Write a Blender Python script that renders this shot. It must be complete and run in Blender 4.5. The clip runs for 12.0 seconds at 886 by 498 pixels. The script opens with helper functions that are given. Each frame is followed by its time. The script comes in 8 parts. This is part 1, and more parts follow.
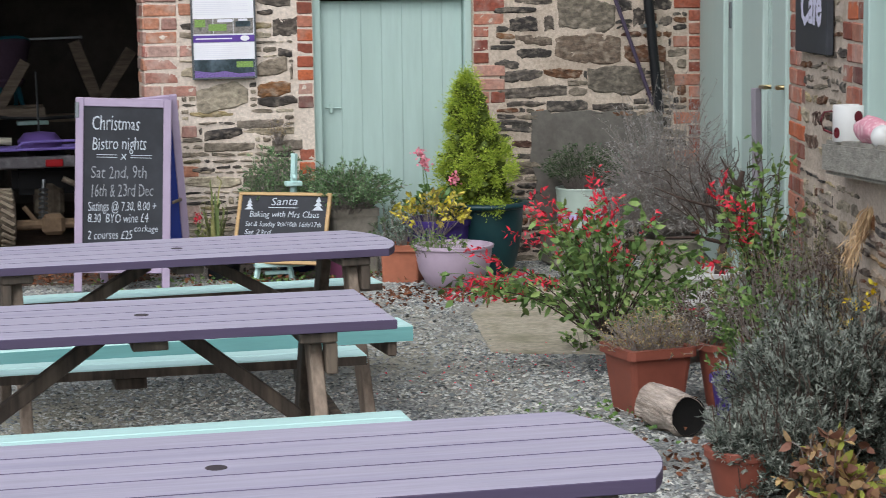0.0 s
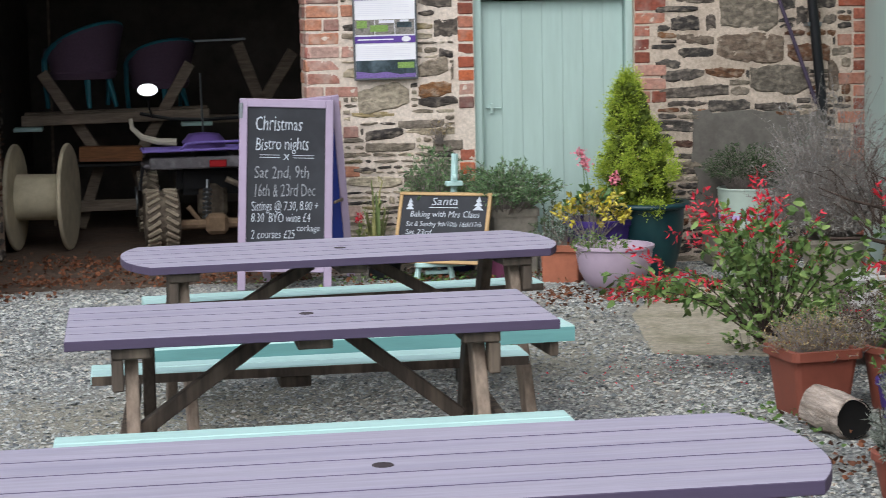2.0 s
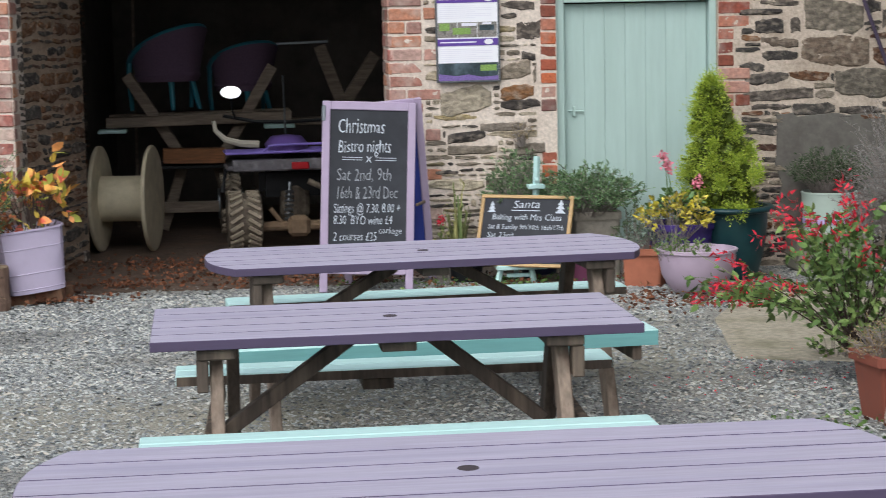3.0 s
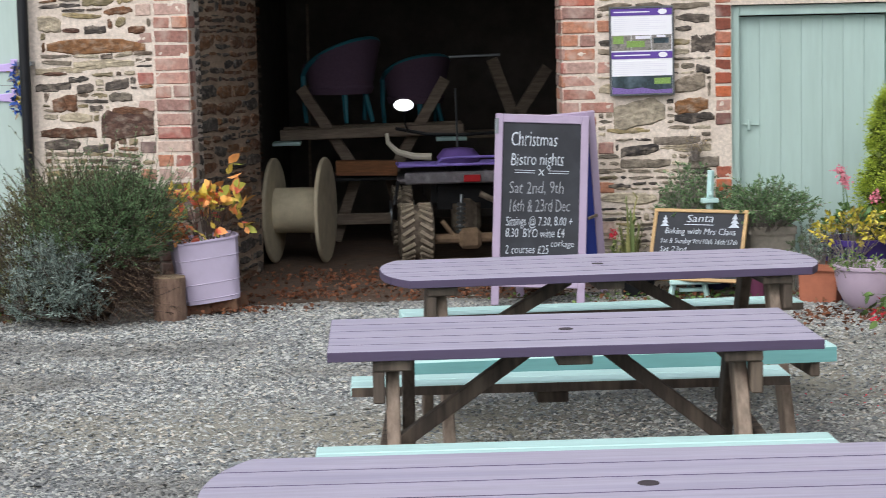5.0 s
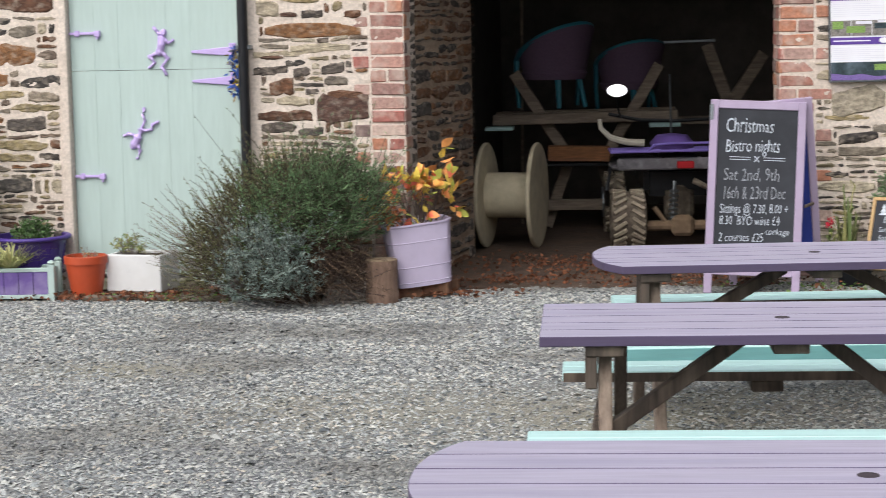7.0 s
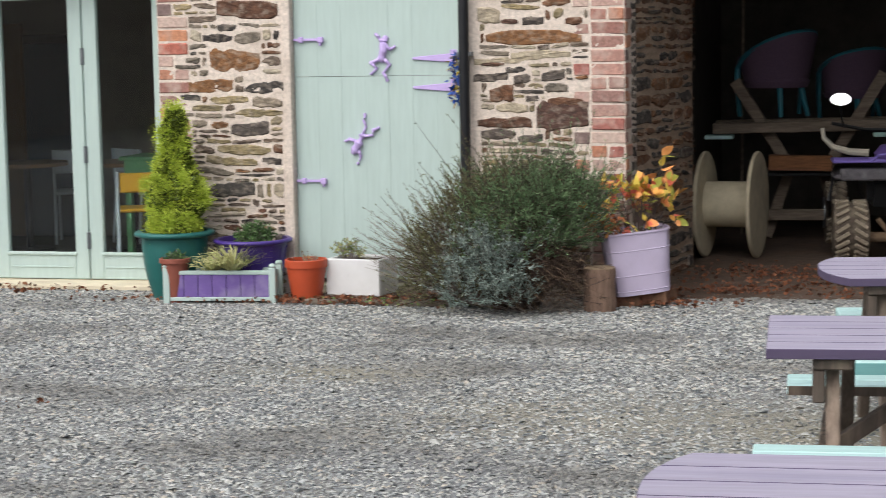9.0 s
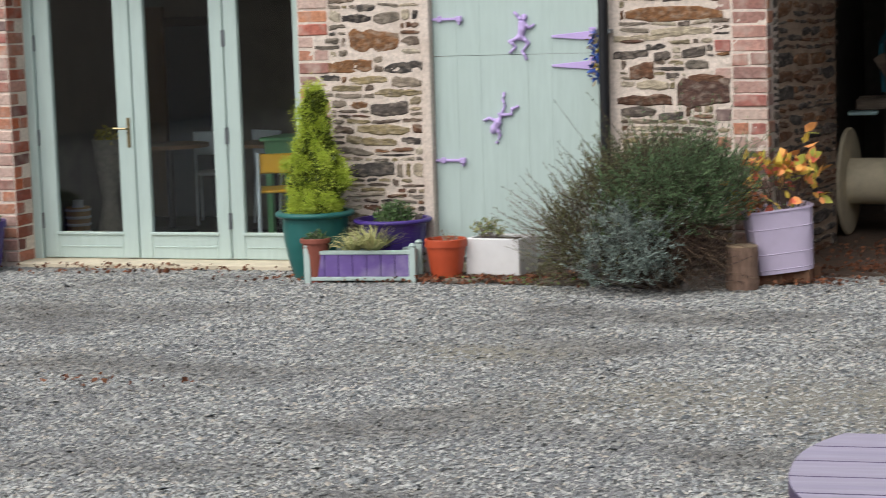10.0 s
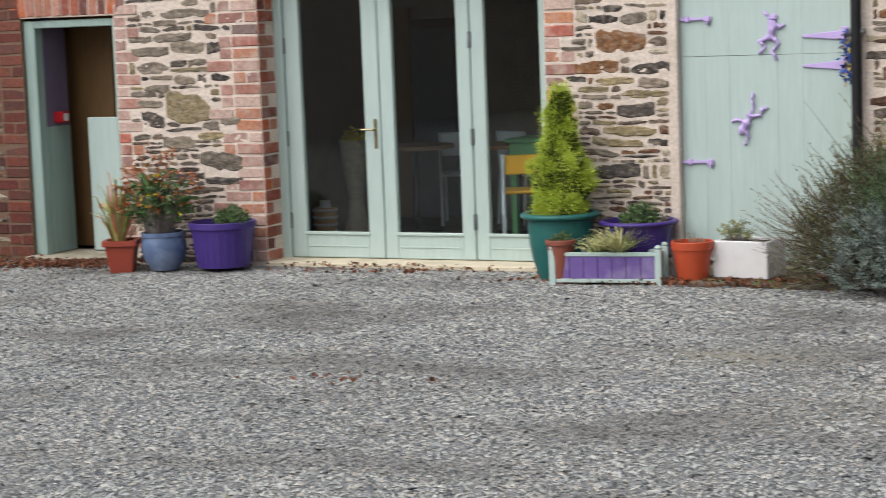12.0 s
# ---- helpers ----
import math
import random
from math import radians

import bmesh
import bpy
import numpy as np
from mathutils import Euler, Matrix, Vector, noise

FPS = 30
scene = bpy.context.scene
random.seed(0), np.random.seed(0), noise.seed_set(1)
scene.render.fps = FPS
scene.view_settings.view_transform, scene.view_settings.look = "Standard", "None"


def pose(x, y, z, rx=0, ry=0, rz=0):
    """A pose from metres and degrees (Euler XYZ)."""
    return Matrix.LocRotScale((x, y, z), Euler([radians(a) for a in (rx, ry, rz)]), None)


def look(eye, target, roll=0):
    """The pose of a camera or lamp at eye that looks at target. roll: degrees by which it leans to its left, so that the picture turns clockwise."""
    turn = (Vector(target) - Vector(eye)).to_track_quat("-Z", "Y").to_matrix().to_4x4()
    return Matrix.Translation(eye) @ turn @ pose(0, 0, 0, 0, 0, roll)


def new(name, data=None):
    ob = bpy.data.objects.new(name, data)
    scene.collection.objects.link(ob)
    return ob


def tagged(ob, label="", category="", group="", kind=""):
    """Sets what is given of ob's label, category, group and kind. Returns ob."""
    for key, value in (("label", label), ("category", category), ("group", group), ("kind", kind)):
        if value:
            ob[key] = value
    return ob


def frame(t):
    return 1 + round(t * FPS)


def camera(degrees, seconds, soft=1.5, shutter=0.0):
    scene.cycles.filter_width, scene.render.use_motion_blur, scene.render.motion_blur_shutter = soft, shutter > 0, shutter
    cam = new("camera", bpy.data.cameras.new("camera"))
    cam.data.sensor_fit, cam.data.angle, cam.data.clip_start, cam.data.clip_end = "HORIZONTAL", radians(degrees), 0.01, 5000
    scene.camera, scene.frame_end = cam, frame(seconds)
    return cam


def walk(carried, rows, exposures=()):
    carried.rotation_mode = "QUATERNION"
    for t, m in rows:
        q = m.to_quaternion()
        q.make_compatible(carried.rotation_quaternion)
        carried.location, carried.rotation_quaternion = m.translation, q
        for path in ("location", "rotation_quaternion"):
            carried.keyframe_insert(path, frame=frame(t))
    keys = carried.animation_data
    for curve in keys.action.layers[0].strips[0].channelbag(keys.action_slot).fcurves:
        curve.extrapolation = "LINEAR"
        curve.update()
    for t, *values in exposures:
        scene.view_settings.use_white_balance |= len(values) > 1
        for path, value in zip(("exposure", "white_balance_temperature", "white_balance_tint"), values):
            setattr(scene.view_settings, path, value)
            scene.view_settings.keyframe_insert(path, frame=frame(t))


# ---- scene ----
# ---- camera ----
# seconds, x, y, z, turn to the left, tilt down, roll (degrees)
PATH = (
    (0, 0.080, -0.026, 1.819, -13.070, 7.184, 0.777),
    (0.5, 0.068, -0.036, 1.823, -12.247, 7.102, 0.906),
    (1, 0.066, -0.026, 1.818, -11.163, 6.965, 0.995),
    (1.5, 0.059, -0.031, 1.818, -9.657, 6.963, 1.127),
    (2, 0.057, -0.027, 1.817, -8.499, 7.094, 1.180),
    (2.5, 0.048, -0.020, 1.817, -7.371, 7.107, 1.336),
    (3, 0.041, -0.020, 1.817, -6.193, 6.967, 1.193),
    (5, 0.008, -0.005, 1.813, -1.345, 6.472, 1.281),
    (5.5, 0.000, -0.000, 1.810, -0.207, 6.500, 1.442),
    (6, -0.003, 0.013, 1.805, 1.251, 6.601, 1.345),
    (6.5, -0.007, 0.017, 1.804, 3.198, 6.643, 1.306),
    (7, -0.009, 0.023, 1.801, 4.750, 6.730, 1.188),
    (9, -0.057, 0.042, 1.799, 10.889, 6.399, 1.072),
    (9.5, -0.074, 0.039, 1.800, 12.637, 6.532, 1.442),
    (10, -0.086, 0.065, 1.794, 14.874, 6.894, 1.784),
    (10.5, -0.091, 0.090, 1.791, 16.386, 7.109, 1.888),
    (11, -0.105, 0.087, 1.795, 17.894, 7.005, 1.684),
    (11.5, -0.123, 0.086, 1.797, 19.796, 6.788, 1.940),
    (12, -0.140, 0.089, 1.796, 21.819, 6.632, 2.170),
)
LENS = 25.25
cam = camera(LENS, 12.0, soft=0.65, shutter=0.6)
walk(cam, [(t, pose(x, y, z, 0, 0, turn) @ pose(0, 0, 0, 90 - tilt, 0, 0) @ pose(0, 0, 0, 0, 0, -roll))
           for t, x, y, z, turn, tilt, roll in PATH], exposures=[(0.0, 0.18, 6200, 8), (5.0, 0.28, 6300, 9), (7.0, 0.36, 6450, 10), (8.6, 0.32, 6500, 10), (9.5, 0.15, 6500, 10.5), (10.4, 0.1, 6500, 10.7), (12.0, 0.11, 6500, 11)])

# ---- world, sun ----
world = bpy.data.worlds.new("overcast_sky")
scene.world = world
world.use_nodes = True
wn, wl = world.node_tree.nodes, world.node_tree.links
wn.clear()
sky = wn.new("ShaderNodeTexSky")
sky.sky_type, sky.sun_disc = "NISHITA", False
sky.sun_elevation, sky.sun_rotation = radians(49), radians(209)
sky.air_density, sky.dust_density = 1.0, 4.0
pale = wn.new("ShaderNodeHueSaturation")
pale.inputs["Saturation"].default_value = 0.4
bg = wn.new("ShaderNodeBackground")
bg.inputs["Strength"].default_value = 0.15
wout = wn.new("ShaderNodeOutputWorld")
wl.new(sky.outputs[0], pale.inputs["Color"])
wl.new(pale.outputs[0], bg.inputs["Color"])
wl.new(bg.outputs[0], wout.inputs["Surface"])
sun = new("sun", bpy.data.lights.new("sun", "SUN"))
sun.data.energy, sun.data.angle, sun.data.color = 1.6, radians(85), (1.0, 0.99, 0.97)
sun.matrix_basis = look((-3.69, -6.65, 8.75), (0, 0, 0))

# ---- materials ----
def lin(h):
    """Linear colour from a hex string."""
    v = [int(h[i:i + 2], 16) / 255 for i in (0, 2, 4)]
    return tuple((c / 12.92 if c <= 0.04045 else ((c + 0.055) / 1.055) ** 2.4) for c in v) + (1.0,)


def mat(name, base, rough=0.7, metal=0.0, grain=30.0, vary=0.25, bump=0.15, stain=0.0, stain_col=(0.08, 0.06, 0.05, 1), stain_scale=2.5,
        stretch=(1, 1, 1), pick="", ramp=None, transmission=0.0, spec=0.4, broad=False, bump_dist=0.004):
    """A surface: base colour (or a ramp picked at random per object or island), grain, larger stains and relief."""
    m = bpy.data.materials.new(name)
    m.use_nodes = True
    n, l = m.node_tree.nodes, m.node_tree.links
    b = n["Principled BSDF"]
    b.inputs["Roughness"].default_value, b.inputs["Metallic"].default_value = rough, metal
    b.inputs["Specular IOR Level"].default_value = spec
    tc = n.new("ShaderNodeTexCoord")
    mp = n.new("ShaderNodeMapping")
    mp.inputs["Scale"].default_value = stretch
    l.new(tc.outputs["Object"], mp.inputs["Vector"])
    vec = mp.outputs["Vector"]
    if pick:
        info = n.new("ShaderNodeObjectInfo") if pick == "object" else n.new("ShaderNodeNewGeometry")
        rnd = info.outputs["Random"] if pick == "object" else info.outputs["Random Per Island"]
        cr = n.new("ShaderNodeValToRGB")
        cr.color_ramp.interpolation = "CONSTANT" if len(ramp) > 5 else "LINEAR"
        els = cr.color_ramp.elements
        while len(els) < len(ramp):
            els.new(0.5)
        for i, c in enumerate(ramp):
            els[i].position = i / len(ramp) if len(ramp) > 5 else i / (len(ramp) - 1)
            els[i].color = c
        l.new(rnd, cr.inputs["Fac"])
        col = cr.outputs["Color"]
        shift = n.new("ShaderNodeVectorMath")
        shift.operation = "MULTIPLY_ADD"
        comb = n.new("ShaderNodeCombineXYZ")
        l.new(rnd, comb.inputs[0]), l.new(rnd, comb.inputs[1]), l.new(rnd, comb.inputs[2])
        shift.inputs[1].default_value = (37.0, 91.0, 53.0)
        l.new(comb.outputs[0], shift.inputs[0]), l.new(vec, shift.inputs[2])
        vec = shift.outputs[0]
    else:
        rgb = n.new("ShaderNodeRGB")
        rgb.outputs[0].default_value = base
        col = rgb.outputs[0]
    nz = n.new("ShaderNodeTexNoise")
    nz.inputs["Scale"].default_value, nz.inputs["Detail"].default_value, nz.inputs["Roughness"].default_value = grain, 8.0, 0.65
    l.new(vec, nz.inputs["Vector"])
    rng = n.new("ShaderNodeMapRange")
    rng.inputs["From Min"].default_value, rng.inputs["From Max"].default_value = 0.3, 0.7
    rng.inputs["To Min"].default_value, rng.inputs["To Max"].default_value = 1 - vary, 1 + vary
    l.new(nz.outputs["Fac"], rng.inputs["Value"])
    mul = n.new("ShaderNodeVectorMath")
    mul.operation = "SCALE"
    l.new(col, mul.inputs[0]), l.new(rng.outputs[0], mul.inputs["Scale"])
    col = mul.outputs[0]
    if stain > 0:
        n2 = n.new("ShaderNodeTexNoise")
        n2.inputs["Scale"].default_value, n2.inputs["Detail"].default_value = stain_scale, 6.0
        l.new(mp.outputs["Vector"] if broad else vec, n2.inputs["Vector"])
        r2 = n.new("ShaderNodeMapRange")
        r2.inputs["From Min"].default_value, r2.inputs["From Max"].default_value = 0.48, 0.72
        r2.inputs["To Max"].default_value = stain
        l.new(n2.outputs["Fac"], r2.inputs["Value"])
        mx = n.new("ShaderNodeMix")
        mx.data_type = "RGBA"
        mx.inputs["B"].default_value = stain_col
        l.new(r2.outputs[0], mx.inputs["Factor"]), l.new(col, mx.inputs["A"])
        col = mx.outputs["Result"]
    l.new(col, b.inputs["Base Color"])
    rr = n.new("ShaderNodeMapRange")
    rr.inputs["To Min"].default_value, rr.inputs["To Max"].default_value = max(0.03, rough - 0.12), min(1, rough + 0.12)
    l.new(nz.outputs["Fac"], rr.inputs["Value"]), l.new(rr.outputs[0], b.inputs["Roughness"])
    if bump > 0:
        bp = n.new("ShaderNodeBump")
        bp.inputs["Strength"].default_value, bp.inputs["Distance"].default_value = bump, bump_dist
        l.new(nz.outputs["Fac"], bp.inputs["Height"]), l.new(bp.outputs[0], b.inputs["Normal"])
    if transmission:
        b.inputs["Transmission Weight"].default_value = transmission
    return m


def glass(name, tint=(0.9, 0.95, 0.93, 1)):
    m = bpy.data.materials.new(name)
    m.use_nodes = True
    b = m.node_tree.nodes["Principled BSDF"]
    b.inputs["Base Color"].default_value = tint
    b.inputs["Roughness"].default_value, b.inputs["Transmission Weight"].default_value, b.inputs["IOR"].default_value = 0.01, 1.0, 1.45
    return m


STONES = [lin(h) for h in ("615a51", "7c7161", "4a4541", "8d806c", "5c4234", "6e6050", "3a3837", "938566", "6b5a48", "7a746b", "544a40", "6b4a2e", "857a66", "46444a", "9a8f7c", "544c4a", "87765a", "4e3a34", "7a5a36", "6a4630", "8a7048")]
STONES = [(c[0] * 1.09, c[1], c[2], 1.0) for c in STONES]
BRICKS = [lin(h) for h in ("8c5648", "98675a", "7e4e46", "a67a6e", "ab8c82", "8a6259", "b39a8f", "7c5a54", "a2694c", "9e7c72", "5a4c4c", "b8a296", "a8503c", "914a42", "b87850", "a86a4a")]
M_MORTAR = mat("lime_mortar", lin("d1c4b8"), 0.95, grain=45, vary=0.25, bump=0.6, bump_dist=0.008, stain=0.35, stain_col=lin("a89686"), stain_scale=4)
M_MORTAR_DIM = mat("weathered_mortar", lin("baab9d"), 0.95, grain=45, vary=0.3, bump=0.7, bump_dist=0.008, stain=0.55, stain_col=lin("7c6d5c"), stain_scale=4)
# mortar of wall_1, darkened for the shade at that end
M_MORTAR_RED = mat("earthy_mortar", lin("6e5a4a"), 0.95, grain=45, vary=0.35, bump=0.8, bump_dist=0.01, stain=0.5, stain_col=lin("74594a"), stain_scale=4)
STONE_TONES = {}
for key, cols in (("d", ("3a3735", "4a4642", "332f2e", "544c46", "46423f")), ("g", ("6a6258", "7c7264", "5a544c", "867a6a", "6e665e")), ("b", ("5c4032", "6e4c34", "4a342c", "7a5638", "523c34")),
                  ("k", ("5e5248", "6a5c50", "54483f", "746456", "5a5048")), ("o", ("8a7c5c", "7c7054", "9a8a66", "6e6650", "94866c")), ("p", ("9c907c", "aa9e88", "8c8272", "b2a894", "a0947e"))):
    STONE_TONES[key] = mat("rubble_stone_" + key, None, 0.9, pick="object", ramp=[lin(c) for c in cols], grain=26, vary=0.6, bump=1.0, bump_dist=0.014, stain=0.5, stain_col=lin("b0a394"), stain_scale=22, stretch=(0.9, 1, 1.35))
M_STONE_ISL = mat("rubble_stone_joined", None, 0.9, pick="island", ramp=STONES, grain=22, vary=0.5, bump=0.9, bump_dist=0.012, stain=0.7, stain_col=lin("aca094"), stain_scale=14)
BRICKS = [tuple(0.8 * a + 0.2 * b for a, b in zip(c, lin("c2a498"))) for c in BRICKS]
M_BRICK = mat("old_brick", None, 0.9, pick="object", ramp=BRICKS, grain=40, vary=0.35, bump=0.7, bump_dist=0.006, stain=0.75, stain_col=lin("bdaa9e"), stain_scale=9)
BRICKS_RED = [lin(h) for h in ("94503c", "b0603f", "7c4638", "9c6a58", "8a4a3c", "a86e5a", "743f36", "9a5a48", "ad8274", "6a423c")]
M_BRICK_RED = mat("red_brick", None, 0.9, pick="object", ramp=BRICKS_RED, grain=40, vary=0.35, bump=0.7, bump_dist=0.006, stain=0.5, stain_col=lin("a89a92"), stain_scale=9)
# dirty deep red bricks of wall_1, darkened further for the shade there
M_BRICK_DARK = mat("grimy_red_brick", None, 0.9, pick="object", ramp=[lin(h) for h in ("5e3028", "6a382c", "4c2a24", "623c34", "58322a", "704032")], grain=40, vary=0.4, bump=0.7, bump_dist=0.006, stain=0.6, stain_col=lin("4a3c36"), stain_scale=7)
# mortar of the barn reveal, darkened as light falls off inside
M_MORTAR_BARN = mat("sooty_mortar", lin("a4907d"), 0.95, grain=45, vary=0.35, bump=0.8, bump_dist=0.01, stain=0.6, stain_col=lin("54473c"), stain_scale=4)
M_SAGE = mat("sage_paint", lin("a8beb9"), 0.55, grain=6, vary=0.06, bump=0.12, stain=0.25, stain_col=lin("8a9e96"), stain_scale=1.5, stretch=(6, 6, 0.6))
# sage darkened for the shade inside the narrow doorway, with some stains
M_SAGE_SHADED = mat("grubby_sage_paint", lin("8fa49d"), 0.6, grain=6, vary=0.1, bump=0.14, stain=0.45, stain_col=lin("6f8078"), stain_scale=2, stretch=(6, 6, 0.6))
M_SAGE_PALE = mat("pale_sage_paint", lin("adbfba"), 0.5, grain=6, vary=0.06, bump=0.12, stain=0.25, stain_col=lin("a4b4ae"), stain_scale=1.5, stretch=(6, 6, 0.6))
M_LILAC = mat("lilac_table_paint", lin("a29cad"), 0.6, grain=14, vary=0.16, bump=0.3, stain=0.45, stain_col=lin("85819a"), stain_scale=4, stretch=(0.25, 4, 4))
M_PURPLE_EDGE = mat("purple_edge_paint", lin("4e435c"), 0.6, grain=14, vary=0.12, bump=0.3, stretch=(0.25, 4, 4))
M_MINT = mat("mint_bench_paint", lin("b2d2d0"), 0.6, grain=14, vary=0.08, bump=0.3, stain=0.25, stain_col=lin("8fb8ae"), stain_scale=4, stretch=(0.25, 4, 4))
M_BROWN_WOOD = mat("brown_stained_wood", lin("50463e"), 0.75, grain=16, vary=0.4, bump=0.4, stain=0.55, stain_col=lin("8c7c6c"), stain_scale=6, stretch=(3, 3, 0.4))
M_LEG_WOOD = mat("bleached_leg_wood", lin("857669"), 0.8, grain=16, vary=0.35, bump=0.4, stain=0.7, stain_col=lin("4c3a30"), stain_scale=5, stretch=(3, 3, 0.4))
M_GREY_WOOD = mat("weathered_wood", lin("7a6d60"), 0.85, grain=14, vary=0.35, bump=0.5, stain=0.4, stain_col=lin("403630"), stain_scale=5, stretch=(0.5, 4, 4))
M_LILAC_FRAME = mat("lilac_board_paint", lin("a596ae"), 0.55, grain=10, vary=0.08, bump=0.2, stain=0.2, stain_col=lin("8b7696"), stain_scale=5)
M_SLATE = mat("chalkboard", lin("2b2d33"), 0.75, grain=8, vary=0.2, bump=0.05, stain=0.35, stain_col=lin("45484f"), stain_scale=4)
M_CHALK = mat("chalk", lin("bcc3cd"), 0.95, grain=60, vary=0.2, bump=0.2)
M_BLACK = mat("black_paint", lin("15161a"), 0.4, grain=20, vary=0.2, bump=0.05)
M_ROOM = mat("room_plaster", lin("6e6960"), 0.95, grain=5, vary=0.25, bump=0.2)
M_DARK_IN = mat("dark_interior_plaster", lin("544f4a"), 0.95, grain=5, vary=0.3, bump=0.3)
M_WHITE = mat("white_glaze", lin("cfcfcf"), 0.3, grain=8, vary=0.05, bump=0.03, stain=0.2, stain_col=lin("b8b6ae"), stain_scale=6)
M_TERRA = mat("terracotta_plastic", lin("844a3c"), 0.55, grain=12, vary=0.12, bump=0.08, stain=0.3, stain_col=lin("7b4a3c"), stain_scale=6)
M_TERRA_RED = mat("red_terracotta_plastic", lin("93402f"), 0.5, grain=12, vary=0.12, bump=0.05, stain=0.3, stain_col=lin("6e3a30"), stain_scale=6)
M_ORANGE = mat("orange_plastic", lin("b04a2c"), 0.45, grain=10, vary=0.08, bump=0.03, stain=0.2, stain_col=lin("8a4a34"), stain_scale=6)
M_PURPLE = mat("purple_plastic", lin("43307a"), 0.4, grain=10, vary=0.1, bump=0.03, stain=0.15, stain_col=lin("5a4c85"), stain_scale=6)
M_TEAL = mat("teal_plastic", lin("24605c"), 0.4, grain=10, vary=0.1, bump=0.03, stain=0.15, stain_col=lin("3c7672"), stain_scale=6)
M_LILAC_POT = mat("lilac_pot_glaze", lin("ad9cae"), 0.45, grain=10, vary=0.08, bump=0.05, stain=0.3, stain_col=lin("8d7d8c"), stain_scale=5)
M_BLUE_GLAZE = mat("blue_grey_glaze", lin("5a6c8c"), 0.2, grain=8, vary=0.2, bump=0.03, stain=0.5, stain_col=lin("9aa6b8"), stain_scale=4)
M_LILAC_TIN = mat("lilac_painted_tin", lin("bfb4cc"), 0.5, grain=10, vary=0.06, bump=0.05, stain=0.25, stain_col=lin("a79bb4"), stain_scale=5)
M_LILAC_IRON = mat("lilac_iron_paint", lin("bba6d8"), 0.6, grain=20, vary=0.06, bump=0.05)
M_SOIL = mat("potting_soil", lin("3a2c22"), 1.0, grain=60, vary=0.5, bump=1.0, bump_dist=0.02)
M_GLASS = glass("window_glass")
M_ENDGRAIN = mat("cut_wood", lin("8c7a63"), 0.9, grain=20, vary=0.3, bump=0.4, stain=0.5, stain_col=lin("5c4c3c"), stain_scale=8)
M_BARK = mat("pale_bark", lin("ac9f95"), 0.9, grain=18, vary=0.5, bump=1.0, bump_dist=0.014, stain=0.8, stain_col=lin("6d5d4c"), stain_scale=7, stretch=(3, 0.5, 3))
GRAVELS = [lin(h) for h in ("8f9598", "9fa4a6", "7d8387", "a8acac", "62686d", "979c9b", "b0b3b1", "868c90", "52585d", "a8a59e", "757a7f", "a2a6a6")]
GRAVELS = [(c[0] * 1.09, c[1] * 1.05, c[2] * 0.99, 1.0) for c in GRAVELS]
M_GRAVEL = mat("slate_gravel", None, 0.85, pick="island", ramp=GRAVELS, grain=60, vary=0.3, bump=0.3, stain=0.8, stain_col=lin("56524d"), stain_scale=1.2, broad=True, stretch=(0.55, 1, 1))
M_CREAM = mat("cream_reel_wood", lin("c2b89e"), 0.8, grain=9, vary=0.15, bump=0.2, stain=0.4, stain_col=lin("7a705c"), stain_scale=4)
M_CONCRETE = mat("worn_concrete", lin("989080"), 0.95, grain=25, vary=0.35, bump=0.8, stain=0.75, stain_col=lin("64644c"), stain_scale=4)
M_STEEL = mat("grey_steel", lin("7d8286"), 0.35, 0.9, grain=30, vary=0.15, bump=0.05)
M_BRASS = mat("brass", lin("958868"), 0.3, 1.0, grain=30, vary=0.15, bump=0.03)
M_CREAM_SILL = mat("cream_paint", lin("cfc4ac"), 0.6, grain=12, vary=0.1, bump=0.1, stain=0.4, stain_col=lin("8a7c68"), stain_scale=5)
M_OAK = mat("brown_timber", lin("6e5232"), 0.6, grain=9, vary=0.2, bump=0.1, stretch=(5, 5, 0.5))
M_PURPLE_WALL = mat("dull_purple_paint", lin("6a5f74"), 0.8, grain=6, vary=0.08, bump=0.05)
M_RED = mat("red_plastic", lin("a0141c"), 0.4, grain=12, vary=0.08, bump=0.02)
M_BLUE = mat("blue_plastic", lin("2c3e92"), 0.4, grain=12, vary=0.1, bump=0.03)
M_RENDER = mat("grey_render", lin("67635e"), 0.95, grain=18, vary=0.22, bump=0.5, stain=0.5, stain_col=lin("4c4844"), stain_scale=5)
M_SILLSTONE = mat("rough_sill_stone", lin("9c988f"), 0.95, grain=30, vary=0.3, bump=0.9, bump_dist=0.01, stain=0.5, stain_col=lin("64605a"), stain_scale=8, stretch=(0.6, 2, 2))
M_EARTH = mat("dark_earth", lin("4e4036"), 1.0, grain=14, vary=0.4, bump=0.8, bump_dist=0.02, stain=0.4, stain_col=lin("6a4e3c"), stain_scale=3)
M_DARK_FLOOR = mat("dark_floor", lin("3c3834"), 0.5, grain=6, vary=0.2, bump=0.05)
M_DEAD_LEAF = mat("dead_leaf", None, 0.8, pick="island", ramp=[lin("5c3826"), lin("7a4a30"), lin("40291f"), lin("8c5c40")], grain=30, vary=0.2, bump=0)
M_LEAF_GREEN = mat("green_leaf", None, 0.6, pick="island", ramp=[lin("3f5a2c"), lin("5c7a3c"), lin("4a6a34"), lin("7a8f4c")], grain=30, vary=0.2, bump=0)
M_HOLE = mat("dark_rim", lin("3a3236"), 0.8, grain=30, vary=0.3, bump=0.1)
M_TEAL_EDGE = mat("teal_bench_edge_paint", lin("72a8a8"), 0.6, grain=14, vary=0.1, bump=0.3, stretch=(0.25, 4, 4))
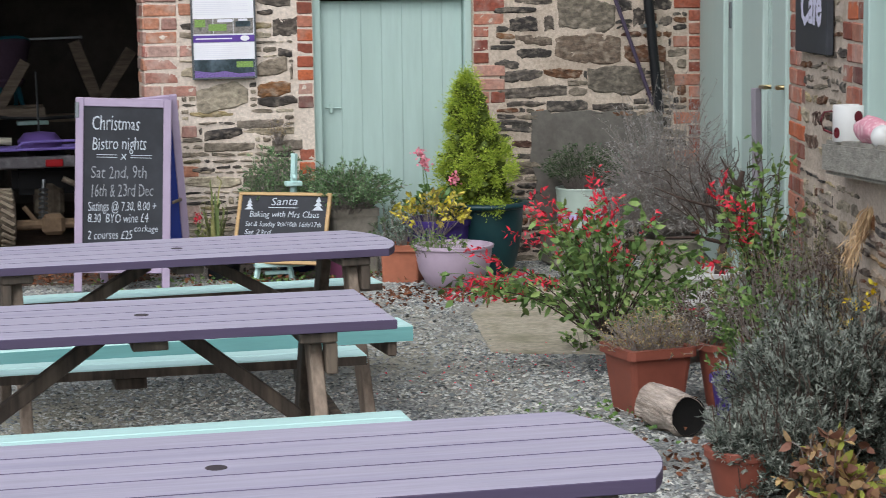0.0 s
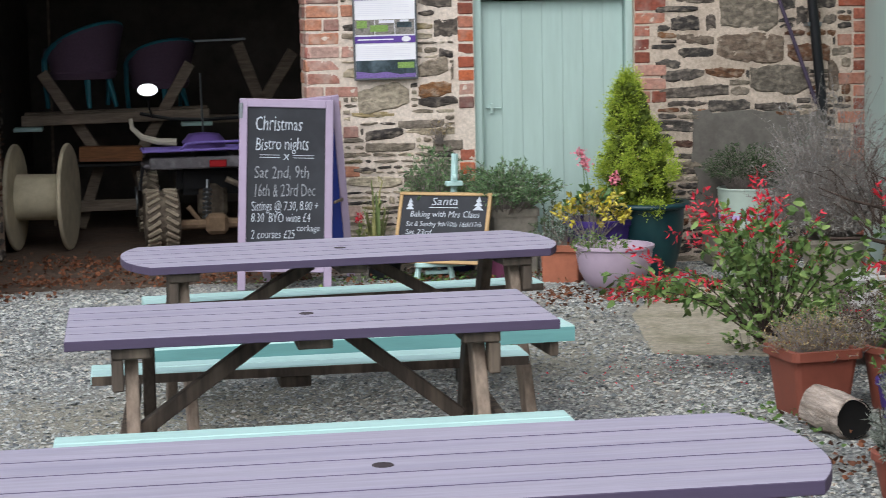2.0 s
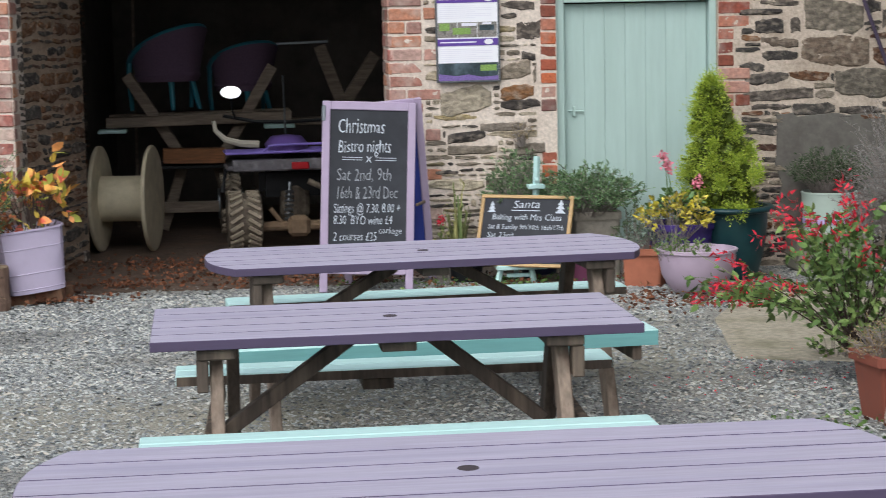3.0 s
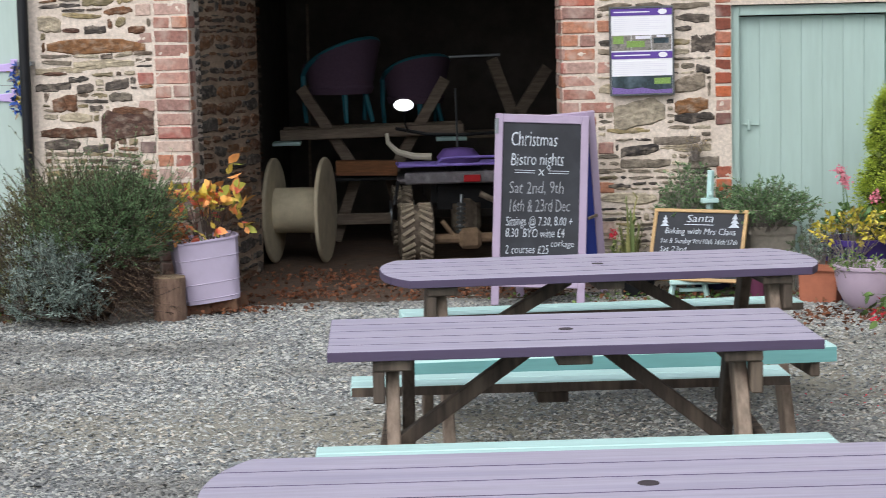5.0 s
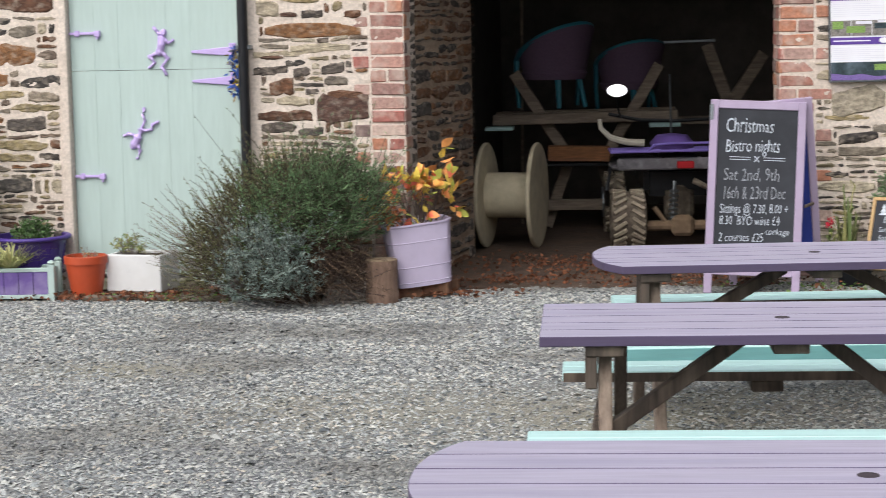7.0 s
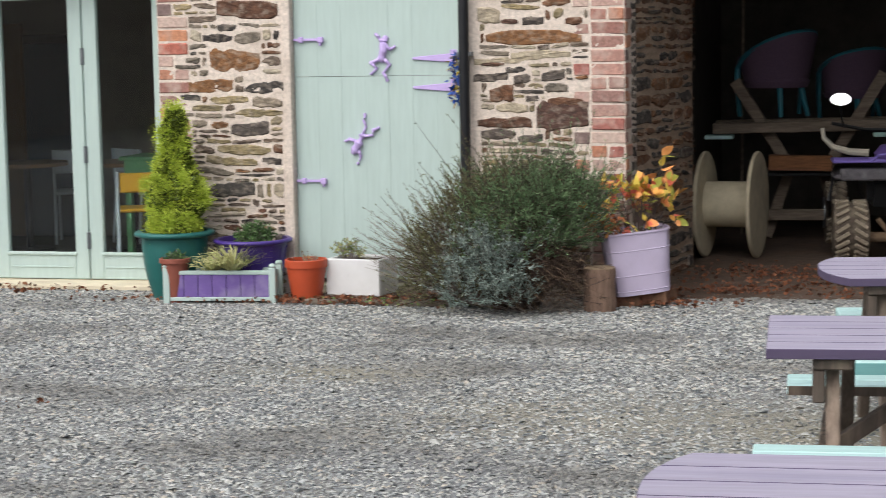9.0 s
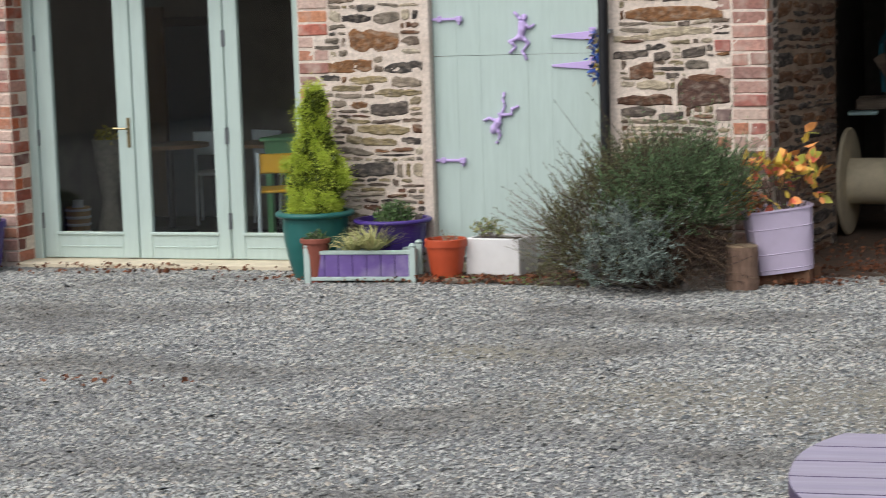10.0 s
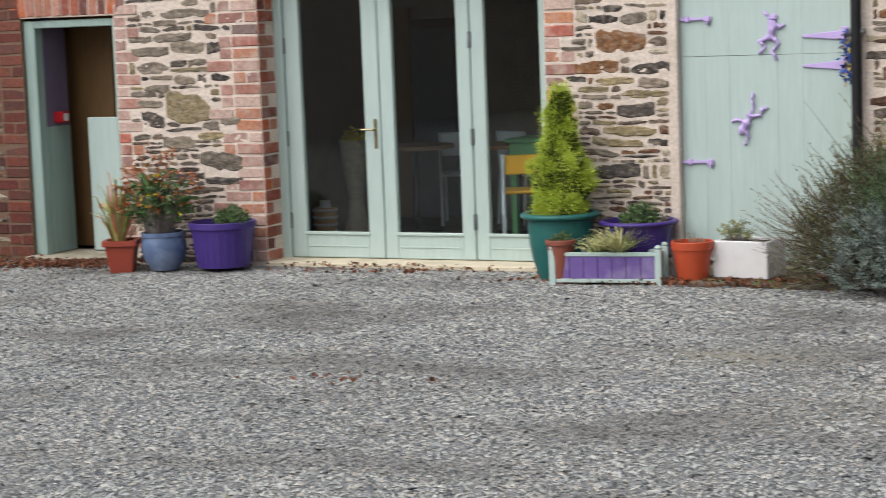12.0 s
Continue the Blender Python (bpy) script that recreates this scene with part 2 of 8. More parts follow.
M_PINE = mat("pale_pine", lin("b39468"), 0.6, grain=10, vary=0.15, bump=0.1, stretch=(0.5, 4, 4))
M_PAPER = mat("white_paper", lin("e4e4ea"), 0.5, grain=5, vary=0.02, bump=0)
M_PRINT_PURPLE = mat("purple_print", lin("5b3f94"), 0.5, grain=5, vary=0.04, bump=0)
M_PRINT_GREY = mat("grey_print", lin("dad9e3"), 0.5, grain=5, vary=0.05, bump=0)
M_PHOTO = mat("garden_print", lin("85807c"), 0.45, grain=90, vary=0.5, bump=0, stain=0.7, stain_col=lin("3a4232"), stain_scale=35)
M_PHOTO_DARK = mat("dark_garden_print", lin("2c3a40"), 0.45, grain=60, vary=0.5, bump=0, stain=0.7, stain_col=lin("6a7a86"), stain_scale=9)
M_PRINT_GREEN = mat("green_print", lin("7c9a52"), 0.5, grain=120, vary=0.6, bump=0)
M_PRINT_FLOWER = mat("flower_print", lin("74609c"), 0.5, grain=120, vary=0.6, bump=0)
M_CHALK_LILAC = mat("pale_lilac_chalk", lin("c9c6dc"), 0.9, grain=40, vary=0.15, bump=0.1)
M_OLD_TILE = mat("mossy_old_brick", lin("6a4636"), 0.95, grain=30, vary=0.4, bump=0.6, stain=0.6, stain_col=lin("57503c"), stain_scale=9)
M_TYRE = mat("muddy_rubber", lin("5c5248"), 0.9, grain=20, vary=0.35, bump=0.5, stain=0.8, stain_col=lin("8f8474"), stain_scale=10)
M_TREAD = mat("mud_caked_tread", lin("a09482"), 0.95, grain=25, vary=0.35, bump=0.6, stain=0.6, stain_col=lin("6a6058"), stain_scale=14)
M_MUD = mat("dried_mud", lin("7a6652"), 0.95, grain=20, vary=0.3, bump=0.6)
M_GREYPLASTIC = mat("scuffed_grey_plastic", lin("5f5c60"), 0.5, grain=20, vary=0.3, bump=0.1, stain=0.6, stain_col=lin("98949a"), stain_scale=12)
M_PURPLE_SEAT = mat("purple_vinyl", lin("7c62b0"), 0.45, grain=15, vary=0.08, bump=0.05)
M_BONE = mat("pale_bone", lin("b9b3a4"), 0.5, grain=15, vary=0.1, bump=0.05)
M_RUST_WOOD = mat("reddish_rough_wood", lin("83583a"), 0.85, grain=16, vary=0.35, bump=0.4, stain=0.4, stain_col=lin("4c362a"), stain_scale=6, stretch=(0.5, 4, 4))
M_PURPLE_FABRIC = mat("dull_purple_fabric", lin("5c4a5c"), 0.95, grain=60, vary=0.12, bump=0.2)
M_SLATE_BLUE = mat("slate_blue_paint", lin("46525c"), 0.6, grain=8, vary=0.08, bump=0.05)
M_TEAL_PAINT = mat("teal_paint", lin("246876"), 0.5, grain=12, vary=0.1, bump=0.05)
M_YELLOW = mat("yellow_paint", lin("d6a21e"), 0.45, grain=10, vary=0.06, bump=0.03)
M_PALE_METAL = mat("pale_painted_metal", lin("b8c4cc"), 0.4, grain=12, vary=0.08, bump=0.03)
M_GREEN_PAINT = mat("green_paint", lin("4c8458"), 0.6, grain=8, vary=0.1, bump=0.03)
def leafmat(name, cols, rough=0.6):
    return mat(name, None, rough, pick="island", ramp=[lin(c) for c in cols], grain=40, vary=0.15, bump=0, spec=0.25)


M_CONIFER = leafmat("golden_cypress", ("a2b63e", "bccb4e", "8aa43a", "cdd85c", "b0c246"))
M_CONIFER_R = leafmat("green_gold_cypress", ("88a038", "a8ba44", "728e34", "bcc852", "96ac3c"))
M_LAVENDER = leafmat("grey_lavender", ("6c7a6c", "8a988a", "55645a", "7a8878", "4c5a4c"))
M_ROSEMARY = leafmat("rosemary_green", ("46583e", "5a6e4c", "384a34", "6a7c5a", "4c5a3a"))
M_TWIG = mat("grey_twig", lin("837b76"), 0.9, grain=40, vary=0.3, bump=0.2)
M_TWIG_BROWN = mat("brown_twig", lin("62503e"), 0.9, grain=40, vary=0.3, bump=0.2)
M_TWIG_DK = mat("dark_twig", lin("463a34"), 0.9, grain=40, vary=0.3, bump=0.2)
M_STRAW = leafmat("straw", ("a8946a", "8c7a54", "bca87c", "7a6a48", "6e5c44"), 0.8)
M_AUTUMN = leafmat("autumn_leaf", ("ccb450", "dcc05c", "a8ac50", "e09a60", "d8705a", "dca456"), 0.5)
M_SALVIA = leafmat("salvia_leaf", ("567240", "6e8a4c", "425a30", "869c5a", "5e7a44"))
M_REDFLOWER = leafmat("red_petal", ("c4263a", "da384a", "a41c30", "d04656"), 0.5)
M_PINKFLOWER = leafmat("pink_petal", ("d87a90", "e49aa8", "c8586e"), 0.5)
M_YELLOWLEAF = leafmat("yellow_variegated", ("c8b83c", "a8a03a", "8a7a3c", "dccc5c", "6c6a30"), 0.5)
M_GRASSLEAF = leafmat("blade_green", ("6a7c4c", "8a9460", "a4a06a", "56683c"), 0.6)
M_STRIPED = leafmat("pale_striped_blade", ("a8ac72", "c4c08c", "8e9a5e", "d0c898"), 0.6)
M_DAYLILY = leafmat("turning_strap_leaf", ("b8a868", "90a05c", "c48c62", "a45c4c", "ccbc86"), 0.6)
M_SEDUM = leafmat("deep_green", ("45603a", "5c7a48", "385030", "6e8a54"), 0.5)
M_CURLED = leafmat("curled_autumn_leaf", ("8a6a50", "a88c68", "6e5040", "9aa04a", "b89c6c", "7a5648"), 0.6)
M_BLUEPETAL = leafmat("blue_yellow", ("2c4a9a", "3a62b8", "243a78", "d8c030", "2c4a9a"), 0.5)
M_BROWNLEAF = leafmat("brown_curled_leaf", ("9a5636", "b46c42", "7a4430", "b8804e", "86603c"), 0.6)
M_STONEPOT = mat("grey_stone_pot", lin("8a847a"), 0.95, grain=25, vary=0.25, bump=0.5, stain=0.4, stain_col=lin("6a665c"), stain_scale=6)
M_MINT_POT = mat("pale_mint_pot", lin("aebdb4"), 0.5, grain=10, vary=0.05, bump=0.05, stain=0.3, stain_col=lin("94a298"), stain_scale=5)
M_NAVY = mat("navy_glaze", lin("262a4a"), 0.3, grain=10, vary=0.1, bump=0.03)
M_PLUM = mat("plum_glaze", lin("6e3a56"), 0.4, grain=10, vary=0.1, bump=0.03)
M_PINK = mat("pink_spotted_cloth", lin("cc8c9c"), 0.9, grain=30, vary=0.1, bump=0.3, stain=0.9, stain_col=lin("e8d4d8"), stain_scale=45)
M_LOG_END = mat("charred_wood", lin("0c0a09"), 0.95, grain=20, vary=0.4, bump=0.6)
M_WORN_PURPLE = mat("worn_purple_board", lin("6a5494"), 0.7, grain=12, vary=0.12, bump=0.2, stain=0.5, stain_col=lin("a49cb0"), stain_scale=6)
M_TERRA_LIGHT = mat("light_terracotta", lin("9c5f48"), 0.8, grain=14, vary=0.15, bump=0.15, stain=0.3, stain_col=lin("8c5a44"), stain_scale=6)
M_TWIGLEAF = leafmat("dry_grey_sprig", ("827f7e", "989593", "6c6968", "aaa7a4"), 0.9)
M_DARKSEED = leafmat("dark_seed_head", ("4a3c38", "5c4a42", "3a302e", "6c5a4c"), 0.9)
M_YELLOWPETAL = leafmat("yellow_petal", ("e0c828", "d0b020", "e8d850"), 0.5)
M_DARK_PURPLE = mat("dark_purple_paint", lin("463c50"), 0.5, grain=20, vary=0.15, bump=0.05)
M_DARK_RED = mat("dark_red_enamel", lin("5c1420"), 0.3, grain=20, vary=0.08, bump=0)
M_MIRROR = mat("mirror_glass", lin("f0f0f0"), 0.05, 1.0, grain=3, vary=0.01, bump=0)
M_CHALK_DIM = mat("rubbed_chalk", lin("8e9198"), 0.95, grain=60, vary=0.3, bump=0.2)
M_OLIVE = leafmat("olive_needle", ("5c5e3e", "6e7048", "4c4e34", "7c7c54", "5a5238"))
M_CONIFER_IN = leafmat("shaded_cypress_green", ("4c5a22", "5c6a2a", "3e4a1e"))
M_ROSE_GREEN = leafmat("deep_rosemary_green", ("50694a", "6c885c", "3a5038", "829e70", "5c7852"))
M_ROSE_DARK = leafmat("dark_herb_green", ("34442e", "465a3a", "2a3826", "526a42"))
M_ROSE_OLIVE = leafmat("olive_brown_needle", ("5c6044", "70744c", "4a4c34", "84825c", "665c42"))
M_ROSE_SILVER = leafmat("silver_green_needle", ("7a8a84", "98a89f", "64746e", "aab6ac"))
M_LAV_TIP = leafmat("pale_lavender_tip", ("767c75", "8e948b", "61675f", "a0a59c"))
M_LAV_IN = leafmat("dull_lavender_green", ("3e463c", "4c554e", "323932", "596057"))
M_STAKE = mat("greyed_lilac_paint", lin("86818a"), 0.7, grain=10, vary=0.12, bump=0.2, stain=0.3, stain_col=lin("6e6870"), stain_scale=5)
# teal of the right-hand pot, with the shade on its body in the colour
M_TEAL_SHADED = mat("dark_teal_plastic", lin("14343a"), 0.4, grain=10, vary=0.1, bump=0.03, stain=0.2, stain_col=lin("2c5c56"), stain_scale=6)
M_RACK = mat("violet_rack_paint", lin("7f6cc0"), 0.45, grain=20, vary=0.06, bump=0.05)
M_PLUME = leafmat("buff_plume", ("c4a680", "d0b490", "b09270"), 0.9)
M_STUMP = mat("brown_bark", lin("80685a"), 0.9, grain=18, vary=0.35, bump=0.7, bump_dist=0.01, stain=0.5, stain_col=lin("54463a"), stain_scale=7, stretch=(3, 3, 0.6))
M_EDGE_STONE = mat("dirty_edging_stone", lin("6e655a"), 0.95, grain=18, vary=0.35, bump=0.7, bump_dist=0.01, stain=0.7, stain_col=lin("463a30"), stain_scale=9)

# ---- tools ----
def obj(name, bm, material, parent=None, label="", smooth=False):
    me = bpy.data.meshes.new(name)
    if isinstance(bm, tuple):
        me.from_pydata(bm[0], [], bm[1])
        me.validate()
    else:
        bm.to_mesh(me)
        bm.free()
    me.materials.append(material)
    if smooth:
        me.polygons.foreach_set("use_smooth", [True] * len(me.polygons))
        me.set_sharp_from_angle(angle=radians(38))
    ob = new(name, me)
    if parent is not None:
        ob.parent = parent
    if label:
        ob["label"] = label
    return ob


def part(name, bm, material, parent, label="", smooth=False):
    return obj(name, bm, material, parent, label, smooth)


def thing(name, label, category, m=None, group="", kind=""):
    ob = new(name)
    ob.empty_display_size = 0.1
    if m is not None:
        ob.matrix_basis = m
    return tagged(ob, label, category, group, kind)


def box(x0, x1, y0, y1, z0, z1, bevel=0.0, m=None, seg=1):
    bm = bmesh.new()
    bmesh.ops.create_cube(bm, size=1)
    bmesh.ops.transform(bm, matrix=Matrix.Translation(((x0 + x1) / 2, (y0 + y1) / 2, (z0 + z1) / 2)) @ Matrix.Diagonal((x1 - x0, y1 - y0, z1 - z0, 1)), verts=bm.verts)
    if bevel:
        bmesh.ops.bevel(bm, geom=bm.edges[:], offset=bevel, segments=seg, affect="EDGES", clamp_overlap=True)
    if m is not None:
        bmesh.ops.transform(bm, matrix=m, verts=bm.verts)
    return bm


def merge(*bms):
    out = bms[0]
    for b in bms[1:]:
        me = bpy.data.meshes.new("merge_tmp")
        b.to_mesh(me)
        b.free()
        out.from_mesh(me)
        bpy.data.meshes.remove(me)
    return out


def beam(p, q, w, h, bevel=0.004, up=(0, 0, 1)):
    """A plank from p to q, w wide and h high in section."""
    p, q = Vector(p), Vector(q)
    d = q - p
    x = d.normalized()
    y = Vector(up).cross(x).normalized()
    z = x.cross(y)
    m = Matrix((x, y, z)).transposed().to_4x4()
    m.translation = (p + q) / 2
    return box(-d.length / 2, d.length / 2, -w / 2, w / 2, -h / 2, h / 2, bevel, m)


def lathe(profile, seg=32, m=None, squash=1.0):
    """A turned body from (radius, height) pairs."""
    bm = bmesh.new()
    rings = []
    for r, z in profile:
        if r < 1e-5:
            rings.append([bm.verts.new((0, 0, z))])
        else:
            rings.append([bm.verts.new((r * math.cos(2 * math.pi * i / seg), r * squash * math.sin(2 * math.pi * i / seg), z)) for i in range(seg)])
    for a, b in zip(rings, rings[1:]):
        for i in range(seg):
            j = (i + 1) % seg
            if len(a) == 1 and len(b) > 1:
                bm.faces.new((a[0], b[i], b[j]))
            elif len(b) == 1 and len(a) > 1:
                bm.faces.new((a[i], a[j], b[0]))
            elif len(a) > 1:
                bm.faces.new((a[i], a[j], b[j], b[i]))
    bmesh.ops.recalc_face_normals(bm, faces=bm.faces[:])
    if m is not None:
        bmesh.ops.transform(bm, matrix=m, verts=bm.verts)
    return bm


def square_pot(w0, d0, w1, d1, h, rim=0.02, rim_h=0.04, wall=0.012):
    """A tapered square pot: base w0 x d0, mouth w1 x d1."""
    prof = [(w0, d0, 0), (w1 - 2 * rim, d1 - 2 * rim, h - rim_h), (w1, d1, h - rim_h), (w1, d1, h), (w1 - 2 * rim - 2 * wall, d1 - 2 * rim - 2 * wall, h), (w0 - 2 * wall, d0 - 2 * wall, 0.02)]
    bm = bmesh.new()
    rings = []
    for w, d, z in prof:
        r = min(w, d) * 0.08
        pts = []
        for sx, sy, a0 in ((1, 1, 0), (-1, 1, 90), (-1, -1, 180), (1, -1, 270)):
            for k in range(3):
                a = radians(a0 + 45 * k)
                pts.append((sx * (w / 2 - r) + r * math.cos(a), sy * (d / 2 - r) + r * math.sin(a), z))
        rings.append([bm.verts.new(p) for p in pts])
    bm.faces.new(rings[0][::-1])
    for a, b in zip(rings, rings[1:]):
        for i in range(12):
            j = (i + 1) % 12
            bm.faces.new((a[i], a[j], b[j], b[i]))
    bm.faces.new(rings[-1])
    bmesh.ops.recalc_face_normals(bm, faces=bm.faces[:])
    return bm


def tube(points, r, seg=8, taper=1.0):
    """A round bar along the points; taper: end radius over start radius."""
    pts = [Vector(p) for p in points]
    bm = bmesh.new()
    rings = []
    for i, p in enumerate(pts):
        d = (pts[min(i + 1, len(pts) - 1)] - pts[max(i - 1, 0)]).normalized()
        ref = Vector((0, 0, 1)) if abs(d.z) < 0.9 else Vector((1, 0, 0))
        u = d.cross(ref).normalized()
        v = d.cross(u)
        k = r * (1 + (taper - 1) * i / max(1, len(pts) - 1))
        rings.append([bm.verts.new(p + k * (math.cos(2 * math.pi * j / seg) * u + math.sin(2 * math.pi * j / seg) * v)) for j in range(seg)])
    for a, b in zip(rings, rings[1:]):
        for i in range(seg):
            j = (i + 1) % seg
            bm.faces.new((a[i], a[j], b[j], b[i]))
    bm.faces.new(rings[0][::-1])
    bm.faces.new(rings[-1])
    bmesh.ops.recalc_face_normals(bm, faces=bm.faces[:])
    return bm


def slab(outline, z0, z1, bevel=0.0, m=None):
    """A plate with that outline in x and y."""
    bm = bmesh.new()
    f = bm.faces.new([bm.verts.new((x, y, z0)) for x, y in outline])
    r = bmesh.ops.extrude_face_region(bm, geom=[f])
    bmesh.ops.translate(bm, vec=(0, 0, z1 - z0), verts=[v for v in r["geom"] if isinstance(v, bmesh.types.BMVert)])
    bmesh.ops.recalc_face_normals(bm, faces=bm.faces[:])
    if bevel:
        bmesh.ops.bevel(bm, geom=[e for e in bm.edges if abs(e.verts[0].co.z - e.verts[1].co.z) < 1e-6], offset=bevel, segments=1, affect="EDGES")
    if m is not None:
        bmesh.ops.transform(bm, matrix=m, verts=bm.verts)
    return bm


def leaves(points, normals, length, width, rng, droop=0.2, spread=0.5, fold=0.15):
    """Many small pointed leaves, one at each point, about along its normal."""
    P = np.asarray(points, float)
    D = np.asarray(normals, float) + rng.normal(0, spread, P.shape) - np.array([0, 0, droop])
    D /= np.linalg.norm(D, axis=1)[:, None] + 1e-9
    R = rng.normal(0, 1, P.shape)
    S = np.cross(D, R)
    S /= np.linalg.norm(S, axis=1)[:, None] + 1e-9
    U = np.cross(S, D)
    k = rng.uniform(0.6, 1.25, len(P))[:, None]
    Lk, Wk = length * k, width * k
    n = np.arange(len(P))
    if width > 0.011:
        rows = [P, P + D * Lk * 0.3 + S * Wk * 0.46 + U * Wk * fold, P + D * Lk * 0.68 + S * Wk * 0.36 + U * Wk * fold * 0.4, P + D * Lk - U * Wk * fold * 0.6, P + D * Lk * 0.68 - S * Wk * 0.36 + U * Wk * fold * 0.4, P + D * Lk * 0.3 - S * Wk * 0.46 + U * Wk * fold]
        tri = ((0, 1, 5), (1, 2, 4), (1, 4, 5), (2, 3, 4))
    else:
        rows = [P, P + D * Lk * 0.45 + S * Wk * 0.5 + U * Wk * fold, P + D * Lk, P + D * Lk * 0.45 - S * Wk * 0.5 + U * Wk * fold]
        tri = ((0, 1, 2), (0, 2, 3))
    V = np.stack(rows, 1).reshape(-1, 3)
    Fc = np.concatenate([np.stack([n * len(rows) + k for k in t], 1) for t in tri]).tolist()
    return (V.tolist(), Fc)

# ---- masonry ----
LEFT = pose(0, 12.853, 0, 0, 0, -3.876)
RIGHT = pose(0, 13.19, 0)
WING = pose(5.05, 13.19, 0, 0, 0, -104.2)
BARN = pose(-1.315, 13.36, 0, 0, 0, 86.1)
COURSE = 0.0895


def stone_shape(rng, ln, h, depth, square=2.6):
    """One split stone: a jagged lens or block outline in x and z, a sloping rim and an uneven face towards -y."""
    k = 6 if ln < 0.14 else 8
    xs = np.linspace(-0.5, 0.5, k) + np.concatenate([[0], rng.uniform(-0.35, 0.35, k - 2) / (k - 1), [0]])
    wedge = rng.uniform(-0.3, 0.3)
    lo = 0.08 if square < 3.4 and ln > 1.6 * h else (0.35 if ln > 2 * h else 0.55)
    jag = min(0.15, 0.009 / h)
    ends = rng.uniform(lo, 1.0, 2)

    def edge():
        e0, e1 = np.clip(ends * rng.uniform(0.6, 1.3, 2), 0.06, 1.0)
        p0, p1 = rng.uniform(-0.45, -0.1), rng.uniform(0.1, 0.45)
        env = np.interp(xs, [-0.5, p0, p1, 0.5], [e0, 1, 1, e1])
        return env * (1 + wedge * xs) * rng.uniform(1 - jag, 1 + 0.6 * jag, k) * h / 2

    mid = rng.uniform(-0.25, 0.25) * h * xs + rng.uniform(-0.06, 0.06, k) * h
    top, low = mid + edge(), mid - edge()
    x = np.concatenate([xs, xs[::-1]]) * ln
    z = np.concatenate([low, top[::-1]])
    n = len(x)
    b = min(0.011, h * 0.16)
    V = [(x[i] * 1.04, 0.006, z[i] * 1.08) for i in range(n)]
    V += [(x[i] * (1 - 2 * b / ln), -depth - rng.uniform(-0.004, 0.005), z[i] * (1 - 2 * b / h)) for i in range(n)]
    V.append((rng.uniform(-0.15, 0.15) * ln, -depth - rng.uniform(-0.002, 0.007), float(mid.mean())))
    Fc = [(i, (i + 1) % n, n + (i + 1) % n, n + i) for i in range(n)]
    Fc += [(n + i, n + (i + 1) % n, 2 * n) for i in range(n)]
    return V, Fc


BRICK_MESHES = {}


def brick_mesh(ln, k, red=False):
    key = (round(ln, 3), k, red)
    if key not in BRICK_MESHES:
        rng = np.random.default_rng(100 + k)
        h, d = 0.0785, 0.02
        bm = box(-ln / 2, ln / 2, -0.006, d, -h / 2, h / 2)
        for v in bm.verts:
            v.co += Vector(rng.uniform(-0.004, 0.004, 3))
        bmesh.ops.bevel(bm, geom=[e for e in bm.edges if e.verts[0].co.y < 0.01 or e.verts[1].co.y < 0.01], offset=0.006, segments=1, affect="EDGES")
        me = bpy.data.meshes.new("brick")
        bm.to_mesh(me)
        bm.free()
        me.materials.append((M_BRICK, M_BRICK_RED, M_BRICK_DARK)[int(red)])
        BRICK_MESHES[key] = me
    return BRICK_MESHES[key]


def put_brick(parent, m, x, z, ln, rng, turn=0.0, red=False):
    ob = new("brick", brick_mesh(ln, int(rng.integers(0, 5)), red))
    ob.parent = parent
    ob.matrix_basis = m @ pose(x, rng.uniform(-0.004, 0.003), z, rng.uniform(-1, 1), turn + rng.uniform(-0.8, 0.8), rng.uniform(-1.2, 1.2))


def quoin(parent, m, edge, way, widths, z0, z1, rng, skip=(), red=False):
    """Toothed brick edge from x=edge, going +1 or -1; returns the free width at a height."""
    n = int((z1 - z0) / COURSE)
    for i in range(n):
        w, x = widths[i % len(widths)], 0.0
        if any(a <= i < b for a, b in skip):
            continue
        while x < w - 0.05:
            ln = 0.218 if w - x > 0.17 and not ((i * 7 + int(edge * 10)) % 5 == 2 and x == 0) else 0.104
            put_brick(parent, m, edge + way * (x + ln / 2 + 0.004), z0 + (i + 0.5) * COURSE, ln, rng, red=red)
            x += ln + 0.013
    return lambda z: widths[min(max(int((z - z0) / COURSE), 0), 400) % len(widths)]


def wander(x, z):
    """How far the courses of a wall rise and fall at a place."""
    return 0.022 * noise.noise(Vector((x * 1.7, z * 1.3, 3.0))) + 0.01 * noise.noise(Vector((x * 5.0, z * 4.0, 8.0)))


